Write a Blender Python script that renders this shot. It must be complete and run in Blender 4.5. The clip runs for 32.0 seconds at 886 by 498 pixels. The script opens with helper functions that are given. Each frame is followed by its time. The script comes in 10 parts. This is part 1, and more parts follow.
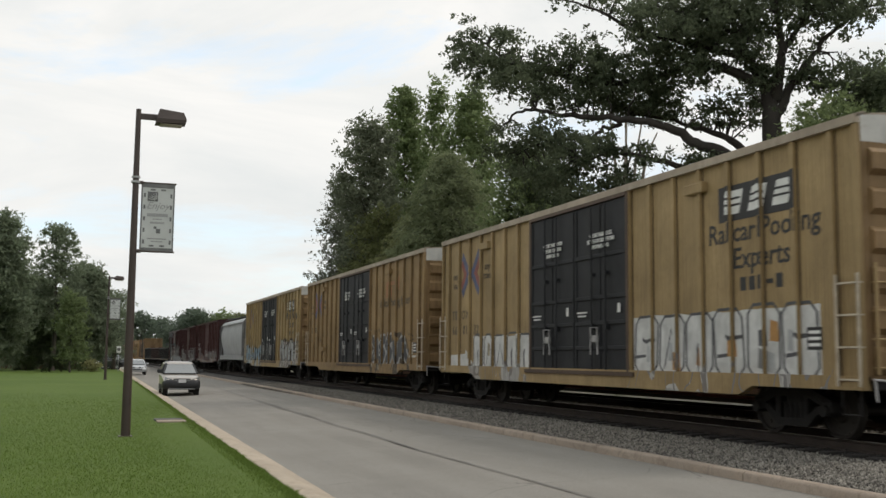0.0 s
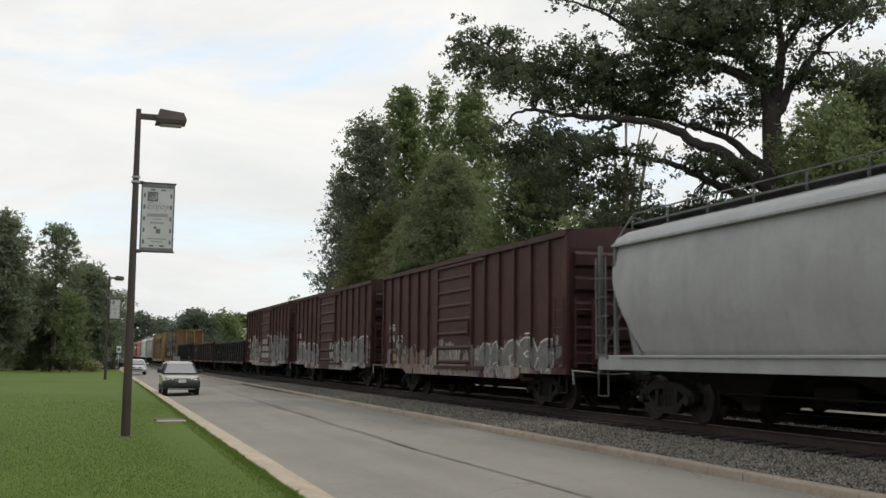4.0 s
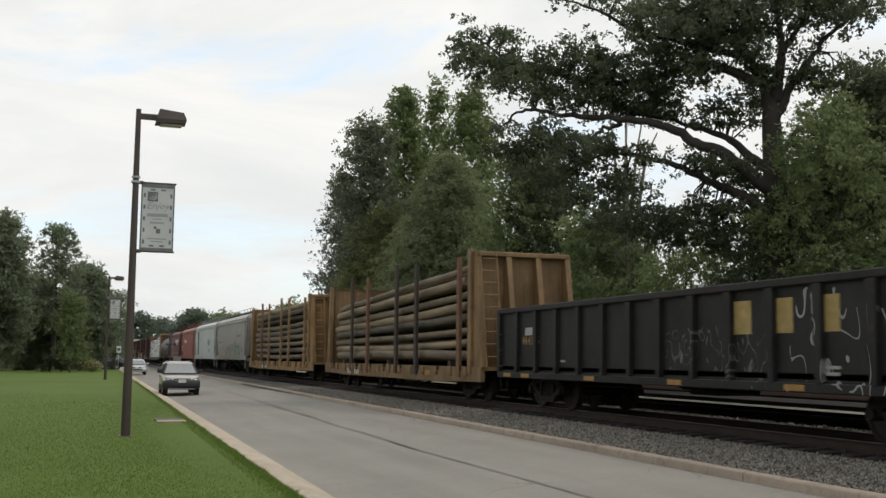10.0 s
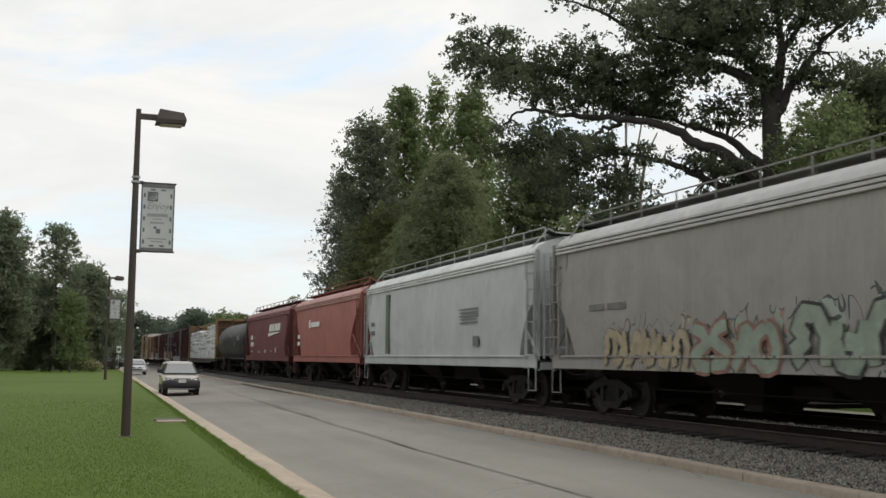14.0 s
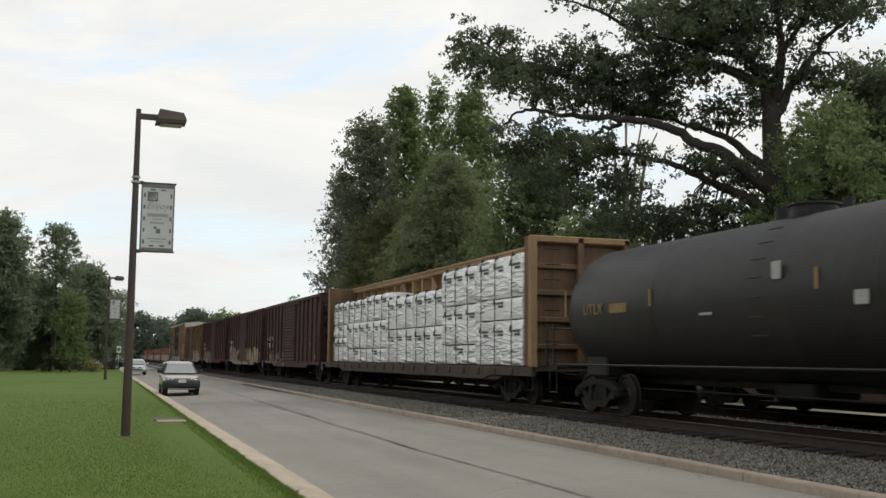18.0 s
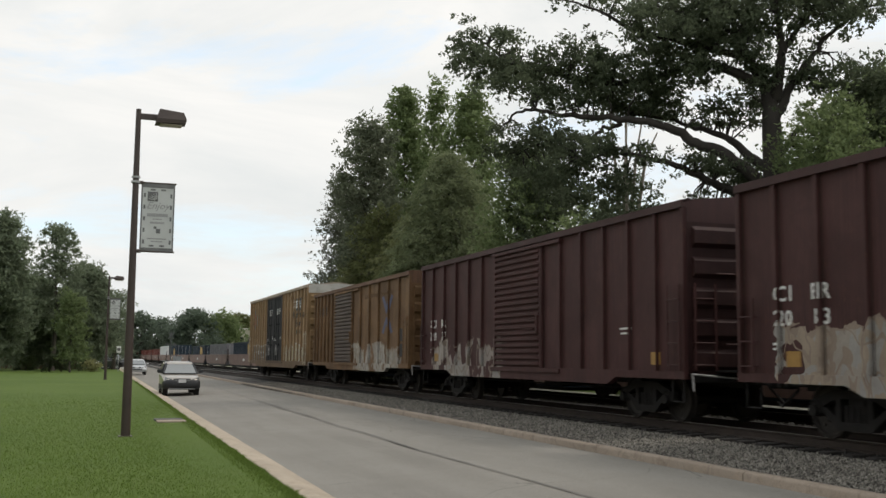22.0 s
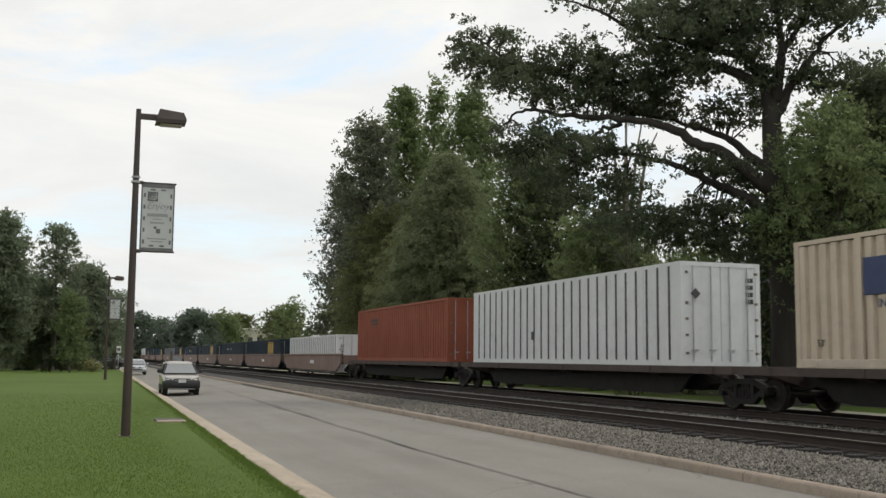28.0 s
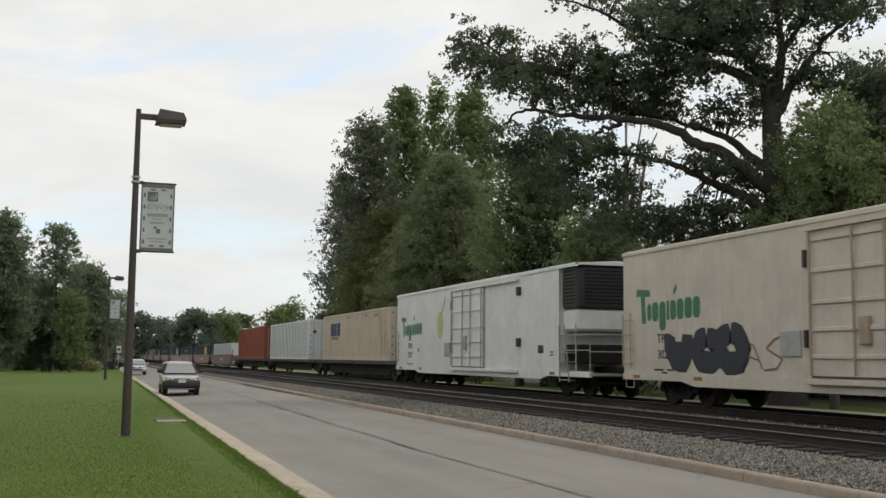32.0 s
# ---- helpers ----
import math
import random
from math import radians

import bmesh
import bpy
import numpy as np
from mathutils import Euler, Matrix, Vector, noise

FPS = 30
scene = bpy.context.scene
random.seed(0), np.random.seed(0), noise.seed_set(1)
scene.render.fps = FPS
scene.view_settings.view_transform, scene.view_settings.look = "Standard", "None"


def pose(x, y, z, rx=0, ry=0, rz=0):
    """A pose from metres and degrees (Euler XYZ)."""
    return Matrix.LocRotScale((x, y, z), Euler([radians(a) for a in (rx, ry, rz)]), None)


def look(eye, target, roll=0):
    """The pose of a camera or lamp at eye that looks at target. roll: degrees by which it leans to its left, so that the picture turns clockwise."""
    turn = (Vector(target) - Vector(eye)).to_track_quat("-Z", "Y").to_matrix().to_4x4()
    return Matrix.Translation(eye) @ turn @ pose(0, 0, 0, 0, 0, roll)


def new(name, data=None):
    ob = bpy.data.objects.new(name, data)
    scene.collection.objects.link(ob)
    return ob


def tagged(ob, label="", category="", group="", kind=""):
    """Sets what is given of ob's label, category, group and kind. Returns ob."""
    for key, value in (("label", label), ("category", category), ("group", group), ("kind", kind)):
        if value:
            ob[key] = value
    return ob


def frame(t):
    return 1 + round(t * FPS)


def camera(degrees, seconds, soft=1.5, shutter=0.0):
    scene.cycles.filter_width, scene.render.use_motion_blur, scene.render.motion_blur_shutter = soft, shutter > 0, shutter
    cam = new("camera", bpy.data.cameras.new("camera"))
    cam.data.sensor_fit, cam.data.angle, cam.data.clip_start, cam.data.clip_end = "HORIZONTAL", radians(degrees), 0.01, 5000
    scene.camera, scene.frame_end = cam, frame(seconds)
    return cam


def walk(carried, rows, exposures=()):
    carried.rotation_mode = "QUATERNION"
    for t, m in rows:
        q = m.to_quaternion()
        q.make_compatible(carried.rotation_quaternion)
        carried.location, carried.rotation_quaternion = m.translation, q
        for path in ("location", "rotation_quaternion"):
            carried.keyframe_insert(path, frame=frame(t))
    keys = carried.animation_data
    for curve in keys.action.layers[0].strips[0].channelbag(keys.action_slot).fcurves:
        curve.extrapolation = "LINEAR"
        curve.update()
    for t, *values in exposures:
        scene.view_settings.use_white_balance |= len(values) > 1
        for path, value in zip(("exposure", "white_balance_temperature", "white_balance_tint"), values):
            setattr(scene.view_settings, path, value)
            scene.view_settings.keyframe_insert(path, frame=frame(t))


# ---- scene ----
# The camera stands still on the grass beside the road; the railway runs along +y.
CAM = Vector((0.0, 0.0, 1.75))
RAIL = 0.53          # top of rail
TRACK_A, TRACK_B = 12.4, 16.92
SPEED_A, SPEED_B = -16.7, 12.5


def aim(yaw, pitch):
    a, b = radians(yaw), radians(pitch)
    return CAM + 100 * Vector((math.sin(a) * math.cos(b), math.cos(a) * math.cos(b), math.sin(b)))


cam = camera(45.98, 32.0, soft=1.5, shutter=0.15)
VIEW = look(CAM, aim(19.012, 6.016), 0.568)
walk(cam, [(0, VIEW), (32, VIEW)], [(0, 0.12, 6800, 11), (30, 0.12, 6800, 11), (32, 0.04, 6800, 11)])

# ---- world and sun ----
world = bpy.data.worlds.new("overcast_sky")
scene.world = world
world.use_nodes = True
wn, wl = world.node_tree.nodes, world.node_tree.links
wn.clear()


def wnode(kind, **kw):
    n = wn.new(kind)
    for k, v in kw.items():
        n.inputs[k].default_value = v
    return n


w_tc = wn.new("ShaderNodeTexCoord")
w_sky = wn.new("ShaderNodeTexSky")
w_sky.sky_type = "NISHITA"
w_sky.sun_disc = False
w_sky.sun_elevation, w_sky.sun_rotation = radians(52), radians(95)
w_sky.dust_density, w_sky.air_density = 2.0, 1.0
w_map = wn.new("ShaderNodeMapping")
w_map.inputs["Scale"].default_value = (1.0, 1.0, 3.2)
w_map.inputs["Location"].default_value = (0.35, 0.9, 0.2)
w_n1 = wnode("ShaderNodeTexNoise", Scale=2.6, Detail=7.0, Roughness=0.62, Distortion=0.35)
w_n2 = wnode("ShaderNodeTexNoise", Scale=2.4, Detail=7.0, Roughness=0.6, Distortion=0.5)
w_r1 = wn.new("ShaderNodeValToRGB")
w_r1.color_ramp.elements[0].position, w_r1.color_ramp.elements[1].position = 0.33, 0.48
w_r2 = wn.new("ShaderNodeValToRGB")
w_r2.color_ramp.elements[0].position, w_r2.color_ramp.elements[1].position = 0.3, 0.72
w_r2.color_ramp.elements[0].color = (0.69, 0.755, 0.79, 1)
w_r2.color_ramp.elements[1].color = (0.97, 0.985, 0.985, 1)
w_scale = wn.new("ShaderNodeVectorMath")
w_scale.operation = "SCALE"
w_scale.inputs["Scale"].default_value = 0.12
w_add = wn.new("ShaderNodeMixRGB")
w_add.blend_type = "ADD"
w_add.inputs["Fac"].default_value = 1.0
w_add.inputs["Color2"].default_value = (0.42, 0.52, 0.58, 1)
w_mix = wn.new("ShaderNodeMixRGB")
w_bg = wn.new("ShaderNodeBackground")
w_bg.inputs["Strength"].default_value = 0.93
w_out = wn.new("ShaderNodeOutputWorld")
wl.new(w_tc.outputs["Generated"], w_map.inputs["Vector"])
wl.new(w_map.outputs["Vector"], w_n1.inputs["Vector"])
wl.new(w_map.outputs["Vector"], w_n2.inputs["Vector"])
wl.new(w_n1.outputs["Fac"], w_r1.inputs["Fac"])
wl.new(w_n2.outputs["Fac"], w_r2.inputs["Fac"])
wl.new(w_sky.outputs["Color"], w_scale.inputs[0])
wl.new(w_scale.outputs["Vector"], w_add.inputs["Color1"])
wl.new(w_r1.outputs["Color"], w_mix.inputs["Fac"])
wl.new(w_add.outputs["Color"], w_mix.inputs["Color1"])
wl.new(w_r2.outputs["Color"], w_mix.inputs["Color2"])
wl.new(w_mix.outputs["Color"], w_bg.inputs["Color"])
wl.new(w_bg.outputs["Background"], w_out.inputs["Surface"])

sun = new("sun", bpy.data.lights.new("sun", "SUN"))
sun.data.energy, sun.data.angle, sun.data.color = 1.0, radians(14), (1.0, 0.96, 0.9)
sun.matrix_basis = look((60, -10, 80), (0, 0, 0))


# ---- mesh building ----
class Shape:
    """Collects vertices and faces, and turns them into one mesh."""

    def __init__(self):
        self.v, self.f = [], []

    def poly(self, pts):
        n = len(self.v)
        self.v += [tuple(p) for p in pts]
        self.f.append(tuple(range(n, n + len(pts))))
        return self

    def box(self, x0, x1, y0, y1, z0, z1, c=0.0):
        n = len(self.v)
        if c <= 0:
            self.v += [(x, y, z) for z in (z0, z1) for y in (y0, y1) for x in (x0, x1)]
            self.f += [tuple(n + i for i in q) for q in ((0, 2, 3, 1), (4, 5, 7, 6), (0, 1, 5, 4), (2, 6, 7, 3), (0, 4, 6, 2), (1, 3, 7, 5))]
            return self
        idx = {}
        for sz in (0, 1):
            for sy in (0, 1):
                for sx in (0, 1):
                    x, y, z = (x0, x1)[sx], (y0, y1)[sy], (z0, z1)[sz]
                    dx, dy, dz = (c, -c)[sx], (c, -c)[sy], (c, -c)[sz]
                    for a, p in enumerate(((x, y + dy, z + dz), (x + dx, y, z + dz), (x + dx, y + dy, z))):
                        idx[sx, sy, sz, a] = len(self.v)
                        self.v.append(p)
        g = idx
        for s in (0, 1):
            order = ((0, 0), (1, 0), (1, 1), (0, 1)) if s else ((0, 0), (0, 1), (1, 1), (1, 0))
            self.f.append(tuple(g[s, a, b, 0] for a, b in order))
            self.f.append(tuple(g[a, s, b, 1] for a, b in reversed(order)))
            self.f.append(tuple(g[a, b, s, 2] for a, b in order))
        for s in (0, 1):
            for u in (0, 1):
                self.f.append((g[s, u, 0, 0], g[s, u, 1, 0], g[s, u, 1, 1], g[s, u, 0, 1]))
                self.f.append((g[s, 0, u, 0], g[s, 1, u, 0], g[s, 1, u, 2], g[s, 0, u, 2]))
                self.f.append((g[0, s, u, 1], g[1, s, u, 1], g[1, s, u, 2], g[0, s, u, 2]))
                for q in (0, 1):
                    self.f.append((g[s, u, q, 0], g[s, u, q, 1], g[s, u, q, 2]))
        return self

    def cyl(self, p0, p1, r0, r1=None, n=12, caps=True):
        r1 = r0 if r1 is None else r1
        p0, p1 = Vector(p0), Vector(p1)
        d = (p1 - p0).normalized()
        a = d.orthogonal().normalized()
        b = d.cross(a)
        k = len(self.v)
        for p, r in ((p0, r0), (p1, r1)):
            for i in range(n):
                t = 2 * math.pi * i / n
                self.v.append(tuple(p + r * (math.cos(t) * a + math.sin(t) * b)))
        for i in range(n):
            j = (i + 1) % n
            self.f.append((k + i, k + j, k + n + j, k + n + i))
        if caps:
            self.f.append(tuple(k + i for i in reversed(range(n))))
            self.f.append(tuple(k + n + i for i in range(n)))
        return self

    def tube(self, pts, radii, n=8):
        rings = []
        pts = [Vector(p) for p in pts]
        for i, p in enumerate(pts):
            d = (pts[min(i + 1, len(pts) - 1)] - pts[max(i - 1, 0)]).normalized()
            a = d.cross(Vector((0.13, 0.21, 0.97))).normalized() if abs(d.z) < 0.96 else d.cross(Vector((1, 0.1, 0))).normalized()
            b = d.cross(a)
            r = radii[i] if isinstance(radii, (list, tuple)) else radii
            rings.append(len(self.v))
            for q in range(n):
                t = 2 * math.pi * q / n
                self.v.append(tuple(p + r * (math.cos(t) * a + math.sin(t) * b)))
        for r0, r1 in zip(rings, rings[1:]):
            for q in range(n):
                s = (q + 1) % n
                self.f.append((r0 + q, r0 + s, r1 + s, r1 + q))
        self.f.append(tuple(rings[0] + q for q in reversed(range(n))))
        self.f.append(tuple(rings[-1] + q for q in range(n)))
        return self

    def prism(self, profile, y0, y1):
        """A closed profile of (x, z), drawn out along y."""
        n, k = len(profile), len(self.v)
        self.v += [(x, y0, z) for x, z in profile] + [(x, y1, z) for x, z in profile]
        for i in range(n):
            j = (i + 1) % n
            self.f.append((k + i, k + j, k + n + j, k + n + i))
        self.f += [tuple(k + i for i in reversed(range(n))), tuple(k + n + i for i in range(n))]
        return self

    def prism_x(self, profile, x0, x1):
        """A closed profile of (y, z), drawn out along x."""
        n, k = len(profile), len(self.v)
        self.v += [(x0, y, z) for y, z in profile] + [(x1, y, z) for y, z in profile]
        for i in range(n):
            j = (i + 1) % n
            self.f.append((k + i, k + j, k + n + j, k + n + i))
        self.f += [tuple(k + i for i in reversed(range(n))), tuple(k + n + i for i in range(n))]
        return self

    def loft(self, rows, close=False, caps=False):
        """Quads between rows of points of equal length."""
        n, k = len(rows[0]), len(self.v)
        for r in rows:
            self.v += [tuple(p) for p in r]
        for i in range(len(rows) - 1):
            for j in range(n if close else n - 1):
                q = (j + 1) % n
                self.f.append((k + i * n + j, k + i * n + q, k + (i + 1) * n + q, k + (i + 1) * n + j))
        if caps:
            self.f += [tuple(k + j for j in reversed(range(n))), tuple(k + (len(rows) - 1) * n + j for j in range(n))]
        return self

    def mesh(self, name, smooth=0.0):
        me = bpy.data.meshes.new(name)
        me.from_pydata(self.v, [], self.f)
        bm = bmesh.new()
        bm.from_mesh(me)
        bmesh.ops.recalc_face_normals(bm, faces=bm.faces)
        bm.to_mesh(me)
        bm.free()
        if smooth:
            me.shade_smooth()
            me.set_sharp_from_angle(angle=radians(smooth))
        return me


def part(name, shape, material, parent, label="", smooth=0.0, at=None):
    me = shape if isinstance(shape, bpy.types.Mesh) else shape.mesh(name, smooth)
    if material and not me.materials:
        me.materials.append(material)
    ob = new(name, me)
    ob.parent = parent
    if at is not None:
        ob.matrix_basis = at if isinstance(at, Matrix) else Matrix.Translation(at)
    if label:
        ob["label"] = label
    return ob


def thing(name, label, category, group="", at=None, kind=""):
    ob = tagged(new(name), label, category, group, kind)
    ob.empty_display_size = 0.3
    if at is not None:
        ob.matrix_basis = at if isinstance(at, Matrix) else Matrix.Translation(at)
    return ob


def solid(name, shape, material, label, category, group="", at=None, kind="", smooth=0.0):
    ob = part(name, shape, material, None, "", smooth, at)
    return tagged(ob, label, category, group, kind)


FONT_CACHE = {}


def lettering(text, size, shear=0.0, bold=0.0, depth=0.004, space=1.0):
    """A mesh of plain letters in the y-z plane, read from the side of -x, its middle at the origin."""
    key = (text, size, shear, bold, space)
    if key in FONT_CACHE:
        return FONT_CACHE[key]
    cu = bpy.data.curves.new("letters", "FONT")
    cu.body, cu.size, cu.shear, cu.offset, cu.extrude = text, size, shear, bold, depth
    cu.align_x, cu.align_y, cu.resolution_u, cu.space_character = "CENTER", "CENTER", 2, space
    ob = new("letters", cu)
    me = bpy.data.meshes.new_from_object(ob)
    bpy.data.objects.remove(ob)
    bpy.data.curves.remove(cu)
    # letters face -x: text x runs along -y, text y along z
    me.transform(Matrix(((0, 0, -1, 0), (-1, 0, 0, 0), (0, 1, 0, 0), (0, 0, 0, 1))))
    me.materials.clear()
    FONT_CACHE[key] = me
    return me


# ---- materials ----
class Nodes:
    def __init__(self, name):
        self.m = bpy.data.materials.new(name)
        self.m.use_nodes = True
        self.t = self.m.node_tree
        self.b = self.t.nodes["Principled BSDF"]
        self.out = self.t.nodes["Material Output"]

    def add(self, kind, **kw):
        n = self.t.nodes.new(kind)
        for k, v in kw.items():
            n.inputs[k].default_value = v
        return n

    def link(self, a, b):
        self.t.links.new(a, b)

    def coords(self, scale=(1, 1, 1), ref=None, out="Object"):
        tc = self.add("ShaderNodeTexCoord")
        if ref is not None:
            tc.object = ref
        mp = self.add("ShaderNodeMapping")
        mp.inputs["Scale"].default_value = scale
        self.link(tc.outputs[out], mp.inputs["Vector"])
        return mp.outputs["Vector"]

    def noise(self, vec, scale, detail=4.0, rough=0.6, dist=0.0):
        n = self.add("ShaderNodeTexNoise", Scale=scale, Detail=detail, Roughness=rough, Distortion=dist)
        self.link(vec, n.inputs["Vector"])
        return n.outputs["Fac"]

    def ramp(self, fac, p0, p1, c0=(0, 0, 0, 1), c1=(1, 1, 1, 1)):
        r = self.add("ShaderNodeValToRGB")
        e = r.color_ramp.elements
        e[0].position, e[1].position, e[0].color, e[1].color = p0, p1, c0, c1
        self.link(fac, r.inputs["Fac"])
        return r.outputs["Color"]

    def mix(self, fac, a, b, mode="MIX"):
        n = self.add("ShaderNodeMixRGB")
        n.blend_type = mode
        for s, v in (("Fac", fac), ("Color1", a), ("Color2", b)):
            if isinstance(v, (int, float)):
                n.inputs[s].default_value = v if s == "Fac" else (v, v, v, 1)
            elif isinstance(v, tuple):
                n.inputs[s].default_value = (*v[:3], 1)
            else:
                self.link(v, n.inputs[s])
        return n.outputs["Color"]

    def math(self, op, a, b=0.0, c=0.0, clamp=False):
        n = self.add("ShaderNodeMath")
        n.operation = op
        n.use_clamp = clamp
        for i, v in enumerate((a, b, c)):
            if isinstance(v, (int, float)):
                n.inputs[i].default_value = v
            else:
                self.link(v, n.inputs[i])
        return n.outputs[0]

    def bump(self, fac, strength, distance=0.02):
        n = self.add("ShaderNodeBump", Strength=strength, Distance=distance)
        self.link(fac, n.inputs["Height"])
        self.link(n.outputs["Normal"], self.b.inputs["Normal"])

    def base(self, col):
        if isinstance(col, tuple):
            self.b.inputs["Base Color"].default_value = (*col[:3], 1)
        else:
            self.link(col, self.b.inputs["Base Color"])

    def set(self, rough=0.6, metal=0.0, spec=0.5):
        self.b.inputs["Roughness"].default_value = rough
        self.b.inputs["Metallic"].default_value = metal
        self.b.inputs["Specular IOR Level"].default_value = spec
        return self


MATS = {}
CAR_COLOUR, CAR_STREAK = {}, {}


def surface(name, col, rough=0.6, metal=0.0, var=0.25, scale=2.0, fine=30.0, bump=0.15, dist=0.004, tint=None, spec=0.5, stretch=(1, 1, 1)):
    """A worn plain surface: blotches, fine grain and a little relief."""
    if name in MATS:
        return MATS[name]
    n = Nodes(name).set(rough, metal, spec)
    v = n.coords(stretch)
    big, small = n.noise(v, scale, 5, 0.6, 0.4), n.noise(v, fine, 3, 0.7)
    dark = tuple(c * (1 - var) for c in col)
    light = tuple(min(1, c * (1 + var)) for c in col)
    c = n.mix(n.ramp(big, 0.3, 0.7), dark, light)
    if tint:
        c = n.mix(n.math("MULTIPLY", n.ramp(n.noise(v, scale * 2.3, 6, 0.7), 0.55, 0.75), 0.6), c, tint)
    c = n.mix(n.math("MULTIPLY", small, var * 0.8), c, tuple(x * 0.55 for x in col))
    n.base(c)
    n.bump(small, bump, dist)
    MATS[name] = n.m
    return n.m


CAR_WEAR = {}


def weathered(name, col, ref=None, streak=(0.05, 0.035, 0.025), rust=0.35, rough=0.62, fade=0.25, graffiti=(), seed=0.0, spec=0.25, run=0.5):
    """Railway paint: faded in blotches, rain streaks, rust spots, and painted-over patches of graffiti.
    graffiti: rows of (y0, y1, z0, z1, size of letters, fill colour, second colour, outline colour, share of fill)."""
    CAR_COLOUR[name], CAR_STREAK[name] = col, streak
    CAR_WEAR[name] = (rust, rough, fade, spec, run)
    n = Nodes(name).set(rough, 0.0, spec)
    tc = n.add("ShaderNodeTexCoord")
    if ref is not None:
        tc.object = ref
    off = n.add("ShaderNodeMapping")
    off.inputs["Location"].default_value = (seed * 7.3, seed * 13.7, seed * 3.1)
    n.link(tc.outputs["Object"], off.inputs["Vector"])
    v = off.outputs["Vector"]
    st = n.add("ShaderNodeMapping")
    st.inputs["Scale"].default_value = (1.4, 1.4, 0.10)
    n.link(v, st.inputs["Vector"])
    big = n.noise(v, 0.8, 5, 0.6, 0.5)
    c = n.mix(n.ramp(big, 0.3, 0.72), tuple(x * (1 - fade) for x in col), tuple(min(1, x * (1 + fade) + 0.01) for x in col))
    sfac = n.math("MULTIPLY", n.ramp(n.noise(st.outputs["Vector"], 2.2, 6, 0.7), 0.46, 0.78), run)
    c = n.mix(sfac, c, streak)
    grain = n.noise(v, 22.0, 4, 0.75)
    fs = n.add("ShaderNodeMapping")
    fs.inputs["Scale"].default_value = (5.0, 5.0, 0.22)
    n.link(v, fs.inputs["Vector"])
    fine = n.math("MULTIPLY", n.ramp(n.noise(fs.outputs["Vector"], 2.6, 5, 0.75), 0.42, 0.72), min(0.85, 0.12 + 1.3 * rust))
    fine = n.math("MULTIPLY", fine, n.ramp(n.noise(v, 0.55, 3, 0.6), 0.25, 0.65))
    c = n.mix(fine, c, tuple(0.5 * (0.45 * a + b) for a, b in zip(col, streak)))
    # scuffed, sun-bleached and grimy patches with ragged edges
    worn = n.ramp(n.noise(v, 1.7, 9, 0.74, 0.6), 0.50, 0.60)
    c = n.mix(n.math("MULTIPLY", worn, 0.16 + 0.25 * rust), c, tuple(0.55 * a + 0.004 for a in col))
    pale = n.ramp(n.noise(st.outputs["Vector"], 1.1, 7, 0.7, 0.3), 0.56, 0.70)
    c = n.mix(n.math("MULTIPLY", pale, 0.14 + 0.3 * rust), c, tuple(min(0.8, 1.3 * a + 0.008) for a in col))
    spots = n.math("MULTIPLY", n.ramp(n.noise(v, 3.1, 8, 0.78, 0.3), 0.62 - 0.1 * rust, 0.74 - 0.06 * rust), rust)
    c = n.mix(spots, c, (0.13, 0.06, 0.03))
    if graffiti:
        sep = n.add("ShaderNodeSeparateXYZ")
        n.link(tc.outputs["Object"], sep.inputs["Vector"])
        y, z = sep.outputs["Y"], sep.outputs["Z"]
        wob = n.math("SUBTRACT", n.noise(v, 1.4, 2, 0.5), 0.5)
        wob2 = n.math("SUBTRACT", n.noise(v, 3.7, 2, 0.5), 0.5)
        for k, (y0, y1, z0, z1, size, fill, second, line, share) in enumerate(graffiti):
            # letters: cells along the side with wavering edges, each with its own height, fill and inner strokes
            cell = n.math("ADD", n.math("DIVIDE", y, size * 1.15), n.math("ADD", n.math("MULTIPLY", wob, 1.5), k * 0.37 + seed))
            fr = n.math("FRACT", cell)
            wh = n.add("ShaderNodeTexWhiteNoise")
            wh.noise_dimensions = "1D"
            n.link(n.math("FLOOR", cell), wh.inputs["W"])
            sp = n.add("ShaderNodeSeparateColor")
            n.link(wh.outputs["Color"], sp.inputs["Color"])
            zz = n.math("ADD", z, n.math("ADD", n.math("MULTIPLY", wob2, 0.5), n.math("MULTIPLY", sp.outputs["Red"], 0.35)))
            yy = n.math("ADD", y, n.math("MULTIPLY", wob2, 0.9))

            def inside(a, lo, hi):
                return n.math("MULTIPLY", n.math("GREATER_THAN", a, lo), n.math("LESS_THAN", a, hi))
            mask = n.math("MULTIPLY", inside(zz, z0, z1 + 0.15), inside(yy, y0, y1))
            comb = n.add("ShaderNodeCombineXYZ")
            n.link(n.math("DIVIDE", y, size), comb.inputs["Y"])
            n.link(n.math("DIVIDE", z, size * 1.5), comb.inputs["Z"])
            comb.inputs["X"].default_value = k * 3.7 + seed
            s1 = n.math("ABSOLUTE", n.math("SUBTRACT", n.noise(comb.outputs["Vector"], 1.5, 0, 0.5, 1.2), 0.5))
            s2 = n.noise(comb.outputs["Vector"], 2.3, 0, 0.5, 1.6)
            g = n.mix(n.math("GREATER_THAN", s2, 0.54), fill, second)
            g = n.mix(n.math("MULTIPLY", n.math("GREATER_THAN", sp.outputs["Green"], 0.7), 0.55), g, second)
            g = n.mix(n.math("LESS_THAN", s1, 0.035), g, line)
            rim = n.math("MULTIPLY", n.math("LESS_THAN", fr, 0.15), n.math("GREATER_THAN", fr, 0.09))
            g = n.mix(n.math("MULTIPLY", rim, 0.8), g, fill)
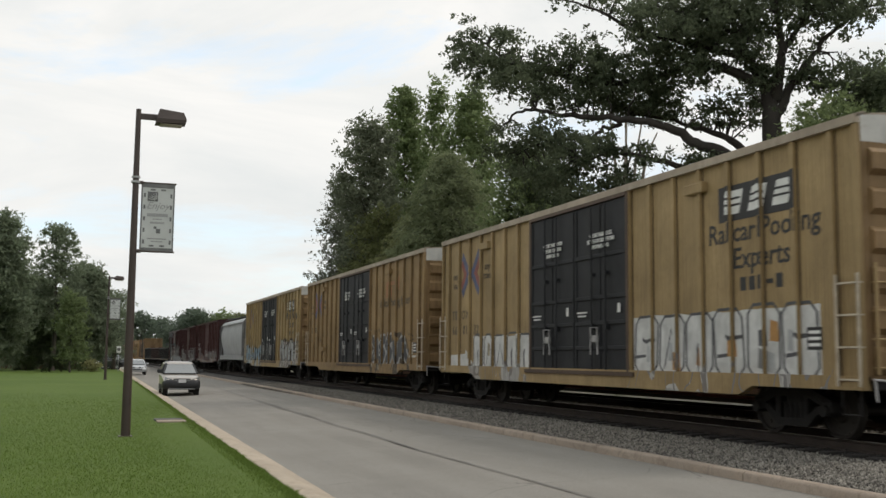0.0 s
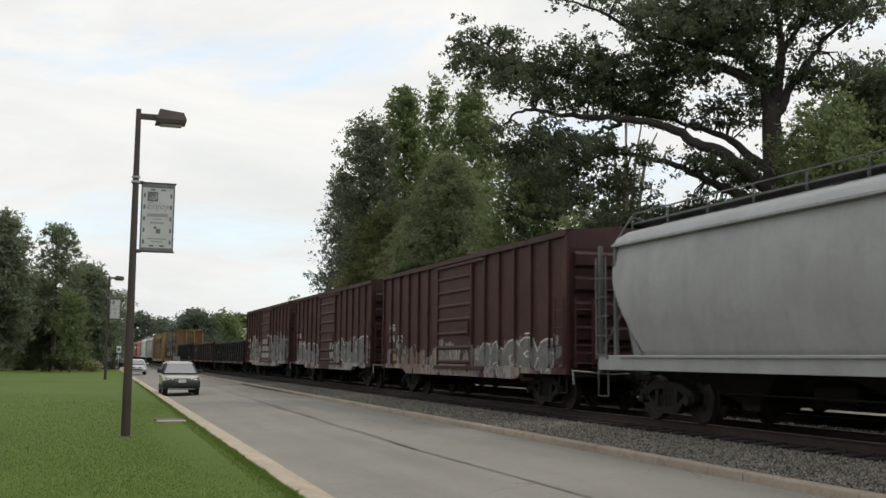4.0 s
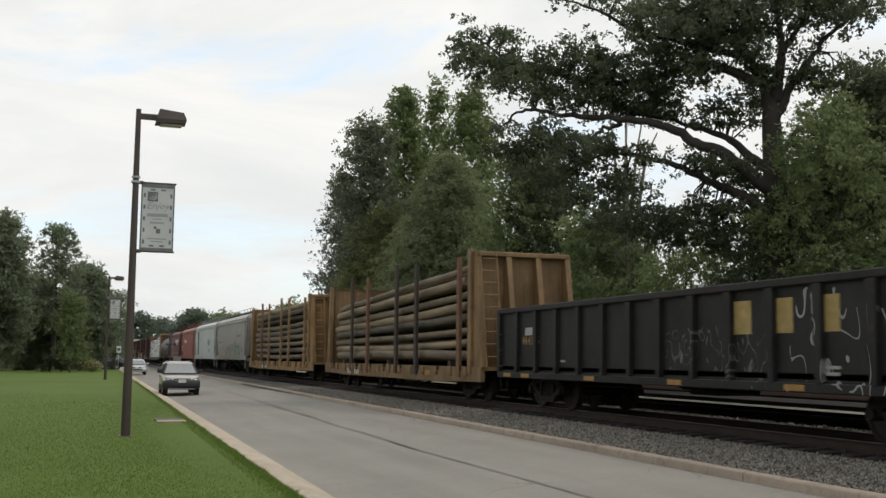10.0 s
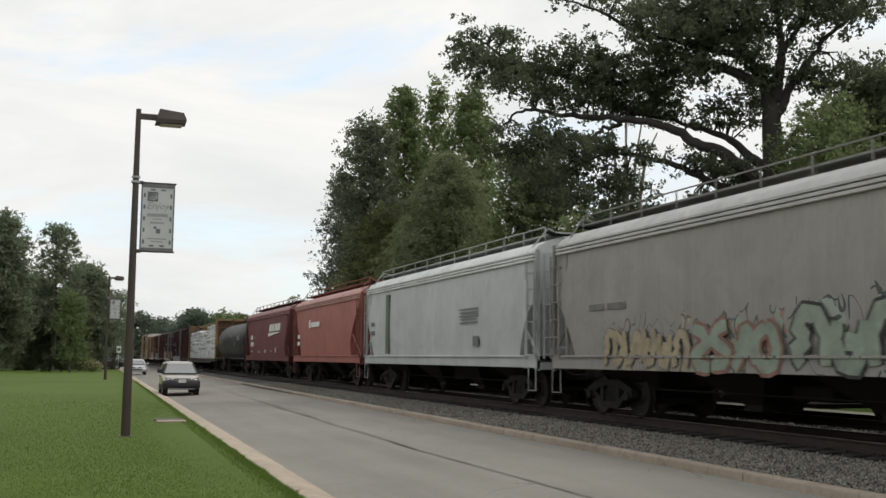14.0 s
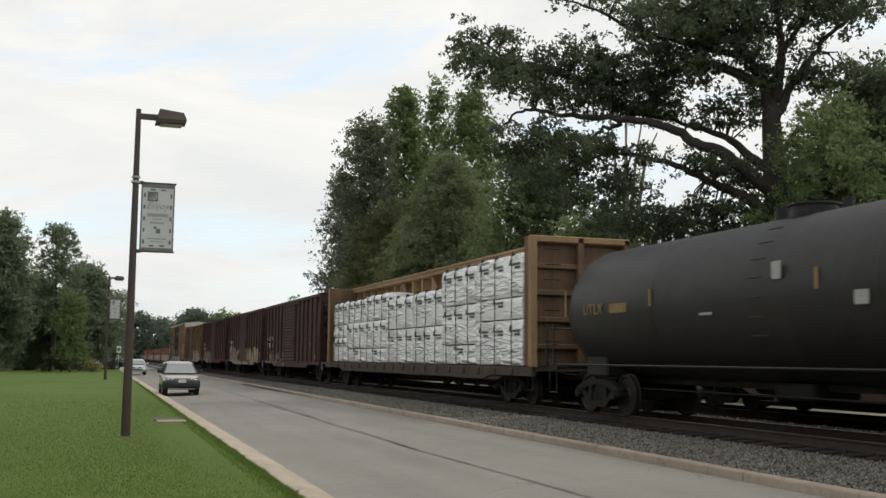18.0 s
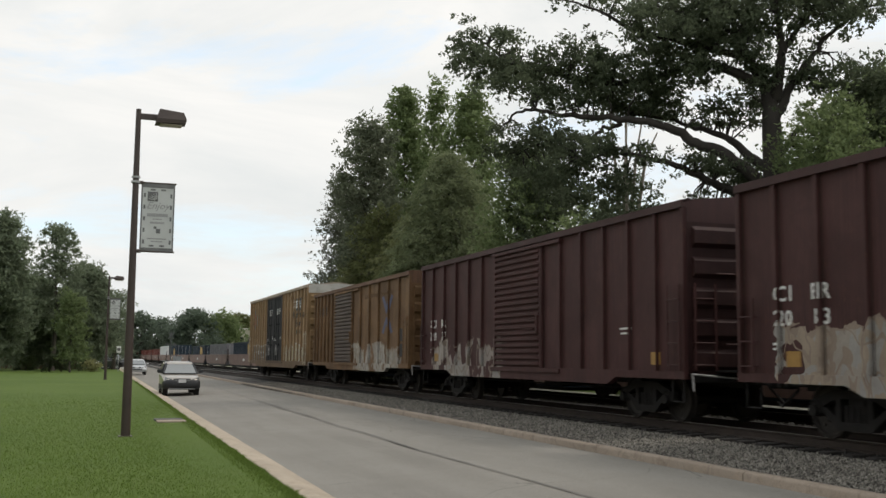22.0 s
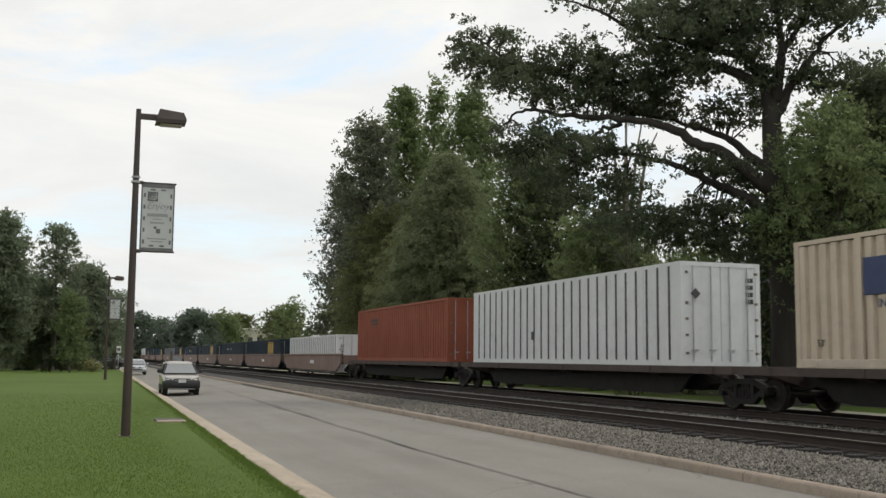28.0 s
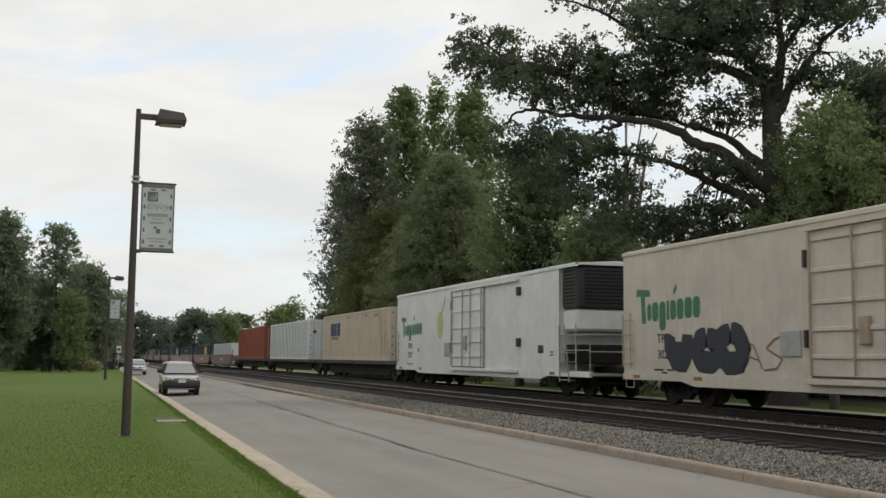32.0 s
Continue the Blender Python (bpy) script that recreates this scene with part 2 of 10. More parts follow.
            g = n.mix(n.math("LESS_THAN", fr, 0.09), g, line)
            top = n.math("GREATER_THAN", zz, z1 + 0.09)
            g = n.mix(top, g, line)
            keep = n.math("LESS_THAN", n.noise(comb.outputs["Vector"], 0.9, 2, 0.5), 0.28 + 0.36 * share)
            edge = n.math("LESS_THAN", s1, 0.02)
            mask = n.math("MULTIPLY", mask, n.math("MAXIMUM", keep, edge))
            mask = n.math("MULTIPLY", mask, n.math("SUBTRACT", 0.95, n.math("MULTIPLY", spots, 1.0)))
            c = n.mix(mask, c, n.mix(n.math("MULTIPLY", n.ramp(big, 0.35, 0.65), 0.35), g, streak))
    c = n.mix(n.math("MULTIPLY", grain, 0.28), c, tuple(x * 0.45 for x in col))
    n.base(c)
    n.bump(grain, 0.12, 0.006)
    return n.m


STEEL_DARK = surface("running_gear_steel", (0.016, 0.0145, 0.0135), 0.8, 0.0, 0.35, 3.0, 40.0, 0.3, 0.006, (0.032, 0.025, 0.019), 0.3)
RAIL_TOP = surface("worn_rail_head", (0.55, 0.54, 0.52), 0.3, 0.9, 0.12, 2.0, 60.0, 0.05)
RAIL_SIDE = surface("rusty_rail_web", (0.038, 0.027, 0.021), 0.85, 0.0, 0.3, 3.0, 40.0, 0.3)
WHEEL_STEEL = surface("wheel_steel", (0.035, 0.030, 0.026), 0.6, 0.4, 0.3, 4.0, 40.0, 0.2)
CREOSOTE = surface("creosoted_wood", (0.030, 0.026, 0.023), 0.9, 0.0, 0.4, 3.0, 30.0, 0.5, 0.01, stretch=(0.3, 2, 2))
GALV = surface("galvanised_steel", (0.42, 0.43, 0.43), 0.5, 0.5, 0.2, 4.0, 40.0, 0.1)
WHITE_INK = surface("white_stencil_paint", (0.72, 0.72, 0.69), 0.6, 0.0, 0.12, 4.0, 40.0, 0.05)
FAINT_INK = surface("faint_white_stencil", (0.36, 0.35, 0.34), 0.6, 0.0, 0.2, 6.0, 40.0, 0.05)
BLACK_INK = surface("black_stencil_paint", (0.028, 0.027, 0.027), 0.6, 0.0, 0.2, 4.0, 40.0, 0.05)
YELLOW_INK = surface("reflective_yellow_strip", (0.34, 0.19, 0.045), 0.5, 0.0, 0.15, 4.0, 40.0, 0.05)


# ---- railway vehicles: local x across (the road side is -x), y along the track, z from the rail head ----
WHEELS = []     # (wheelset, car)
MOVERS = []     # (thing, speed)
GEAR = {}


def truck_meshes():
    if GEAR:
        return GEAR
    s = Shape()
    for x in (-1.02, 1.02):
        a, b = x - 0.075, x + 0.075
        s.prism_x([(-1.0, 0.5), (-0.98, 0.62), (-0.45, 0.8), (0.45, 0.8), (0.98, 0.62), (1.0, 0.5), (0.8, 0.5), (0.4, 0.66), (-0.4, 0.66), (-0.8, 0.5)], a, b)
        s.prism_x([(-0.82, 0.52), (-0.66, 0.52), (-0.3, 0.3), (0.3, 0.3), (0.66, 0.52), (0.82, 0.52), (0.38, 0.17), (-0.38, 0.17)], a, b)
        for y in (-0.36, 0.36):
            s.box(a, b, y - 0.06, y + 0.06, 0.25, 0.72)
        for y in (-0.2, -0.07, 0.07, 0.2):
            s.cyl((x, y, 0.3), (x, y, 0.56), 0.06, n=8)
        for y in (-0.875, 0.875):
            s.box(a - 0.03, b + 0.03, y - 0.14, y + 0.14, 0.4, 0.62, 0.03)
            s.cyl((x - 0.16, y, 0.457), (x + 0.16, y, 0.457), 0.1, n=10)
    s.box(-1.05, 1.05, -0.2, 0.2, 0.5, 0.78, 0.03)
    s.cyl((0, 0, 0.75), (0, 0, 0.88), 0.2, n=12)
    for y in (-0.3, 0.3):
        s.box(-0.8, 0.8, y - 0.04, y + 0.04, 0.34, 0.42)
    GEAR["truck"] = s.mesh("truck", 35)
    w = Shape()
    n = 28
    prof = [(0.0, 0.07), (0.16, 0.07), (0.2, 0.03), (0.38, 0.03), (0.41, 0.07), (0.457, 0.065), (0.462, -0.03), (0.485, -0.04), (0.485, -0.07), (0.41, -0.075), (0.38, -0.02), (0.2, -0.02), (0.16, -0.09), (0.0, -0.09)]
    for side in (-1, 1):
        rows = []
        for r, o in prof:
            rows.append([(side * (0.77 + o), max(r, 0.001) * math.cos(2 * math.pi * i / n), max(r, 0.001) * math.sin(2 * math.pi * i / n)) for i in range(n)])
        w.loft(rows, close=True)
        for i in range(5):
            t = 2 * math.pi * i / 5
            w.cyl((side * 0.80, 0.29 * math.cos(t), 0.29 * math.sin(t)), (side * 0.812, 0.29 * math.cos(t), 0.29 * math.sin(t)), 0.04, n=6)
    w.cyl((-1.1, 0, 0), (1.1, 0, 0), 0.085, n=12)
    GEAR["wheelset"] = w.mesh("wheelset", 35)
    c = Shape()
    c.box(-0.09, 0.09, -0.55, 0.05, 0.78, 0.94, 0.02)
    c.box(-0.16, 0.12, -0.78, -0.52, 0.73, 1.0, 0.05)
    c.box(0.04, 0.16, -0.86, -0.7, 0.74, 0.98, 0.03)
    c.tube([(0.3, 0.0, 0.75), (0.34, -0.25, 0.55), (0.3, -0.5, 0.42), (0.22, -0.75, 0.5)], 0.025, 6)
    c.tube([(-0.75, 0.0, 0.95), (-0.6, -0.18, 0.86), (0.0, -0.2, 0.86)], 0.016, 6)
    GEAR["coupler"] = c.mesh("coupler", 40)
    return GEAR


def running_gear(car, L, inset=2.3, mat=None, sill=True, bogies=None, couplers=(True, True)):
    g = truck_meshes()
    m = mat or STEEL_DARK
    for y in (bogies if bogies is not None else (-L / 2 + inset, L / 2 - inset)):
        tr = part("truck", g["truck"], m, car, "cast steel truck, oily and brown with dust", at=(0, y, 0))
        for dy in (-0.875, 0.875):
            WHEELS.append((part("wheelset", g["wheelset"], WHEEL_STEEL, tr, at=(0, dy, 0.457)), car))
    if sill:
        part("centre_sill", Shape().box(-0.22, 0.22, -L / 2 + 0.1, L / 2 - 0.1, 0.72, 1.0).box(-0.5, 0.5, -0.5, 0.6, 0.55, 0.85, 0.04)
             .cyl((0.55, 1.2, 0.78), (0.55, 2.4, 0.78), 0.2, n=12).tube([(-0.7, -L / 2 + 3.3, 0.62), (-0.7, L / 2 - 3.3, 0.62)], 0.018, 5), m, car)
    for flag, y, turn in ((couplers[0], -L / 2, 0), (couplers[1], L / 2, 180)):
        if flag:
            part("coupler", g["coupler"], m, car, at=pose(0, y, 0, 0, 0, turn))


def ladder(car, mat, x, y0, y1, z0, z1, step=0.38, r=0.016, out=0.09, rails=True, axis="side"):
    """Rungs and stiles on a side (x fixed) or, with axis='end', on an end (y fixed at x, running over x0 to x1)."""
    s = Shape()
    z = z0
    if axis == "side":
        q = x - out
        while z <= z1 + 0.01:
            s.tube([(x, y0, z), (q, y0, z), (q, y1, z), (x, y1, z)], r, 5)
            z += step
        if rails:
            for y in (y0, y1):
                s.box(q - 0.012, q + 0.012, y - 0.025, y + 0.025, z0 - 0.1, z1 + 0.1)
    else:
        q = x + out
        while z <= z1 + 0.01:
            s.tube([(y0, x, z), (y0, q, z), (y1, q, z), (y1, x, z)], r, 5)
            z += step
        if rails:
            for y in (y0, y1):
                s.box(y - 0.025, y + 0.025, q - 0.012, q + 0.012, z0 - 0.1, z1 + 0.1)
    return part("ladder", s, mat, car, "", 40)


def stirrup(car, mat, x, y0, y1, z0, z1):
    return part("sill_step", Shape().tube([(x, y0, z1), (x, y0, z0), (x, y1, z0), (x, y1, z1)], 0.02, 5), mat, car, "", 40)


def bars(car, mat, x, rows, name="stencil"):
    """Rows of writing too small to read: (y, z, length, height) as plain bars on the side at x."""
    for y, z, ln, h in rows:
        part(name, Shape().box(x - 0.005, x, y - ln / 2, y + ln / 2, z - h / 2, z + h / 2), mat, car)


def sign(car, text, mat, x, y, z, size, shear=0.0, bold=0.0, space=1.0, name="lettering", depth=0.004):
    me = lettering(text, size, shear, bold, depth, space).copy()
    return part(name, me, mat, car, "", at=(x - 0.004, y, z))


def post_places(a, b, n, first=0.0, outer=1):
    """Where the posts of one side wall stand: even bays, or a first bay of its own width at the outer end."""
    if first:
        w = (b - a - first) / (n - 1)
        ys = [a] + [a + first + i * w for i in range(n)] if outer < 0 else [a + i * w for i in range(n)] + [b]
    else:
        ys = [a + i * (b - a) / n for i in range(n + 1)]
    return [min(max(y, a + 0.06), b - 0.06) for y in ys]


def over_posts(car, h, door, posts, names, out=0.077, half=0.05, first=0.0):
    """Carry what is painted on a side over the raised posts: clipped copies on each post's face."""
    ys = []
    for a, b, outer in ((-h, door[0], -1), (door[1], h, 1)):
        ys += post_places(a, b, posts, first, outer)
    for ob in [c for c in car.children if c.name.split(".")[0] in names]:
        o = ob.matrix_basis.translation
        c = [v.co.y + o.y for v in ob.data.vertices]
        if not c:
            continue
        for y in ys:
            if max(c) < y - half or min(c) > y + half:
                continue
            bm = bmesh.new()
            bm.from_mesh(ob.data)
            for co, no in ((y - half - o.y, -1), (y + half - o.y, 1)):
                bmesh.ops.bisect_plane(bm, geom=bm.verts[:] + bm.edges[:] + bm.faces[:], plane_co=(0, co, 0), plane_no=(0, no, 0), clear_outer=True)
            if bm.faces:
                me = bpy.data.meshes.new(ob.name.split(".")[0])
                bm.to_mesh(me)
                part(ob.name.split(".")[0], me, ob.material_slots[0].material, car, at=(o.x - out, o.y, o.z))
            bm.free()


STROKES = (
    (((0.1, 0.0), (0.0, 0.55), (0.2, 0.95), (0.55, 1.0), (0.8, 0.7), (0.5, 0.5)), ((0.5, 0.5), (0.9, 0.3), (0.75, 0.0))),
    (((0.9, 0.95), (0.45, 0.85), (0.1, 0.6), (0.5, 0.45), (0.85, 0.3), (0.6, 0.05), (0.05, 0.0)),),
    (((0.05, 1.0), (0.15, 0.4), (0.35, 0.02), (0.7, 0.1), (0.85, 0.6), (0.75, 1.0)), ((0.4, 0.75), (0.45, 0.35))),
    (((0.0, 0.1), (0.3, 0.9), (0.5, 0.95), (0.6, 0.4), (0.95, 0.0)), ((0.15, 0.4), (0.9, 0.55))),
    (((0.5, 1.0), (0.1, 0.8), (0.0, 0.35), (0.3, 0.0), (0.7, 0.05), (0.9, 0.45), (0.75, 0.9), (0.5, 1.0)),),
    (((0.1, 0.0), (0.2, 1.0)), ((0.2, 0.55), (0.85, 1.0)), ((0.3, 0.5), (0.6, 0.2), (0.95, 0.0))),
)


def ribbon(s, pts, w, x):
    """A flat brush stroke through points (y, z) on a side at x."""
    rows = []
    for i, (y, z) in enumerate(pts):
        a, b = pts[max(0, i - 1)], pts[min(len(pts) - 1, i + 1)]
        t = Vector((b[0] - a[0], b[1] - a[1])).normalized()
        k = w if 0 < i < len(pts) - 1 else w * 0.8
        rows.append([(x, y - t.y * k, z + t.x * k), (x, y + t.y * k, z - t.x * k)])
    s.loft(rows)


def graffiti(car, x, y0, y1, z0, z1, n, fill, line, seed, edge=0.05, thin=False, posts=None):
    """n overlapping spray-painted shapes along a side, each a fill on a wider outline; they spell nothing."""
    rng = random.Random(seed)
    step = (y1 - y0) / n
    for k in range(n):
        g = STROKES[rng.randrange(len(STROKES))]
        flip = rng.random() < 0.5
        w = step * (0.17 if not thin else 0.03)
        hz = (z1 - z0) * rng.uniform(0.8, 1.0)
        oz = z0 + rng.uniform(0, 0.06) * (z1 - z0)
        lean = rng.uniform(-0.15, 0.15)
        oc, fc = Shape(), Shape()
        for q, st in enumerate(g):
            p = [(y1 - step * (k + 0.02 + 0.98 * (1 - u if flip else u)) - lean * v * step, oz + w + v * (hz - 2 * w)) for u, v in st]
            fine = []
            for (a, b), (c, d) in zip(p, p[1:]):
                fine += [(a, b), ((a + c) / 2 + rng.uniform(-0.015, 0.015), (b + d) / 2 + rng.uniform(-0.015, 0.015))]
            fine.append(p[-1])
            ribbon(oc, fine, w + edge, x - 0.003 - 0.0007 * (2 * k + q))
            ribbon(fc, fine, w, x - 0.003 - 0.0007 * (2 * n + 2 * k + q))
        if not thin:
            part("graffiti_outline", oc, line, car)
        part("graffiti_fill", fc, fill, car)


def block_graffiti(car, x, y0, y1, z0, z1, n, fill, line, seed, accents=()):
    """A pale painted ground with n tall blocky shapes that share it, dark edged, with small openings; they spell nothing."""
    rng = random.Random(seed)
    ys = [y1 - (y1 - y0) * i / n for i in range(n + 1)]
    ground = Shape()
    k = int((y1 - y0) / 0.22)
    rows = []
    for i in range(k + 1):
        y = y0 + (y1 - y0) * i / k
        rows.append([(x - 0.003, y, z0), (x - 0.003, y, z1 - (z1 - z0) * (0.04 + 0.1 * abs(noise.noise((y * 0.9, seed, 0))) + 0.05 * abs(noise.noise((y * 4.1, seed, 2)))))])
    ground.loft(rows)
    part("graffiti_fill", ground, fill, car)
    edge, inner, spots = Shape(), Shape(), [Shape() for _ in accents]
    for i in range(n):
        a, b = ys[i + 1] + 0.05, ys[i] - 0.05
        w, top = b - a, z1 - rng.uniform(0.0, 0.12) * (z1 - z0)
        c = 0.18 * w
        lean = rng.uniform(-0.1, 0.1) * w
        out = [(a + c, z0), (b - c, z0), (b, z0 + c), (b + lean, top - c), (b - c + lean, top), (a + c + lean, top), (a + lean, top - c), (a, z0 + c), (a + c, z0)]
        ribbon(edge, out, 0.028, x - 0.0045 - 0.0004 * (i % 2))
        kind = rng.randrange(4)
        m, q = 0.5 * (a + b), 0.5 * (z0 + top)
        if kind == 0:
            inner.poly([(x - 0.005, m - 0.14 * w, q - 0.1), (x - 0.005, m + 0.14 * w, q - 0.1), (x - 0.005, m + 0.12 * w, q + 0.16), (x - 0.005, m - 0.1 * w, q + 0.18)])
        elif kind == 1:
            ribbon(inner, [(m, z0), (m + 0.05 * w, q - 0.06), (m - 0.04 * w, q + 0.06)], 0.05, x - 0.005)
        elif kind == 2:
            ribbon(inner, [(a + 0.05, q + 0.1), (m, q + 0.06), (m + 0.15 * w, q + 0.12)], 0.04, x - 0.005)
            ribbon(inner, [(b - 0.05, q - 0.25), (m, q - 0.22)], 0.04, x - 0.005)
        else:
            ribbon(inner, [(a + 0.2 * w, z0 + 0.1), (m, top - 0.25), (b - 0.2 * w, z0 + 0.1)], 0.03, x - 0.005)
        for sp in spots:
            if rng.random() < 0.4:
                u, v = rng.uniform(a, b - 0.3 * w), rng.uniform(z0, top - 0.4)
                sp.poly([(x - 0.004, u, v), (x - 0.004, u + 0.3 * w, v + 0.02), (x - 0.004, u + 0.26 * w, v + 0.38), (x - 0.004, u + 0.03, v + 0.33)])
    part("graffiti_outline", edge, line, car)
    part("graffiti_outline", inner, line, car)
    for sp, m in zip(spots, accents):
        if sp.f:
            part("graffiti_fill", sp, m, car)


def end_profile(zb, zt, ribs, depth, base=0.0, sgn=1):
    p = [(base + sgn * 0.12, zb), (base, zb)]
    h = (zt - zb) / ribs
    for i in range(ribs):
        z = zb + i * h
        p += [(base, z + 0.16 * h), (base - sgn * depth, z + 0.3 * h), (base - sgn * depth, z + 0.72 * h), (base, z + 0.86 * h)]
    p += [(base, zt), (base + sgn * 0.12, zt)]
    return p


# dark lines beside the posts: post shade, with rust, drawn as thin strips
POST_SHADE = surface("rusty_weld_seam", (0.035, 0.022, 0.016), 0.9, 0, 0.4, 3.0, 30, 0.2)


def boxcar(name, label, L, y, mat, roof_mat, sill_mat, door_mat, zt=4.95, zb=0.66, posts=7, door=(-2.5, 2.5), leaves=2, style="plug", group="freight cars of the near train", end_mat=None, ends=6, first=0.0, head_mat=None, rung_mat=None, low_mat=None):
    car = thing(name, label, "boxcar", group)
    h = L / 2
    side = 1.50
    seam = Shape().box(-side - 0.003, -side, -0.014, 0.014, 1.03, zt - 0.13).mesh("weld_seam")
    # road side: wall panels between the posts
    for k, (a, b) in enumerate(((-h, door[0]), (door[1], h))):
        n = posts[k] if isinstance(posts, tuple) else posts
        part("side_wall", Shape().box(-side, -side + 0.05, a + 0.02, b - 0.02, 1.0, zt - 0.12), mat, car)
        post = Shape().prism([(-side - 0.075, 1.0), (-side, 1.0), (-side, zt - 0.12), (-side - 0.075, zt - 0.12)], -0.05, 0.05).mesh("post")
        for yy in post_places(a, b, n, first, (-1, 1)[k]):
            part("post", post, mat, car, at=(0, yy, 0))
            for d in (-0.064, 0.064):
                if a + 0.1 < yy + d < b - 0.1:
                    part("weld_seam", seam, POST_SHADE, car, at=(0, yy + d, 0))
    part("far_side_wall", Shape().box(side - 0.05, side + 0.05, -h, h, 0.9, zt - 0.1), mat, car)
    # side sill, deeper between the trucks, and the eave
    z0 = zb + 0.16
    part("side_sill", Shape().prism_x([(-h, 1.03), (-h, z0), (-h + 2.7, z0), (-h + 3.1, zb), (h - 3.1, zb), (h - 2.7, z0), (h, z0), (h, 1.03)], -side - 0.085, -side + 0.06), low_mat or mat, car)
    part("far_side_sill", Shape().box(side - 0.06, side + 0.08, -h, h, z0, 1.0), sill_mat, car)
    part("eave", Shape().prism([(-side - 0.1, zt - 0.14), (-side - 0.1, zt), (-side + 0.1, zt + 0.05), (-side + 0.1, zt - 0.14)], -h, h)
         .prism([(side + 0.1, zt - 0.14), (side + 0.1, zt), (side - 0.1, zt + 0.05), (side - 0.1, zt - 0.14)], -h, h), roof_mat, car)
    roof = Shape().prism([(-side - 0.06, zt), (0, zt + 0.16), (side + 0.06, zt), (side + 0.06, zt - 0.05), (0, zt + 0.1), (-side - 0.06, zt - 0.05)], -h, h)
    for i in range(int(L / 1.2)):
        yy = -h + 0.6 + i * 1.2
        roof.prism([(-side - 0.03, zt + 0.02), (0, zt + 0.2), (side + 0.03, zt + 0.02), (side, zt), (0, zt + 0.15), (-side, zt)], yy - 0.06, yy + 0.06)
    part("roof", roof, roof_mat, car)
    part("floor_pan", Shape().box(-side + 0.05, side - 0.05, -h + 0.1, h - 0.1, 0.98, 1.06), STEEL_DARK, car)
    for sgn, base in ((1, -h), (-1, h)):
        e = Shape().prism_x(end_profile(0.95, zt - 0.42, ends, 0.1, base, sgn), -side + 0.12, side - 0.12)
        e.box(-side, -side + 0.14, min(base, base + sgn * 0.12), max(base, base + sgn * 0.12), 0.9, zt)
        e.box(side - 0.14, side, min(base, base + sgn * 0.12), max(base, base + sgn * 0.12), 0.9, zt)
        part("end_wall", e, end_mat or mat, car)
        part("end_header", Shape().prism([(-side, zt - 0.42), (side, zt - 0.42), (side, zt - 0.02), (0, zt + 0.1), (-side, zt - 0.02)], base + sgn * 0.01 - 0.012, base + sgn * 0.01 + 0.012), head_mat or roof_mat, car)
    # ladders and grab irons of the two ends
    if rung_mat:
        ladder(car, rung_mat, -side - 0.03, -h + 0.02, -h + 0.5, 0.97, 2.45, 0.48, 0.019)
        ladder(car, rung_mat, -side - 0.03, h - 0.5, h - 0.02, 0.97, 2.45, 0.48, 0.019)
    else:
        ladder(car, mat, -side - 0.03, -h + 0.12, -h + 0.55, 1.15, 2.6, 0.42)
        ladder(car, mat, -side - 0.03, h - 0.5, h - 0.12, 1.15, 2.2, 0.42)
    ladder(car, mat, -h - 0.02, -side + 0.1, -side + 0.55, 1.15, 2.6, 0.42, axis="end", out=-0.1)
    stirrup(car, STEEL_DARK, -side, -h + 0.15, -h + 0.55, 0.45, z0)
    stirrup(car, STEEL_DARK, -side, h - 0.55, h - 0.15, 0.45, z0)
    # brake gear, platform and grab irons of the near end
    rim = Shape()
    ring = [(0.55 + 0.27 * math.cos(2 * math.pi * i / 16), -h - 0.24, 2.35 + 0.27 * math.sin(2 * math.pi * i / 16)) for i in range(17)]
    rim.tube(ring, 0.02, 6)
    for i in range(3):
        rim.tube([(0.55, -h - 0.24, 2.35), ring[i * 5]], 0.015, 5)
    rim.cyl((0.55, -h, 2.35), (0.55, -h - 0.26, 2.35), 0.05, n=10)
    part("brake_wheel", rim, STEEL_DARK, car, "dark spoked brake wheel", smooth=40)
    part("brake_housing", Shape().box(0.35, 0.75, -h - 0.18, -h, 1.75, 2.3, 0.03).tube([(0.55, -h - 0.1, 1.75), (0.55, -h - 0.08, 0.95)], 0.02, 6), STEEL_DARK, car)
    part("end_platform", Shape().box(-0.9, 0.9, -h - 0.3, -h, 1.02, 1.06).box(-side + 0.05, side - 0.05, -h - 0.1, -h, 0.82, 0.98, 0.02), STEEL_DARK, car, "steel crossover platform under the end")
    for xa, xb, zz in ((-0.7, 0.2, 1.55), (-0.9, -0.4, 2.9)):
        part("grab_iron", Shape().tube([(xa, -h, zz), (xa, -h - 0.1, zz), (xb, -h - 0.1, zz), (xb, -h, zz)], 0.016, 5), mat, car, smooth=40)
    part("uncoupling_lever", Shape().tube([(-side, -h - 0.12, 0.98), (-0.5, -h - 0.14, 0.9), (-0.1, -h - 0.3, 0.92)], 0.018, 5).tube([(-side + 0.02, -h - 0.12, 0.98), (-side + 0.02, -h - 0.16, 0.66)], 0.018, 5), FAINT_INK, car)
    # doors
    d0, d1 = door
    zt2 = zt - 0.16
    if style == "plug":
        part("door_frame", Shape().box(-side - 0.09, -side + 0.02, d0 - 0.07, d0 + 0.03, 0.95, zt2).box(-side - 0.09, -side + 0.02, d1 - 0.03, d1 + 0.07, 0.95, zt2)
             .box(-side - 0.12, -side, d0 - 0.3, d1 + 0.3, 0.9, 0.99).box(-side - 0.1, -side, d0, d1, zt2 - 0.06, zt2 + 0.02), sill_mat, car)
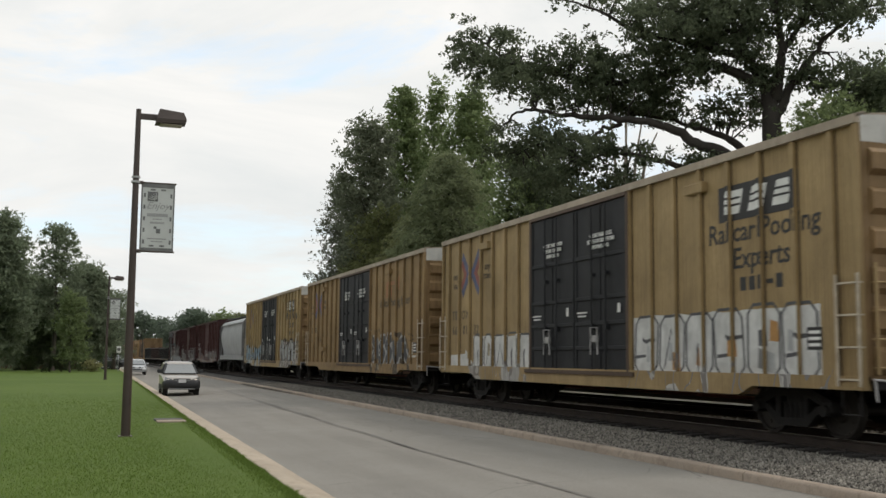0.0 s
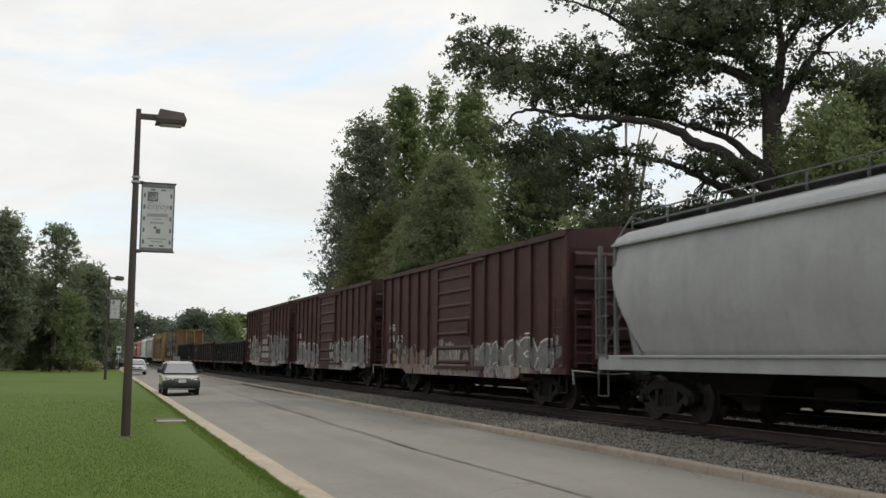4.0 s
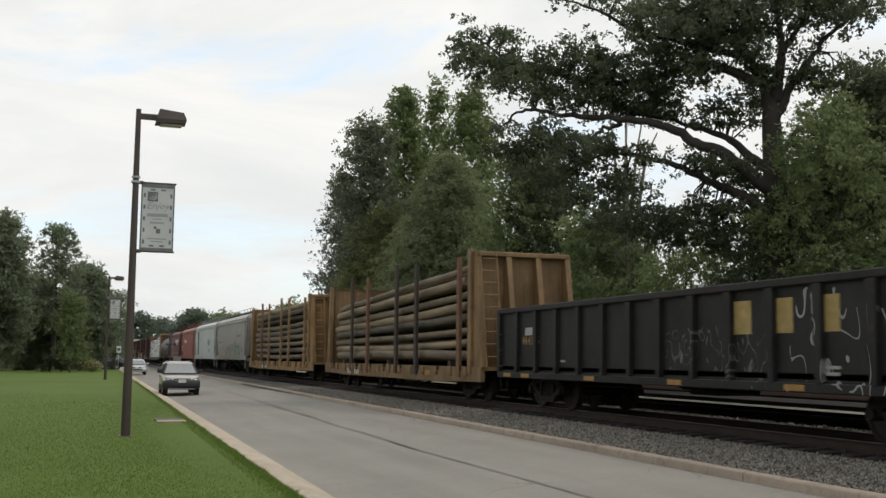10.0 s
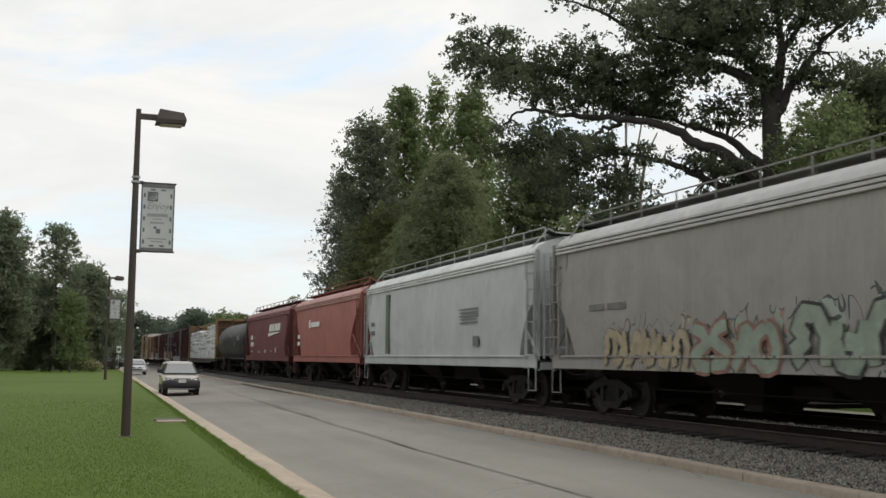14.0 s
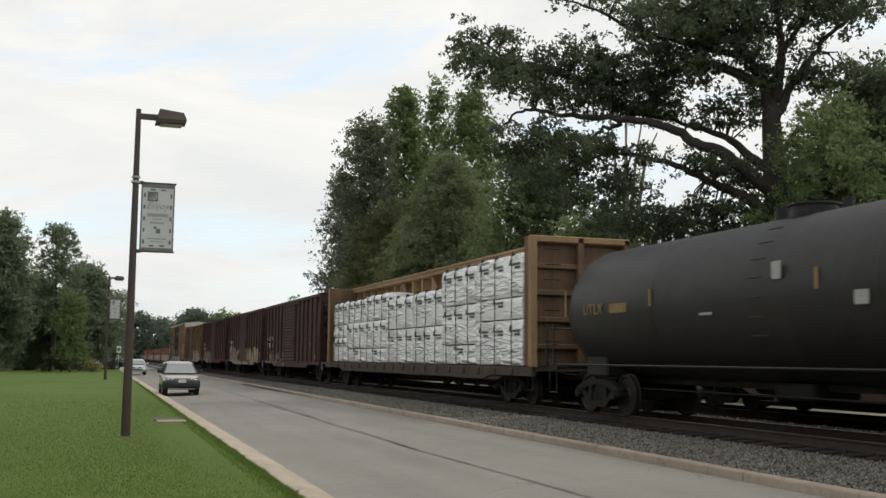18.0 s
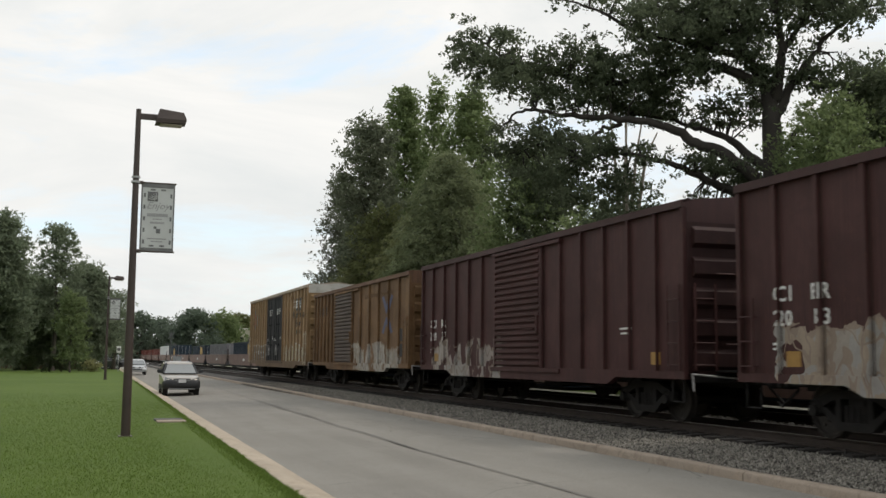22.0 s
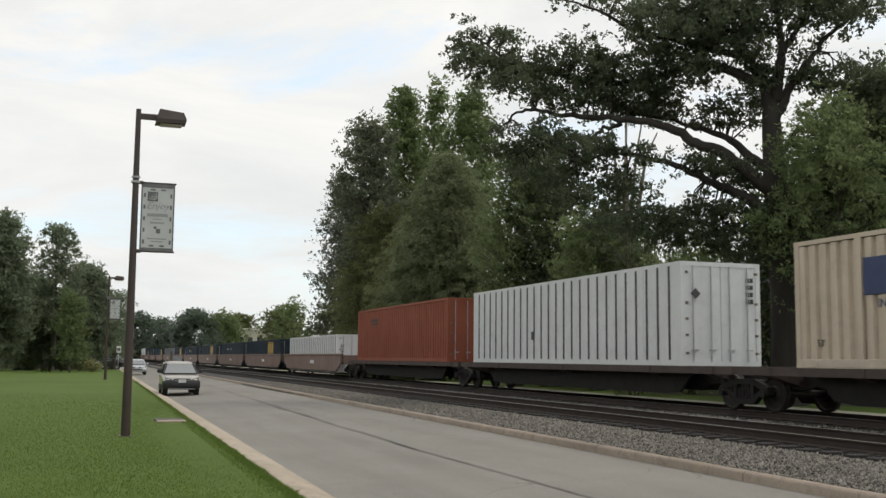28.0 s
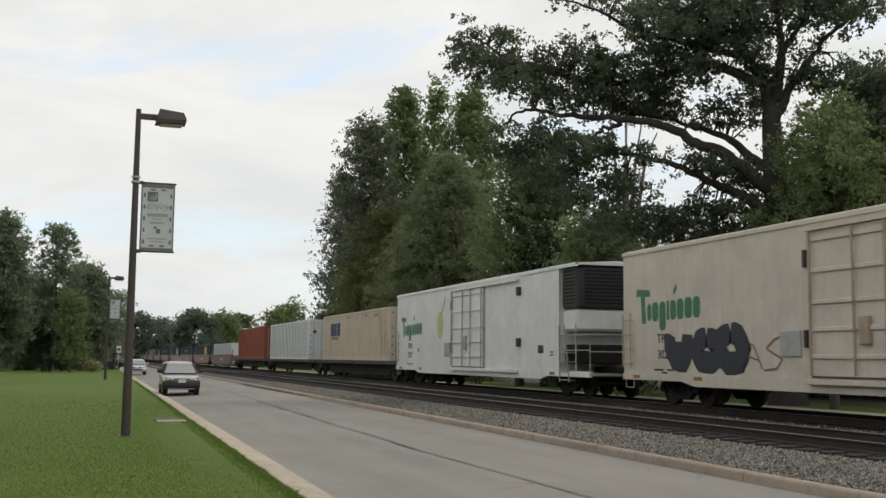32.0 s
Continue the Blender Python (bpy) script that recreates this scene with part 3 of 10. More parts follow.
        w = (d1 - d0) / leaves
        for i in range(leaves):
            a, b = d0 + i * w + 0.03, d0 + (i + 1) * w - 0.03
            dr = part("door", Shape().box(-side - 0.05, -side + 0.0, a, b, 1.0, zt2 - 0.07, 0.012), door_mat, car)
            for z in (1.5, 2.05, 2.62, 3.55):
                part("stiffener", Shape().box(-side - 0.085, -side - 0.048, a + 0.02, b - 0.02, z - 0.045, z + 0.045, 0.01), door_mat, dr)
            for yy in (a + 0.05, b - 0.05, (a + b) / 2):
                part("stiffener", Shape().box(-side - 0.075, -side - 0.048, yy - 0.04, yy + 0.04, 1.02, zt2 - 0.1, 0.01), door_mat, dr)
            for yy in (a + 0.35 * (b - a), a + 0.62 * (b - a)):
                part("lock_rod", Shape().cyl((-side - 0.12, yy, 1.02), (-side - 0.12, yy, zt2 - 0.12), 0.022, n=8).box(-side - 0.14, -side - 0.04, yy - 0.06, yy + 0.06, 1.9, 2.02).box(-side - 0.14, -side - 0.04, yy - 0.05, yy + 0.05, 3.1, 3.18), door_mat, dr, smooth=40)
            for q, line in enumerate((("CLOSE AND LOCK", "BOTH DOORS BEFORE", "MOVING CAR"), ("CLOSE THIS DOOR", "BEFORE CLOSING", "MAIN DOOR"))[i]):
                sign(dr, line, WHITE_INK, -side - 0.086, (a + b) / 2 - 0.1, zt2 - 0.78 - 0.13 * q, 0.125, 0, 0.003)
            latch = Shape()
            for yy in (a + 0.55 * (b - a),):
                latch.tube([(-side - 0.15, yy - 0.16, 1.35), (-side - 0.15, yy - 0.16, 1.95), (-side - 0.15, yy + 0.16, 1.95), (-side - 0.15, yy + 0.16, 1.35)], 0.022, 6)
                latch.box(-side - 0.16, -side - 0.05, yy - 0.1, yy + 0.1, 1.62, 1.78, 0.02)
            part("latch", latch, FAINT_INK, dr, "grey latch gear of the door", smooth=40)
            bars(dr, WHITE_INK, -side - 0.086, [(a + 0.3, 2.35, 0.12, 0.2), (b - 0.4, 2.3, 0.5, 0.035), (b - 0.4, 2.22, 0.42, 0.035)])
    else:
        part("door_frame", Shape().box(-side - 0.085, -side + 0.02, d0 - 0.06, d0 + 0.03, 0.95, zt2).box(-side - 0.085, -side + 0.02, d1 - 0.03, d1 + 0.06, 0.95, zt2)
             .box(-side - 0.13, -side, d0 - 1.2, d1 + 0.2, 0.92, 1.02).box(-side - 0.12, -side, d0 - 1.2, d1 + 0.1, zt2 - 0.1, zt2 - 0.02), sill_mat, car)
        dr = part("door", Shape().box(-side - 0.04, -side + 0.0, d0, d1, 1.0, zt2 - 0.1), door_mat, car)
        n = 7 if style == "panel" else 19
        hz = (zt2 - 1.15) / n
        for i in range(n):
            z = 1.05 + i * hz
            if style == "panel":
                sl = Shape().prism([(-side - 0.035, z + 0.02), (-side - 0.085, z + 0.07), (-side - 0.085, z + 0.11), (-side - 0.035, z + 0.16)], d0 + 0.04, d1 - 0.04)
            else:
                sl = Shape().prism([(-side - 0.035, z), (-side - 0.1, z + 0.25 * hz), (-side - 0.1, z + 0.62 * hz), (-side - 0.035, z + 0.9 * hz)], d0 + 0.04, d1 - 0.04)
            part("corrugation", sl, door_mat, dr)
        part("door_lock", Shape().box(-side - 0.13, -side - 0.04, d0 + 0.06, d0 + 0.18, 1.9, 2.35, 0.01).cyl((-side - 0.13, d0 + 0.3, 2.0), (-side - 0.13, d0 + 0.9, 2.0), 0.02, n=6), sill_mat, dr)
    running_gear(car, L)
    MOVERS.append((car, SPEED_A))
    car.matrix_basis = Matrix.Translation((TRACK_A, y, RAIL))
    return car


def hopper(name, label, L, y, mat, roof_mat, frame_mat, zt=4.35, belly=1.52, cut=1.5, bays=4, round_side=0.06, sill_z=(1.02, 1.34), top_ribs=True, dark_mat=None, barrel=False, reach=0.72, bow=1.25, inset=0.3, steep=1.0):
    car = thing(name, label, "covered hopper", "freight cars of the near train")
    h = L / 2
    hb = h - inset         # half length of the body at the top
    zs = sill_z[1]
    zc = zt - 0.42         # where the roof starts to turn in
    rows = []
    n = 12
    for i in range(n + 1):
        u = i / n
        z = zs - 0.02 + (zc - zs + 0.02) * u
        x = belly - 0.05 + round_side * 4 * u * (1 - u) - 0.02 * u
        if barrel:
            x = belly - 0.42 + 0.44 * math.sin(math.pi * (0.14 + 0.62 * u))
        e = cut * min(1.0, steep * (1 - min(1.0, max(0.0, z - zs) / ((zc - zs) * reach)))) ** bow
        ye = hb - e
        rows.append([(-x, -ye, z), (x, -ye, z), (x, ye, z), (-x, ye, z)])
    part("body", Shape().loft(rows, close=True, caps=True), mat, car, smooth=35)
    prof = [(-belly + 0.04, zc), (-belly + 0.12, zc + 0.14), (-belly + 0.4, zt - 0.12), (-0.7, zt), (0.7, zt), (belly - 0.4, zt - 0.12), (belly - 0.12, zc + 0.14), (belly - 0.04, zc)]
    part("roof", Shape().prism(prof, -hb, hb), roof_mat, car, smooth=50)
    for k in range(3 if top_ribs else 1):
        z = zc - 0.02 - 0.085 * k
        for x in (-belly - 0.02, belly - 0.1):
            part("top_chord", Shape().box(x, x + 0.12, -hb, hb, z - 0.03, z + 0.03, 0.008), roof_mat, car)
    part("side_sill", Shape().box(-belly - 0.01, -belly + 0.1, -h + 0.12, h - 0.12, sill_z[0], sill_z[1], 0.01).box(-belly - 0.06, -belly + 0.02, -hb + 0.4, hb - 0.4, sill_z[1] - 0.05, sill_z[1] - 0.01), mat, car)
    part("far_side_sill", Shape().box(belly - 0.1, belly + 0.01, -h + 0.12, h - 0.12, sill_z[0], sill_z[1]), mat, car)
    # outlet hoppers
    dm = dark_mat or STEEL_DARK
    span = 2 * (hb - cut) / bays
    for i in range(bays):
        yc = -(hb - cut) + (i + 0.5) * span
        a, b = span * 0.48, 0.28
        part("outlet_hopper", Shape().loft([[(-1.4, yc - a, zs), (1.4, yc - a, zs), (1.4, yc + a, zs), (-1.4, yc + a, zs)], [(-0.45, yc - b, 0.42), (0.45, yc - b, 0.42), (0.45, yc + b, 0.42), (-0.45, yc + b, 0.42)], [(-0.45, yc - b, 0.3), (0.45, yc - b, 0.3), (0.45, yc + b, 0.3), (-0.45, yc + b, 0.3)]], close=True, caps=True), dm, car)
    for sgn in (-1, 1):
        ye = sgn * (h - 0.06)
        f = Shape()
        for x in (-belly + 0.02, belly - 0.1):
            f.box(x, x + 0.08, min(ye, ye - sgn * 0.1), max(ye, ye - sgn * 0.1), 0.95, zc + 0.05)
            f.box(x, x + 0.08, min(ye - sgn * 0.8, ye - sgn * 0.72), max(ye - sgn * 0.8, ye - sgn * 0.72), 1.0, zc)
            f.tube([(x + 0.04, ye, 1.3), (x + 0.04, ye - sgn * (cut + 0.3), 2.5)], 0.035, 6)
        f.box(-belly, belly, min(ye, ye - sgn * 0.12), max(ye, ye - sgn * 0.12), 0.98, 1.22)
        f.box(-belly + 0.1, belly - 0.1, min(ye - sgn * 1.0, ye), max(ye - sgn * 1.0, ye), 1.16, 1.22)
        part("end_frame", f, frame_mat, car)
        part("end_slope", Shape().loft([[(-belly + 0.1, sgn * (hb - cut + 0.15), zs), (belly - 0.1, sgn * (hb - cut + 0.15), zs)], [(-belly + 0.1, sgn * (hb - 0.1), zs + reach * (zc - zs) - 0.05), (belly - 0.1, sgn * (hb - 0.1), zs + reach * (zc - zs) - 0.05)], [(-belly + 0.1, sgn * (hb - 0.02), zs + reach * (zc - zs)), (belly - 0.1, sgn * (hb - 0.02), zs + reach * (zc - zs))], [(-belly + 0.1, sgn * (hb - cut + 0.25), zs), (belly - 0.1, sgn * (hb - cut + 0.25), zs)]], caps=True), mat, car)
        y0, y1 = sorted((sgn * (h - 0.1), sgn * (h - 0.55)))
        ladder(car, frame_mat, -belly + 0.03, y0, y1, 1.35, zt - 0.75, 0.42, 0.018, 0.08)
        if sgn < 0:
            ladder(car, frame_mat, -h - 0.02, -belly + 0.15, -belly + 0.6, 1.35, zt - 0.6, 0.42, 0.018, -0.06, axis="end")
        stirrup(car, frame_mat, -belly, y0, y1, 0.45, 1.0)
        part("brake_wheel" if sgn > 0 else "brake_box", Shape().cyl((0.4, ye, 2.2), (0.4, ye + sgn * 0.05, 2.2), 0.28, n=16) if sgn > 0 else Shape().box(-0.9, -0.5, -h + 0.1, -h + 0.5, 1.2, 1.55, 0.02), frame_mat, car)
    # running boards on the roof with their rail
    part("running_board", Shape().box(-0.95, -0.45, -h + 0.15, h - 0.15, zt + 0.07, zt + 0.11).box(0.45, 0.95, -h + 0.15, h - 0.15, zt + 0.07, zt + 0.11).box(-0.95, 0.95, -h + 0.1, -h + 0.6, zt + 0.07, zt + 0.11).box(-0.95, 0.95, h - 0.6, h - 0.1, zt + 0.07, zt + 0.11), frame_mat, car)
    rail = Shape().tube([(-0.98, -h + 0.7, zt + 0.3), (-0.98, h - 0.7, zt + 0.3)], 0.018, 5)
    k = int(L / 1.5)
    for i in range(k + 1):
        yy = -h + 0.7 + i * (L - 1.4) / k
        rail.tube([(-0.98, yy, zt + 0.3), (-0.98, yy, zt - 0.06)], 0.018, 5)
    part("roof_rail", rail, frame_mat, car)
    ht = Shape()
    for i in range(4):
        yy = -hb + (i + 0.5) * 2 * hb / 4
        ht.box(-0.4, 0.4, yy - hb / 4 + 0.15, yy + hb / 4 - 0.15, zt - 0.02, zt + 0.1, 0.03)
    part("hatch_cover", ht, roof_mat, car)
    for yy in (-h + 0.75, h - 0.75):
        part("roof_stirrup", Shape().tube([(-belly + 0.05, yy, zc), (-0.95, yy + (0.15 if yy > 0 else -0.15), zt + 0.25), (-0.5, yy, zt + 0.12)], 0.022, 5), frame_mat, car)
    running_gear(car, L, 2.2)
    MOVERS.append((car, SPEED_A))
    car.matrix_basis = Matrix.Translation((TRACK_A, y, RAIL))
    return car


def gondola(name, label, L, y, mat, cap_mat, zt=2.45, n=13):
    car = thing(name, label, "gondola", "freight cars of the near train")
    h, side = L / 2, 1.48
    for x in (-1, 1):
        part("side_wall" if x < 0 else "far_side_wall", Shape().box(min(x * side, x * (side - 0.05)), max(x * side, x * (side - 0.05)), -h, h, 0.8, zt - 0.1), mat, car)
        part("top_chord", Shape().box(x * side - 0.09, x * side + 0.09, -h, h, zt - 0.14, zt, 0.02), cap_mat, car)
        part("side_sill", Shape().box(x * side - 0.08, x * side + 0.08, -h, h, 0.74, 0.9, 0.015), mat, car)
    post = Shape().prism_x([(-0.07, 0.9), (0.07, 0.9), (0.1, zt - 0.14), (-0.1, zt - 0.14)], -side - 0.1, -side).mesh("post")
    for i in range(n + 1):
        part("post", post, mat, car, at=(0, -h + 0.12 + i * (L - 0.24) / n, 0))
    part("floor", Shape().box(-side, side, -h, h, 0.95, 1.05), mat, car)
    for sgn, base in ((1, -h), (-1, h)):
        part("end_wall", Shape().prism_x(end_profile(0.85, zt - 0.05, 4, 0.09, base, sgn), -side, side), mat, car)
        part("end_cap", Shape().box(-side - 0.05, side + 0.05, base - 0.08, base + 0.08, zt - 0.1, zt + 0.01, 0.02), cap_mat, car)
    for y0 in (-h + 0.1, h - 0.55):
        ladder(car, mat, -side - 0.08, y0, y0 + 0.45, 1.05, zt - 0.35, 0.42, rails=False)
        stirrup(car, STEEL_DARK, -side, y0, y0 + 0.45, 0.4, 0.78)
    for i in range(n):
        if i % 3 == 0 or i == n - 1:
            yy = -h + 0.12 + (i + 0.5) * (L - 0.24) / n
            part("reflective_strip", Shape().box(-side - 0.09, -side - 0.08, yy - 0.25, yy + 0.25, 0.77, 0.87), YELLOW_INK, car, "yellow reflective strip along the sill")
    part("reflective_strip", Shape().box(-side - 0.006, -side, -h + 0.35, -h + 0.85, 1.1, 1.38), YELLOW_INK, car)
    running_gear(car, L, 2.2)
    MOVERS.append((car, SPEED_A))
    car.matrix_basis = Matrix.Translation((TRACK_A, y, RAIL))
    return car


def log_flat(name, label, L, y, mat, stake_mat, zd=1.0, zt=4.4, stakes=(0.05, 0.285, 0.415, 0.635, 0.775)):
    car = thing(name, label, "flatcar", "freight cars of the near train")
    h, side = L / 2, 1.52
    for x in (-1, 1):
        part("side_sill", Shape().prism_x([(-h, zd), (-h, zd - 0.42), (-h + 2.6, zd - 0.45), (-h + 3.4, zd - 0.48), (h - 3.4, zd - 0.48), (h - 2.6, zd - 0.45), (h, zd - 0.42), (h, zd)], x * side - 0.06, x * side + 0.06), mat, car)
    part("deck", Shape().box(-side, side, -h, h, zd - 0.1, zd), mat, car)
    pk = Shape().box(-side - 0.13, -side - 0.05, -0.1, 0.1, zd - 0.28, zd - 0.02, 0.02).mesh("stake_pocket")
    for i in range(14):
        part("stake_pocket", pk, mat, car, at=(0, -h + 1.2 + i * (L - 2.4) / 13, 0))
    for sgn in (-1, 1):
        ye = sgn * h
        a, b = sorted((ye, ye - sgn * 0.9))
        yi = ye - sgn * 0.9
        p0, p1 = sorted((yi, yi + sgn * 0.08))
        part("bulkhead", Shape().box(-side, side, p0, p1, zd, zt), mat, car)
        f = Shape()
        for x in (-side, -0.55, 0.4, side - 0.16):
            f.prism_x([(yi, zd), (ye, zd), (yi + sgn * 0.3, zt), (yi, zt)], x, x + 0.16)
        f.box(-side, side, min(yi, yi + sgn * 0.34), max(yi, yi + sgn * 0.34), zt - 0.14, zt, 0.02)
        part("bulkhead_brace", f, mat, car)
        s = Shape()
        z = zd + 0.3
        while z < zt - 0.2:
            yy = ye - sgn * 0.6 * (z - zd) / (zt - zd) + sgn * 0.06
            s.tube([(-side + 0.12, yy, z), (-side + 0.62, yy, z)], 0.018, 5)
            z += 0.36
        for x in (-side + 0.12, -side + 0.62):
            s.tube([(x, ye + sgn * 0.06, zd), (x, ye - sgn * 0.54, zt)], 0.022, 5)
        part("ladder", s, mat, car)
        stirrup(car, STEEL_DARK, -side, min(ye - sgn * 0.1, ye - sgn * 0.55), max(ye - sgn * 0.1, ye - sgn * 0.55), 0.42, zd - 0.3)
        # corner post beside the bulkhead
        part("corner_post", Shape().box(-side - 0.1, -side + 0.06, yi - 0.13, yi + 0.13, zd - 0.2, zt + 0.05, 0.02), mat, car)
    for j, u in enumerate(stakes):
        yy = -h + 0.9 + u * (L - 1.8)
        top = zt + (-0.1, 0.05, 0.2, 0.05, 0.2)[j % 5]
        for x in (-side - 0.07, side + 0.07):
            part("stake", Shape().prism_x([(yy - 0.13, zd - 0.3), (yy + 0.13, zd - 0.3), (yy + 0.1, top), (yy - 0.1, top)], x - 0.05, x + 0.05), stake_mat[j % len(stake_mat)], car, "timber side stake, weathered")
    for i in range(9):
        yy = -h + 1.8 + i * (L - 3.6) / 8
        part("lashing_lug", Shape().box(-side - 0.09, -side - 0.06, yy - 0.16, yy + 0.16, zd - 0.12, zd + 0.02, 0.01).cyl((-side - 0.1, yy, zd - 0.2), (-side - 0.06, yy, zd - 0.2), 0.05, n=8), STEEL_DARK, car)
    running_gear(car, L, 2.2)
    MOVERS.append((car, SPEED_A))
    car.matrix_basis = Matrix.Translation((TRACK_A, y, RAIL))
    return car


def tank_car(name, label, L, y, mat):
    car = thing(name, label, "tank car", "freight cars of the near train")
    h, r, zc = L / 2, 1.52, 2.35
    ht = h - 0.55
    n = 40
    rows = []
    for u, k in ((-1.0, 0.02), (-0.985, 0.35), (-0.95, 0.66), (-0.9, 0.85), (-0.85, 0.95), (-0.8, 1.0), (-0.3, 1.0), (0.3, 1.0), (0.8, 1.0), (0.85, 0.95), (0.9, 0.85), (0.95, 0.66), (0.985, 0.35), (1.0, 0.02)):
        a = abs(u)
        yy = math.copysign(ht - 0.9 * (1 - a) / 0.2, u) if a >= 0.8 else u / 0.8 * (ht - 0.9)
        rows.append([(r * k * math.cos(2 * math.pi * i / n), yy, zc + r * k * math.sin(2 * math.pi * i / n)) for i in range(n)])
    part("tank", Shape().loft(rows, close=True, caps=True), mat, car, smooth=40)
    for yy in (-ht + 0.8, -ht / 2.4, ht / 2.4, ht - 0.8):
        part("weld_band", Shape().loft([[((r + q) * math.cos(2 * math.pi * i / n), yy + d, zc + (r + q) * math.sin(2 * math.pi * i / n)) for i in range(n)] for d, q in ((-0.03, 0), (-0.02, 0.003), (0.02, 0.003), (0.03, 0))], close=True), mat, car, smooth=40)
    part("manway", Shape().cyl((0, 0, zc + r - 0.05), (0, 0, zc + r + 0.16), 0.42, n=18).cyl((0, 0, zc + r + 0.16), (0, 0, zc + r + 0.2), 0.47, n=18), mat, car, smooth=40)
    part("valve", Shape().cyl((0.0, 0.9, zc + r - 0.05), (0, 0.9, zc + r + 0.25), 0.14, n=10).cyl((0.0, -0.9, zc + r - 0.05), (0, -0.9, zc + r + 0.2), 0.1, n=10), mat, car, smooth=40)
    for sgn in (-1, 1):
        yy = sgn * (h - 1.9)
        part("saddle", Shape().box(-1.1, 1.1, yy - 0.5, yy + 0.5, 0.85, 1.5, 0.05), mat, car)
        part("end_platform", Shape().box(-1.45, 1.45, min(sgn * h, sgn * (h - 0.5)), max(sgn * h, sgn * (h - 0.5)), 1.0, 1.08), mat, car)
        y0, y1 = sorted((sgn * (h - 0.1), sgn * (h - 0.5)))
        ladder(car, mat, -1.45, y0, y1, 1.2, 2.0, 0.4)
        part("end_rail", Shape().tube([(-1.45, sgn * h, 1.05), (-1.45, sgn * h, 2.0), (1.45, sgn * h, 2.0), (1.45, sgn * h, 1.05)], 0.022, 6), mat, car)
        stirrup(car, mat, -1.45, y0, y1, 0.45, 1.0)
    part("side_rail", Shape().tube([(-1.5, -h + 0.5, 1.12), (-1.5, h - 0.5, 1.12)], 0.025, 6).tube([(1.5, -h + 0.5, 1.12), (1.5, h - 0.5, 1.12)], 0.025, 6), mat, car)
    for yy in (-0.35, 0.35):
        s = Shape()
        for k in range(9):
            a = radians(205 - k * 12)
            s.tube([(1.06 * r * math.cos(a), yy - 0.2, zc + 1.06 * r * math.sin(a)), (1.06 * r * math.cos(a), yy + 0.2, zc + 1.06 * r * math.sin(a))], 0.014, 5)
        if yy < 0:
            part("dome_ladder", s, mat, car)
    running_gear(car, L, 1.9)
    MOVERS.append((car, SPEED_A))
    car.matrix_basis = Matrix.Translation((TRACK_A, y, RAIL))
    return car


# bulkhead brown: rust, plus the shade on the end face mixed into the colour
BULK_RUST_SHADE = weathered("rusty_bulkhead_paint", (0.150, 0.088, 0.048), None, (0.05, 0.032, 0.024), 0.6, fade=0.35, seed=54, run=0.7)


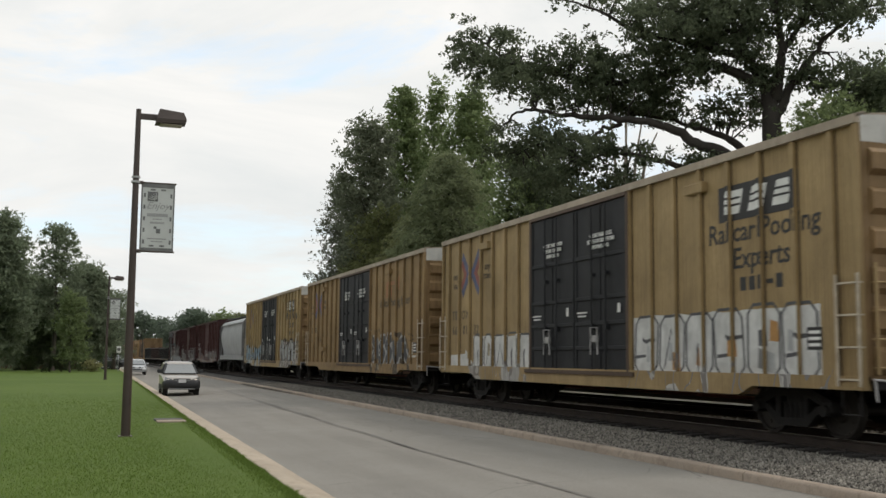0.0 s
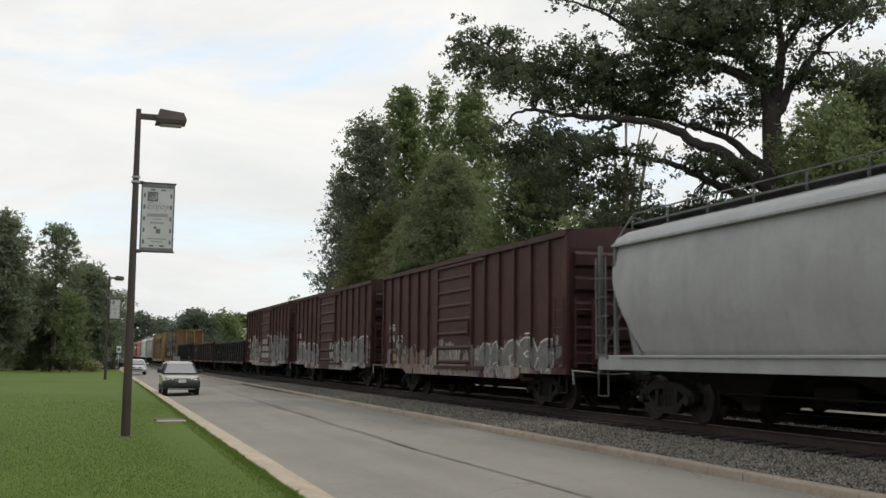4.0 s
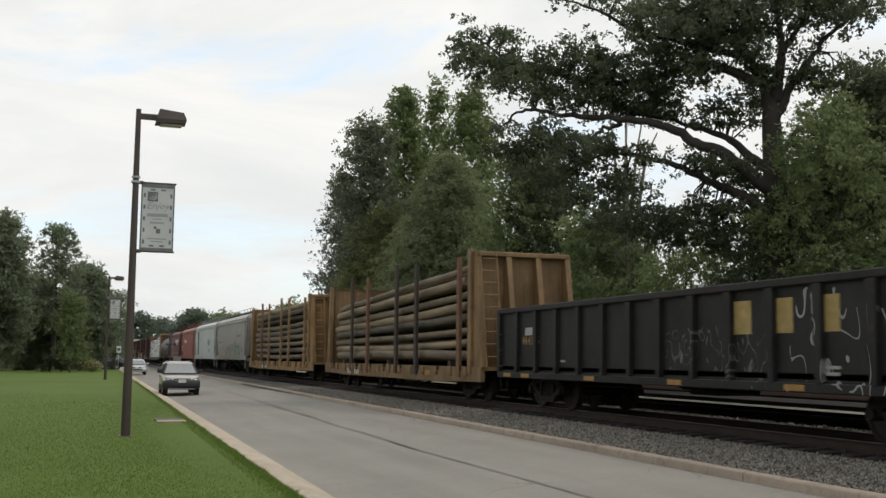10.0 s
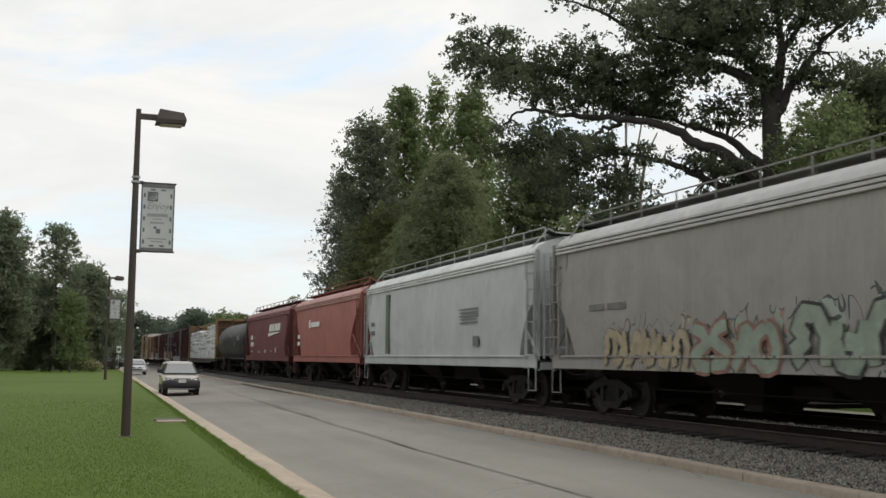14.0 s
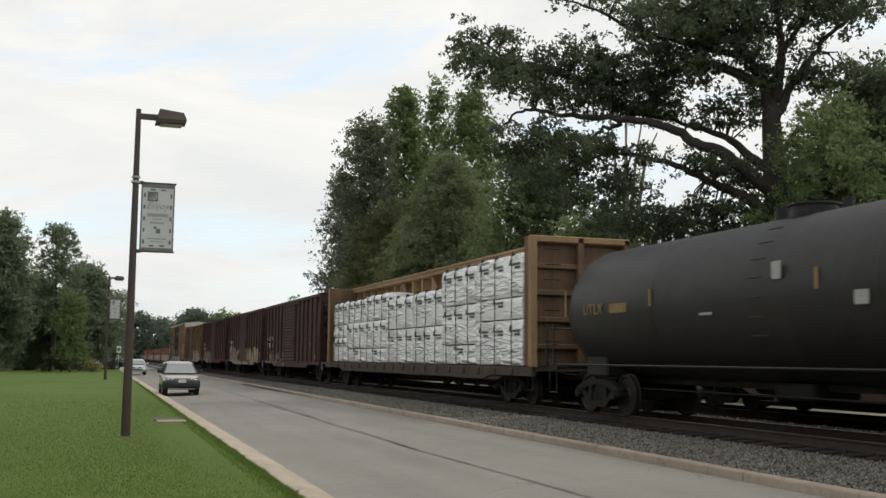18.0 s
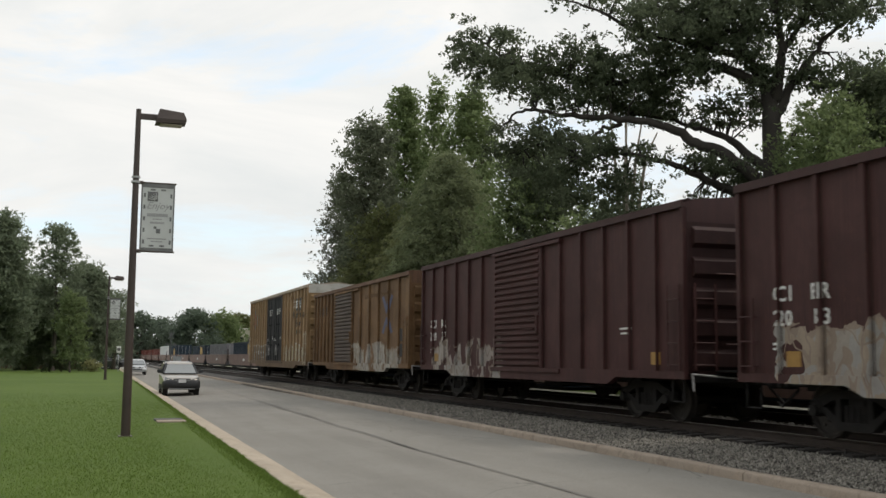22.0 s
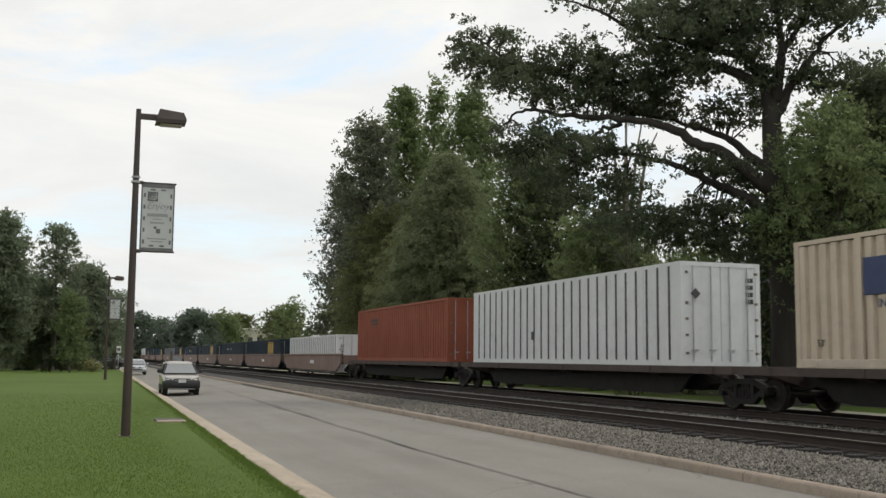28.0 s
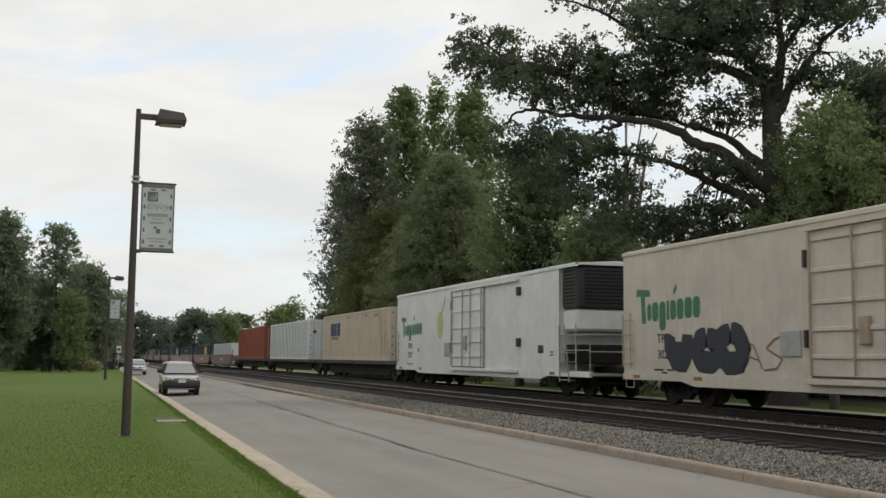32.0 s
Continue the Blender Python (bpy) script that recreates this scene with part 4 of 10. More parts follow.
def centerbeam(name, label, L, y, mat, deck_mat, zd=1.05, zt=4.45):
    car = thing(name, label, "flatcar", "freight cars of the near train")
    h, side = L / 2, 1.45
    for x in (-1, 1):
        part("side_sill", Shape().prism_x([(-h, zd), (-h, zd - 0.25), (-h + 2.8, zd - 0.25), (-h + 3.4, zd - 0.36), (h - 3.4, zd - 0.36), (h - 2.8, zd - 0.25), (h, zd - 0.25), (h, zd)], x * side - 0.06, x * side + 0.06), deck_mat, car)
    part("deck", Shape().box(-side, side, -h, h, zd - 0.12, zd - 0.02), deck_mat, car)
    win = Shape().box(-side - 0.1, -side - 0.05, -0.12, 0.12, zd - 0.24, zd - 0.05, 0.02).mesh("winch")
    for i in range(18):
        part("winch", win, deck_mat, car, at=(0, -h + 1.3 + i * (L - 2.6) / 17, 0))
    for sgn in (-1, 1):
        base = sgn * (h - 0.35)
        p0, p1 = sorted((base, base - sgn * 0.25))
        part("bulkhead", Shape().box(-side, side, p0, p1, zd, zt, 0.02), BULK_RUST_SHADE, car)
        f = Shape()
        for x in (-side, -0.1, side - 0.18):
            f.box(x, x + 0.18, min(base, base + sgn * 0.2), max(base, base + sgn * 0.2), zd - 0.2, zt, 0.02)
        for z in (1.5, 2.2, 2.9, 3.6, zt - 0.2):
            f.box(-side, side, min(base, base + sgn * 0.14), max(base, base + sgn * 0.14), z, z + 0.14, 0.02)
        part("bulkhead_rib", f, BULK_RUST_SHADE, car)
        part("bulkhead_frame", Shape().box(-side - 0.01, -side + 0.17, min(base, base + sgn * 0.22), max(base, base + sgn * 0.22), zd - 0.2, zt + 0.01, 0.02).box(-side, side, min(base, base + sgn * 0.2), max(base, base + sgn * 0.2), zt - 0.16, zt + 0.012, 0.02), mat, car)
        la = Shape()
        for q in range(8):
            la.tube([(-side + 0.35, base + sgn * 0.26, 1.3 + 0.4 * q), (-side + 0.8, base + sgn * 0.26, 1.3 + 0.4 * q)], 0.016, 5)
        part("ladder", la, STEEL_DARK, car)
        y0, y1 = sorted((sgn * (h - 0.05), sgn * (h - 0.35)))
        stirrup(car, STEEL_DARK, -side, y0, y1, 0.45, zd - 0.2)
    part("top_beam", Shape().box(-0.4, 0.4, -h + 0.6, h - 0.6, zt - 0.2, zt - 0.02, 0.02).box(-0.46, 0.46, -h + 0.6, h - 0.6, zt - 0.06, zt, 0.01), mat, car)
    k = 18
    for i in range(k + 1):
        yy = -h + 0.8 + i * (L - 1.6) / k
        part("upright", Shape().box(-0.22, 0.22, yy - 0.09, yy + 0.09, zd, zt - 0.2), mat, car)
    for i, sg in ((5, 1), (6, -1), (8, 1), (11, 1), (12, -1)):
        yy = -h + 0.8 + i * (L - 1.6) / k
        w = (L - 1.6) / k
        part("diagonal", Shape().tube([(-0.2, yy + (0.1 if sg > 0 else w - 0.1), zd + 1.6), (-0.2, yy + (w - 0.1 if sg > 0 else 0.1), zt - 0.2)], 0.07, 6), mat, car)
    running_gear(car, L, 2.4)
    MOVERS.append((car, SPEED_A))
    car.matrix_basis = Matrix.Translation((TRACK_A, y, RAIL))
    return car


HINGE = surface("rusty_hinge", (0.20, 0.155, 0.125), 0.8, 0, 0.3, 4, 30, 0.2)


def container(name, label, L, y, mat, z, style, frame_mat=None, H=2.896, speed=None, group="containers of the far train"):
    ob = thing(name, label, "container", group)
    h, s = L / 2, 1.295
    fm = frame_mat or mat
    if style == "corrugated":
        k = int(L / 0.36)
        pts = []
        for i in range(k):
            a = -h + 0.15 + i * (L - 0.3) / k
            w = (L - 0.3) / k
            pts += [(a, -s + 0.085), (a + 0.36 * w, -s + 0.085), (a + 0.44 * w, -s + 0.006), (a + 0.92 * w, -s + 0.006)]
        pts.append((h - 0.15, -s + 0.075))
        part("side_wall", Shape().loft([[(x, yy, 0.16) for yy, x in pts], [(x, yy, H - 0.12) for yy, x in pts]]), mat, ob)
        part("far_side_wall", Shape().box(s - 0.05, s - 0.02, -h + 0.1, h - 0.1, 0.15, H - 0.1), mat, ob)
    else:
        part("side_wall", Shape().box(-s + 0.01, -s + 0.04, -h + 0.1, h - 0.1, 0.16, H - 0.1), mat, ob)
        part("far_side_wall", Shape().box(s - 0.04, s - 0.01, -h + 0.1, h - 0.1, 0.15, H - 0.1), mat, ob)
        k = 26
        pm = Shape().box(-s - 0.002, -s + 0.012, -0.05, 0.05, 0.16, H - 0.1).mesh("side_post")
        for i in range(1, k):
            part("side_post", pm, style, ob, at=(0, -h + i * L / k, 0))
    fr = Shape()
    for yy in (-h, h - 0.16):
        for x in (-s, s - 0.14):
            fr.box(x, x + 0.14, yy, yy + 0.16, 0.0, H)
    for yy in (-h + 2.05, h - 2.2):
        fr.box(-s - 0.004, -s + 0.05, yy, yy + 0.16, 0.02, H - 0.02)
    for x in (-s, s - 0.08):
        fr.box(x, x + 0.08, -h, h, 0.0, 0.16)
        fr.box(x, x + 0.08, -h, h, H - 0.1, H)
    for yy in (-h, h - 0.1):
        fr.box(-s, s, yy, yy + 0.1, 0.0, 0.14)
        fr.box(-s, s, yy, yy + 0.1, H - 0.12, H)
    part("frame", fr, fm, ob)
    part("roof", Shape().box(-s + 0.03, s - 0.03, -h + 0.05, h - 0.05, H - 0.05, H - 0.012), mat, ob)
    part("floor", Shape().box(-s + 0.03, s - 0.03, -h + 0.05, h - 0.05, 0.08, 0.14), fm, ob)
    part("front_wall", Shape().box(-s + 0.1, s - 0.1, h - 0.08, h - 0.04, 0.12, H - 0.1), mat, ob)
    for i, x in enumerate((-s + 0.12, 0.01)):
        d = part("door", Shape().box(x, x + s - 0.13, -h + 0.02, -h + 0.06, 0.14, H - 0.12), mat, ob)
        for q in (0.22, 0.72):
            xx = x + q * (s - 0.13)
            part("lock_rod", Shape().cyl((xx, -h - 0.02, 0.12), (xx, -h - 0.02, H - 0.12), 0.02, n=6).box(xx - 0.04, xx + 0.16, -h - 0.03, -h + 0.02, 0.42, 0.46), GALV, d)
        hx = x if i == 0 else x + s - 0.21
        hg = Shape()
        for zz in [q * H / 2.896 for q in (0.35, 0.85, 1.3, 1.75, 2.6)]:
            hg.box(hx + 0.02, hx + 0.12, -h - 0.008, -h + 0.03, zz - 0.035, zz + 0.035)
        part("hinge", hg, HINGE, d)
    for yy in (-h - 0.004, h - 0.176):
        for zz in (-0.002, H - 0.116):
            part("corner_casting", Shape().box(-s - 0.004, -s + 0.16, yy, yy + 0.18, zz, zz + 0.118), fm, ob)
    ob.matrix_basis = Matrix.Translation((TRACK_B, y, RAIL + z))
    MOVERS.append((ob, SPEED_B if speed is None else speed))
    return ob


def spine_car(y, L, bogies):
    car = thing("spine_car", "low black spine car carrying one long container", "flatcar", "spine platforms of the far train")
    h = L / 2
    part("spine", Shape().prism_x([(-h, 0.95), (-h, 0.72), (-h + 2.4, 0.62), (-h + 3.2, 0.42), (h - 3.2, 0.42), (h - 2.4, 0.62), (h, 0.72), (h, 0.95)], -0.35, 0.35), STEEL_DARK, car)
    part("side_skirt", Shape().prism_x([(-h + 2.6, 0.9), (-h + 3.2, 0.36), (-h + 3.9, 0.3), (h - 3.9, 0.3), (h - 3.2, 0.36), (h - 2.6, 0.9)], -0.95, -0.88), STEEL_DARK, car, "black plate skirt of the spine")
    for yy in (-h + 1.2, -h + 4.4, 0.0, h - 4.4, h - 1.2):
        part("container_arm", Shape().prism([(-1.32, 1.1), (-1.32, 0.9), (-0.35, 0.62), (0.35, 0.62), (1.32, 0.9), (1.32, 1.1)], yy - 0.2, yy + 0.2), SPINE_RED, car)
    part("edge_beam", Shape().box(-1.3, -1.2, -h + 0.2, h - 0.2, 0.9, 1.09).box(1.2, 1.3, -h + 0.2, h - 0.2, 0.9, 1.09), SPINE_RED, car)
    running_gear(car, L, sill=False, bogies=bogies, couplers=(False, False))
    stirrup(car, STEEL_DARK, -1.25, -h + 0.3, -h + 0.7, 0.5, 0.88)
    MOVERS.append((car, SPEED_B))
    car.matrix_basis = Matrix.Translation((TRACK_B, y, RAIL))
    return car


def well_car(y, L, mat, bogies):
    car = thing("well_car", "faded reddish-brown well car with deep plate sides", "well car", "well cars of the far train")
    h = L / 2
    for x in (-1, 1):
        x0, x1 = sorted((x * 1.5, x * 1.42))
        part("side_plate", Shape().prism_x([(-h + 0.35, 1.42), (-h + 0.35, 1.0), (-h + 1.9, 0.4), (h - 1.9, 0.4), (h - 0.35, 1.0), (h - 0.35, 1.42)], x0, x1), mat, car)
        part("top_rail", Shape().box(x0 - 0.04, x1 + 0.04, -h + 0.35, h - 0.35, 1.38, 1.5, 0.02), mat, car)
    part("well_floor", Shape().box(-1.4, 1.4, -h + 1.9, h - 1.9, 0.2, 0.3), STEEL_DARK, car)
    for sgn in (-1, 1):
        a, b = sorted((sgn * h, sgn * (h - 1.9)))
        part("end_deck", Shape().box(-1.4, 1.4, a + 0.1, b, 0.82, 1.0).box(-1.45, 1.45, a + 0.25, a + 0.4, 0.9, 1.4), mat, car)
        y0, y1 = sorted((sgn * (h - 0.05), sgn * (h - 0.5)))
        ladder(car, STEEL_DARK, -1.42, y0, y1, 0.9, 2.0, 0.36)
    running_gear(car, L, sill=False, bogies=bogies, couplers=(False, False))
    MOVERS.append((car, SPEED_B))
    car.matrix_basis = Matrix.Translation((TRACK_B, y, RAIL))
    return car


def reefer(label, L, y, mat, frame_mat, tan=False):
    car = thing("refrigerator_car", label, "refrigerator car", "refrigerator cars of the far train")
    h, s, zb, zt = L / 2, 1.55, 0.72, 4.45
    hb = -h + 2.3     # the machinery end
    part("side_wall", Shape().box(-s, -s + 0.06, hb, h, zb + 0.12, zt - 0.1, 0.01), mat, car)
    part("far_side_wall", Shape().box(s - 0.06, s, hb, h, zb, zt - 0.1), mat, car)
    part("side_sill", Shape().prism_x([(-h, zb + 0.14), (-h, zb - 0.04), (-h + 3.2, zb - 0.04), (-h + 3.8, zb - 0.16), (h - 3.8, zb - 0.16), (h - 3.2, zb - 0.04), (h, zb - 0.04), (h, zb + 0.14)], -s - 0.03, -s + 0.08), mat, car)
    part("eave", Shape().prism([(-s - 0.04, zt - 0.12), (-s - 0.04, zt - 0.02), (-s + 0.1, zt + 0.03), (-s + 0.1, zt - 0.12)], -h + 1.0, h), mat, car)
    part("roof", Shape().prism([(-s, zt), (0, zt + 0.1), (s, zt), (s, zt - 0.06), (-s, zt - 0.06)], -h + 1.0, h), mat, car)
    part("front_wall", Shape().box(-s + 0.02, s - 0.02, h - 0.08, h, zb, zt), mat, car)
    part("machinery_wall", Shape().box(-s + 0.02, s - 0.02, hb, hb + 0.08, zb, zt), mat, car)
    part("floor_pan", Shape().box(-s + 0.05, s - 0.05, -h + 0.1, h - 0.1, zb - 0.02, zb + 0.06), STEEL_DARK, car)
    seam = Shape()
    for i in range(1, 14):
        yy = hb + i * (h - hb) / 14
        seam.box(-s - 0.004, -s + 0.01, yy - 0.012, yy + 0.012, zb + 0.14, zt - 0.12)
    part("seam_strip", seam, mat, car)
    # cooling unit over the open end platform
    part("cooling_unit", Shape().box(-s + 0.1, s - 0.1, -h + 1.15, hb, 2.95, zt - 0.06, 0.08), BLACK_BOX, car, "black refrigeration unit with louvred front")
    lv = Shape()
    for i in range(10):
        z = 3.1 + i * 0.12
        lv.box(-s + 0.075, -s + 0.11, -h + 1.3, hb - 0.15, z, z + 0.05)
        lv.box(-s + 0.4, s - 0.4, -h + 1.12, -h + 1.16, z, z + 0.05)
    part("louvre", lv, STEEL_DARK, car)
    part("unit_housing", Shape().box(-s + 0.15, s - 0.15, -h + 1.25, hb, 2.2, 2.93, 0.08), mat, car)
    part("fuel_tank", Shape().box(-s + 0.2, s - 0.2, -h + 1.2, hb, 1.1, 1.75, 0.06), STEEL_DARK, car)
    part("end_platform", Shape().box(-s, s, -h, hb, zb, zb + 0.08), frame_mat, car)
    rl = Shape()
    for x in (-s + 0.04, s - 0.04):
        rl.tube([(x, hb, 2.05), (x, -h + 0.08, 2.05), (x, -h + 0.08, zb)], 0.025, 6).tube([(x, hb, 1.55), (x, -h + 0.08, 1.55)], 0.02, 6)
        rl.tube([(x, -h + 1.1, 2.45), (x, -h + 1.1, zb)], 0.025, 6)
    rl.tube([(-s, -h + 0.08, 2.05), (s, -h + 0.08, 2.05)], 0.025, 6).tube([(-s, -h + 0.08, 1.5), (s, -h + 0.08, 1.5)], 0.02, 6)
    part("railing", rl, frame_mat, car, smooth=40)
    stp = Shape()
    for z in (0.55, 0.85, 1.15, 1.45):
        stp.box(-s - 0.06, -s + 0.25, -h + 1.45, -h + 2.15, z, z + 0.03)
    stp.tube([(-s - 0.05, -h + 1.42, 0.5), (-s - 0.05, -h + 1.8, 2.4)], 0.02, 6).tube([(-s - 0.05, -h + 2.15, 0.5), (-s - 0.05, -h + 2.2, 2.4)], 0.02, 6)
    part("steps", stp, frame_mat, car)
    ladder(car, frame_mat, -s - 0.02, h - 0.6, h - 0.15, 1.15, 2.5, 0.42)
    stirrup(car, frame_mat, -s, h - 0.6, h - 0.15, 0.45, zb)
    # plug door with its frame, and the track along which it slides
    d0, d1 = -1.5, 2.2
    dr = part("door", Shape().box(-s - 0.05, -s + 0.0, d0, d1, zb + 0.2, zt - 0.3, 0.015), mat, car)
    for z in (1.35, 1.95, 2.55, 3.25, 3.95):
        part("stiffener", Shape().box(-s - 0.1, -s - 0.048, d0 + 0.05, d1 - 0.05, z - 0.05, z + 0.05, 0.015), mat, dr)
    for yy in (d0 + 0.06, d1 - 0.06, (d0 + d1) / 2 + 0.4, (d0 + d1) / 2 - 0.55):
        part("lock_rod", Shape().cyl((-s - 0.13, yy, zb + 0.22), (-s - 0.13, yy, zt - 0.32), 0.028, n=8), frame_mat, dr, smooth=40)
    part("door_gear", Shape().box(-s - 0.15, -s - 0.05, 0.3, 0.6, 1.6, 2.2, 0.02), frame_mat, dr)
    for a in (d0 - 0.1, d1):
        part("door_frame", Shape().box(-s - 0.04, -s + 0.01, a, a + 0.1, zb + 0.1, zt - 0.2, 0.01), frame_mat, car)
    for a in (d0 - 0.012, d1 - 0.012):
        part("door_gasket", Shape().box(-s - 0.046, -s, a, a + 0.024, zb + 0.2, zt - 0.28), BLACK_BOX, car, "black rubber door gasket")
    for z in (zb + 0.19, zt - 0.31):
        part("door_gasket", Shape().box(-s - 0.046, -s, d0, d1, z - 0.012, z + 0.012), BLACK_BOX, car, "black rubber door gasket")
    for z in (1.75, 3.55):
        part("hinge", Shape().box(-s - 0.09, -s, d1 + 0.12, d1 + 0.24, z - 0.2, z + 0.2, 0.02), BLACK_BOX, car, "black door guide")
    part("door_track", Shape().box(-s - 0.14, -s, d0 - 3.6, d1 + 0.1, zt - 0.3, zt - 0.2).box(-s - 0.16, -s, d0 - 3.6, d1 + 0.1, zb + 0.02, zb + 0.14, 0.01), mat, car)
    for z in (1.7, 3.6):
        part("door_stop", Shape().box(-s - 0.12, -s, d0 - 3.75, d0 - 3.5, z, z + 0.32, 0.02), BLACK_BOX, car)
    part("vent_plate", Shape().box(-s - 0.04, -s + 0.01, 2.6, 3.35, 1.35, 1.95, 0.015), GALV, car)
    # emblem as plain green shapes, fruit and straw
    x0 = h - 0.9
    part("emblem", Shape().prism_x([(x0 + 0.12, 3.08), (x0 + 0.08, 3.3), (x0 - 0.66, 3.24), (x0 - 0.66, 3.06), (x0 - 0.36, 3.06), (x0 - 0.42, 2.3), (x0 - 0.2, 2.28), (x0 - 0.14, 3.08)], -s - 0.006, -s), GREEN_INK, car, "tall green block of the emblem")
    yy = x0 - 0.5
    for w, a, b in ((0.22, 2.36, 2.86), (0.34, 2.34, 2.88), (0.34, 2.08, 2.88), (0.13, 2.36, 2.9), (0.30, 2.36, 2.9), (0.34, 2.36, 2.92), (0.36, 2.38, 2.94), (0.34, 2.38, 2.94)):
        sh = Shape().prism_x([(yy, a + 0.1), (yy - 0.08, a), (yy - w + 0.08, a), (yy - w, a + 0.1), (yy - w, b - 0.1), (yy - w + 0.08, b), (yy - 0.08, b), (yy, b - 0.1)] if w > 0.2 else [(yy, a), (yy - w, a), (yy - w, b), (yy, b)], -s - 0.006, -s)
        part("emblem", sh, GREEN_INK, car, "plain green rounded block of the emblem")
        yy -= w + 0.05
    part("emblem_leaf", Shape().prism_x([(x0 - 1.92, 3.02), (x0 - 1.9, 3.16), (x0 - 2.06, 3.34), (x0 - 2.1, 3.2)], -s - 0.006, -s), GREEN_INK, car, "small green leaf of the emblem")
    bars(car, BLACK_INK, -s, [(h - 2.0, 0.98, 0.5, 0.05), (h - 2.6, 0.98, 0.35, 0.05), (h - 2.3, 0.9, 0.3, 0.04), (hb + 1.5, 1.6, 0.45, 0.28), (hb + 0.6, 1.5, 0.25, 0.05), (hb + 0.6, 1.4, 0.25, 0.05), (h - 3.6, 1.65, 0.14, 0.2)])
    sign(car, "TPIX", BLACK_INK, -s, h - 2.3, 1.84, 0.36, 0, 0.003, 1.0, "reporting_mark")
    sign(car, "3024" if tan else "3227", BLACK_INK, -s, h - 2.3, 1.40, 0.36, 0, 0.003, 1.0, "car_number")
    if not tan:
        fr = [(h - 6.8 + 0.44 * math.cos(t) * (1 + 0.12 * math.sin(t)), 2.72 + 0.62 * math.sin(t)) for t in [2 * math.pi * i / 24 for i in range(24)]]
        part("fruit_picture", Shape().prism_x(fr, -s - 0.006, -s), FRUIT, car, "pale yellow-green fruit painted on the side", smooth=30)
        part("straw_picture", Shape().prism_x([(h - 6.95, 3.25), (h - 7.01, 3.25), (h - 7.55, 3.98), (h - 7.49, 3.98)], -s - 0.006, -s), BLACK_INK, car)
    for yy in (h - 0.8, h - 4.0, hb + 0.5):
        part("reflective_strip", Shape().box(-s - 0.035, -s - 0.03, yy - 0.2, yy + 0.2, zb + 0.0, zb + 0.1), RUST_TAG, car)
    running_gear(car, L, 2.4)
    MOVERS.append((car, SPEED_B))
    car.matrix_basis = Matrix.Translation((TRACK_B, y, RAIL))
    return car


# ---- ground, road, kerbs and track bed ----
def kerb_left(y):
    return 3.10 + 0.0163 * max(y - 13.0, -14.0)


def kerb_right(y):
    return 8.45 + 0.010 * max(y - 15.0, -10.0)


def ground_material():
    n = Nodes("lawn_and_field").set(0.9, 0, 0.2)
    v = n.coords(out="Object")
    a, b, c = n.noise(v, 0.12, 5, 0.6), n.noise(v, 1.3, 6, 0.65), n.noise(v, 26.0, 4, 0.8)
    col = n.mix(n.ramp(a, 0.35, 0.65), (0.080, 0.130, 0.023), (0.108, 0.162, 0.031))
    col = n.mix(n.math("MULTIPLY", n.ramp(b, 0.4, 0.75), 0.5), col, (0.13, 0.165, 0.045))
    col = n.mix(n.math("MULTIPLY", n.ramp(c, 0.3, 0.8), 0.4), col, (0.040, 0.075, 0.014))
    n.base(col)
    n.bump(c, 0.5, 0.03)
    return n.m


def asphalt_material():
    n = Nodes("worn_asphalt").set(0.85, 0, 0.3)
    v = n.coords()
    st = n.coords((1.0, 0.12, 1.0))
    a, b, c, d = n.noise(v, 0.35, 5, 0.6), n.noise(v, 2.5, 6, 0.7), n.noise(v, 90.0, 3, 0.8), n.noise(st, 1.6, 4, 0.6)
    col = n.mix(n.ramp(a, 0.3, 0.7), (0.250, 0.233, 0.204), (0.318, 0.297, 0.262))
    col = n.mix(n.math("MULTIPLY", n.ramp(d, 0.42, 0.66), 0.45), col, (0.195, 0.181, 0.159))
    col = n.mix(n.math("MULTIPLY", n.ramp(b, 0.55, 0.8), 0.35), col, (0.29, 0.268, 0.232))
    col = n.mix(n.math("MULTIPLY", n.ramp(c, 0.3, 0.75), 0.35), col, (0.09, 0.085, 0.08))
    cr = n.add("ShaderNodeTexVoronoi", Scale=0.55)
    cr.feature = "DISTANCE_TO_EDGE"
    wv = n.mix(0.25, v, n.noise(v, 1.5, 3))
    n.link(wv, cr.inputs["Vector"])
    line = n.math("LESS_THAN", cr.outputs["Distance"], 0.004)
    col = n.mix(n.math("MULTIPLY", n.math("MULTIPLY", line, n.ramp(a, 0.5, 0.56)), 0.6), col, (0.06, 0.055, 0.05))
    # polished wheel paths, dusty edges and small dark spots
    col = n.mix(n.math("MULTIPLY", n.ramp(n.noise(n.coords((1.0, 0.03, 1.0)), 1.1, 3, 0.5), 0.45, 0.62), 0.35), col, (0.285, 0.268, 0.238))
    col = n.mix(n.math("MULTIPLY", n.ramp(n.noise(v, 7.0, 6, 0.75, 0.4), 0.58, 0.72), 0.45), col, (0.105, 0.098, 0.088))
    col = n.mix(n.math("MULTIPLY", n.ramp(n.noise(v, 32.0, 4, 0.8), 0.42, 0.7), 0.38), col, (0.115, 0.108, 0.098))
    n.base(col)
    n.bump(n.math("ADD", c, n.noise(v, 24.0, 4, 0.7)), 0.4, 0.006)
    return n.m


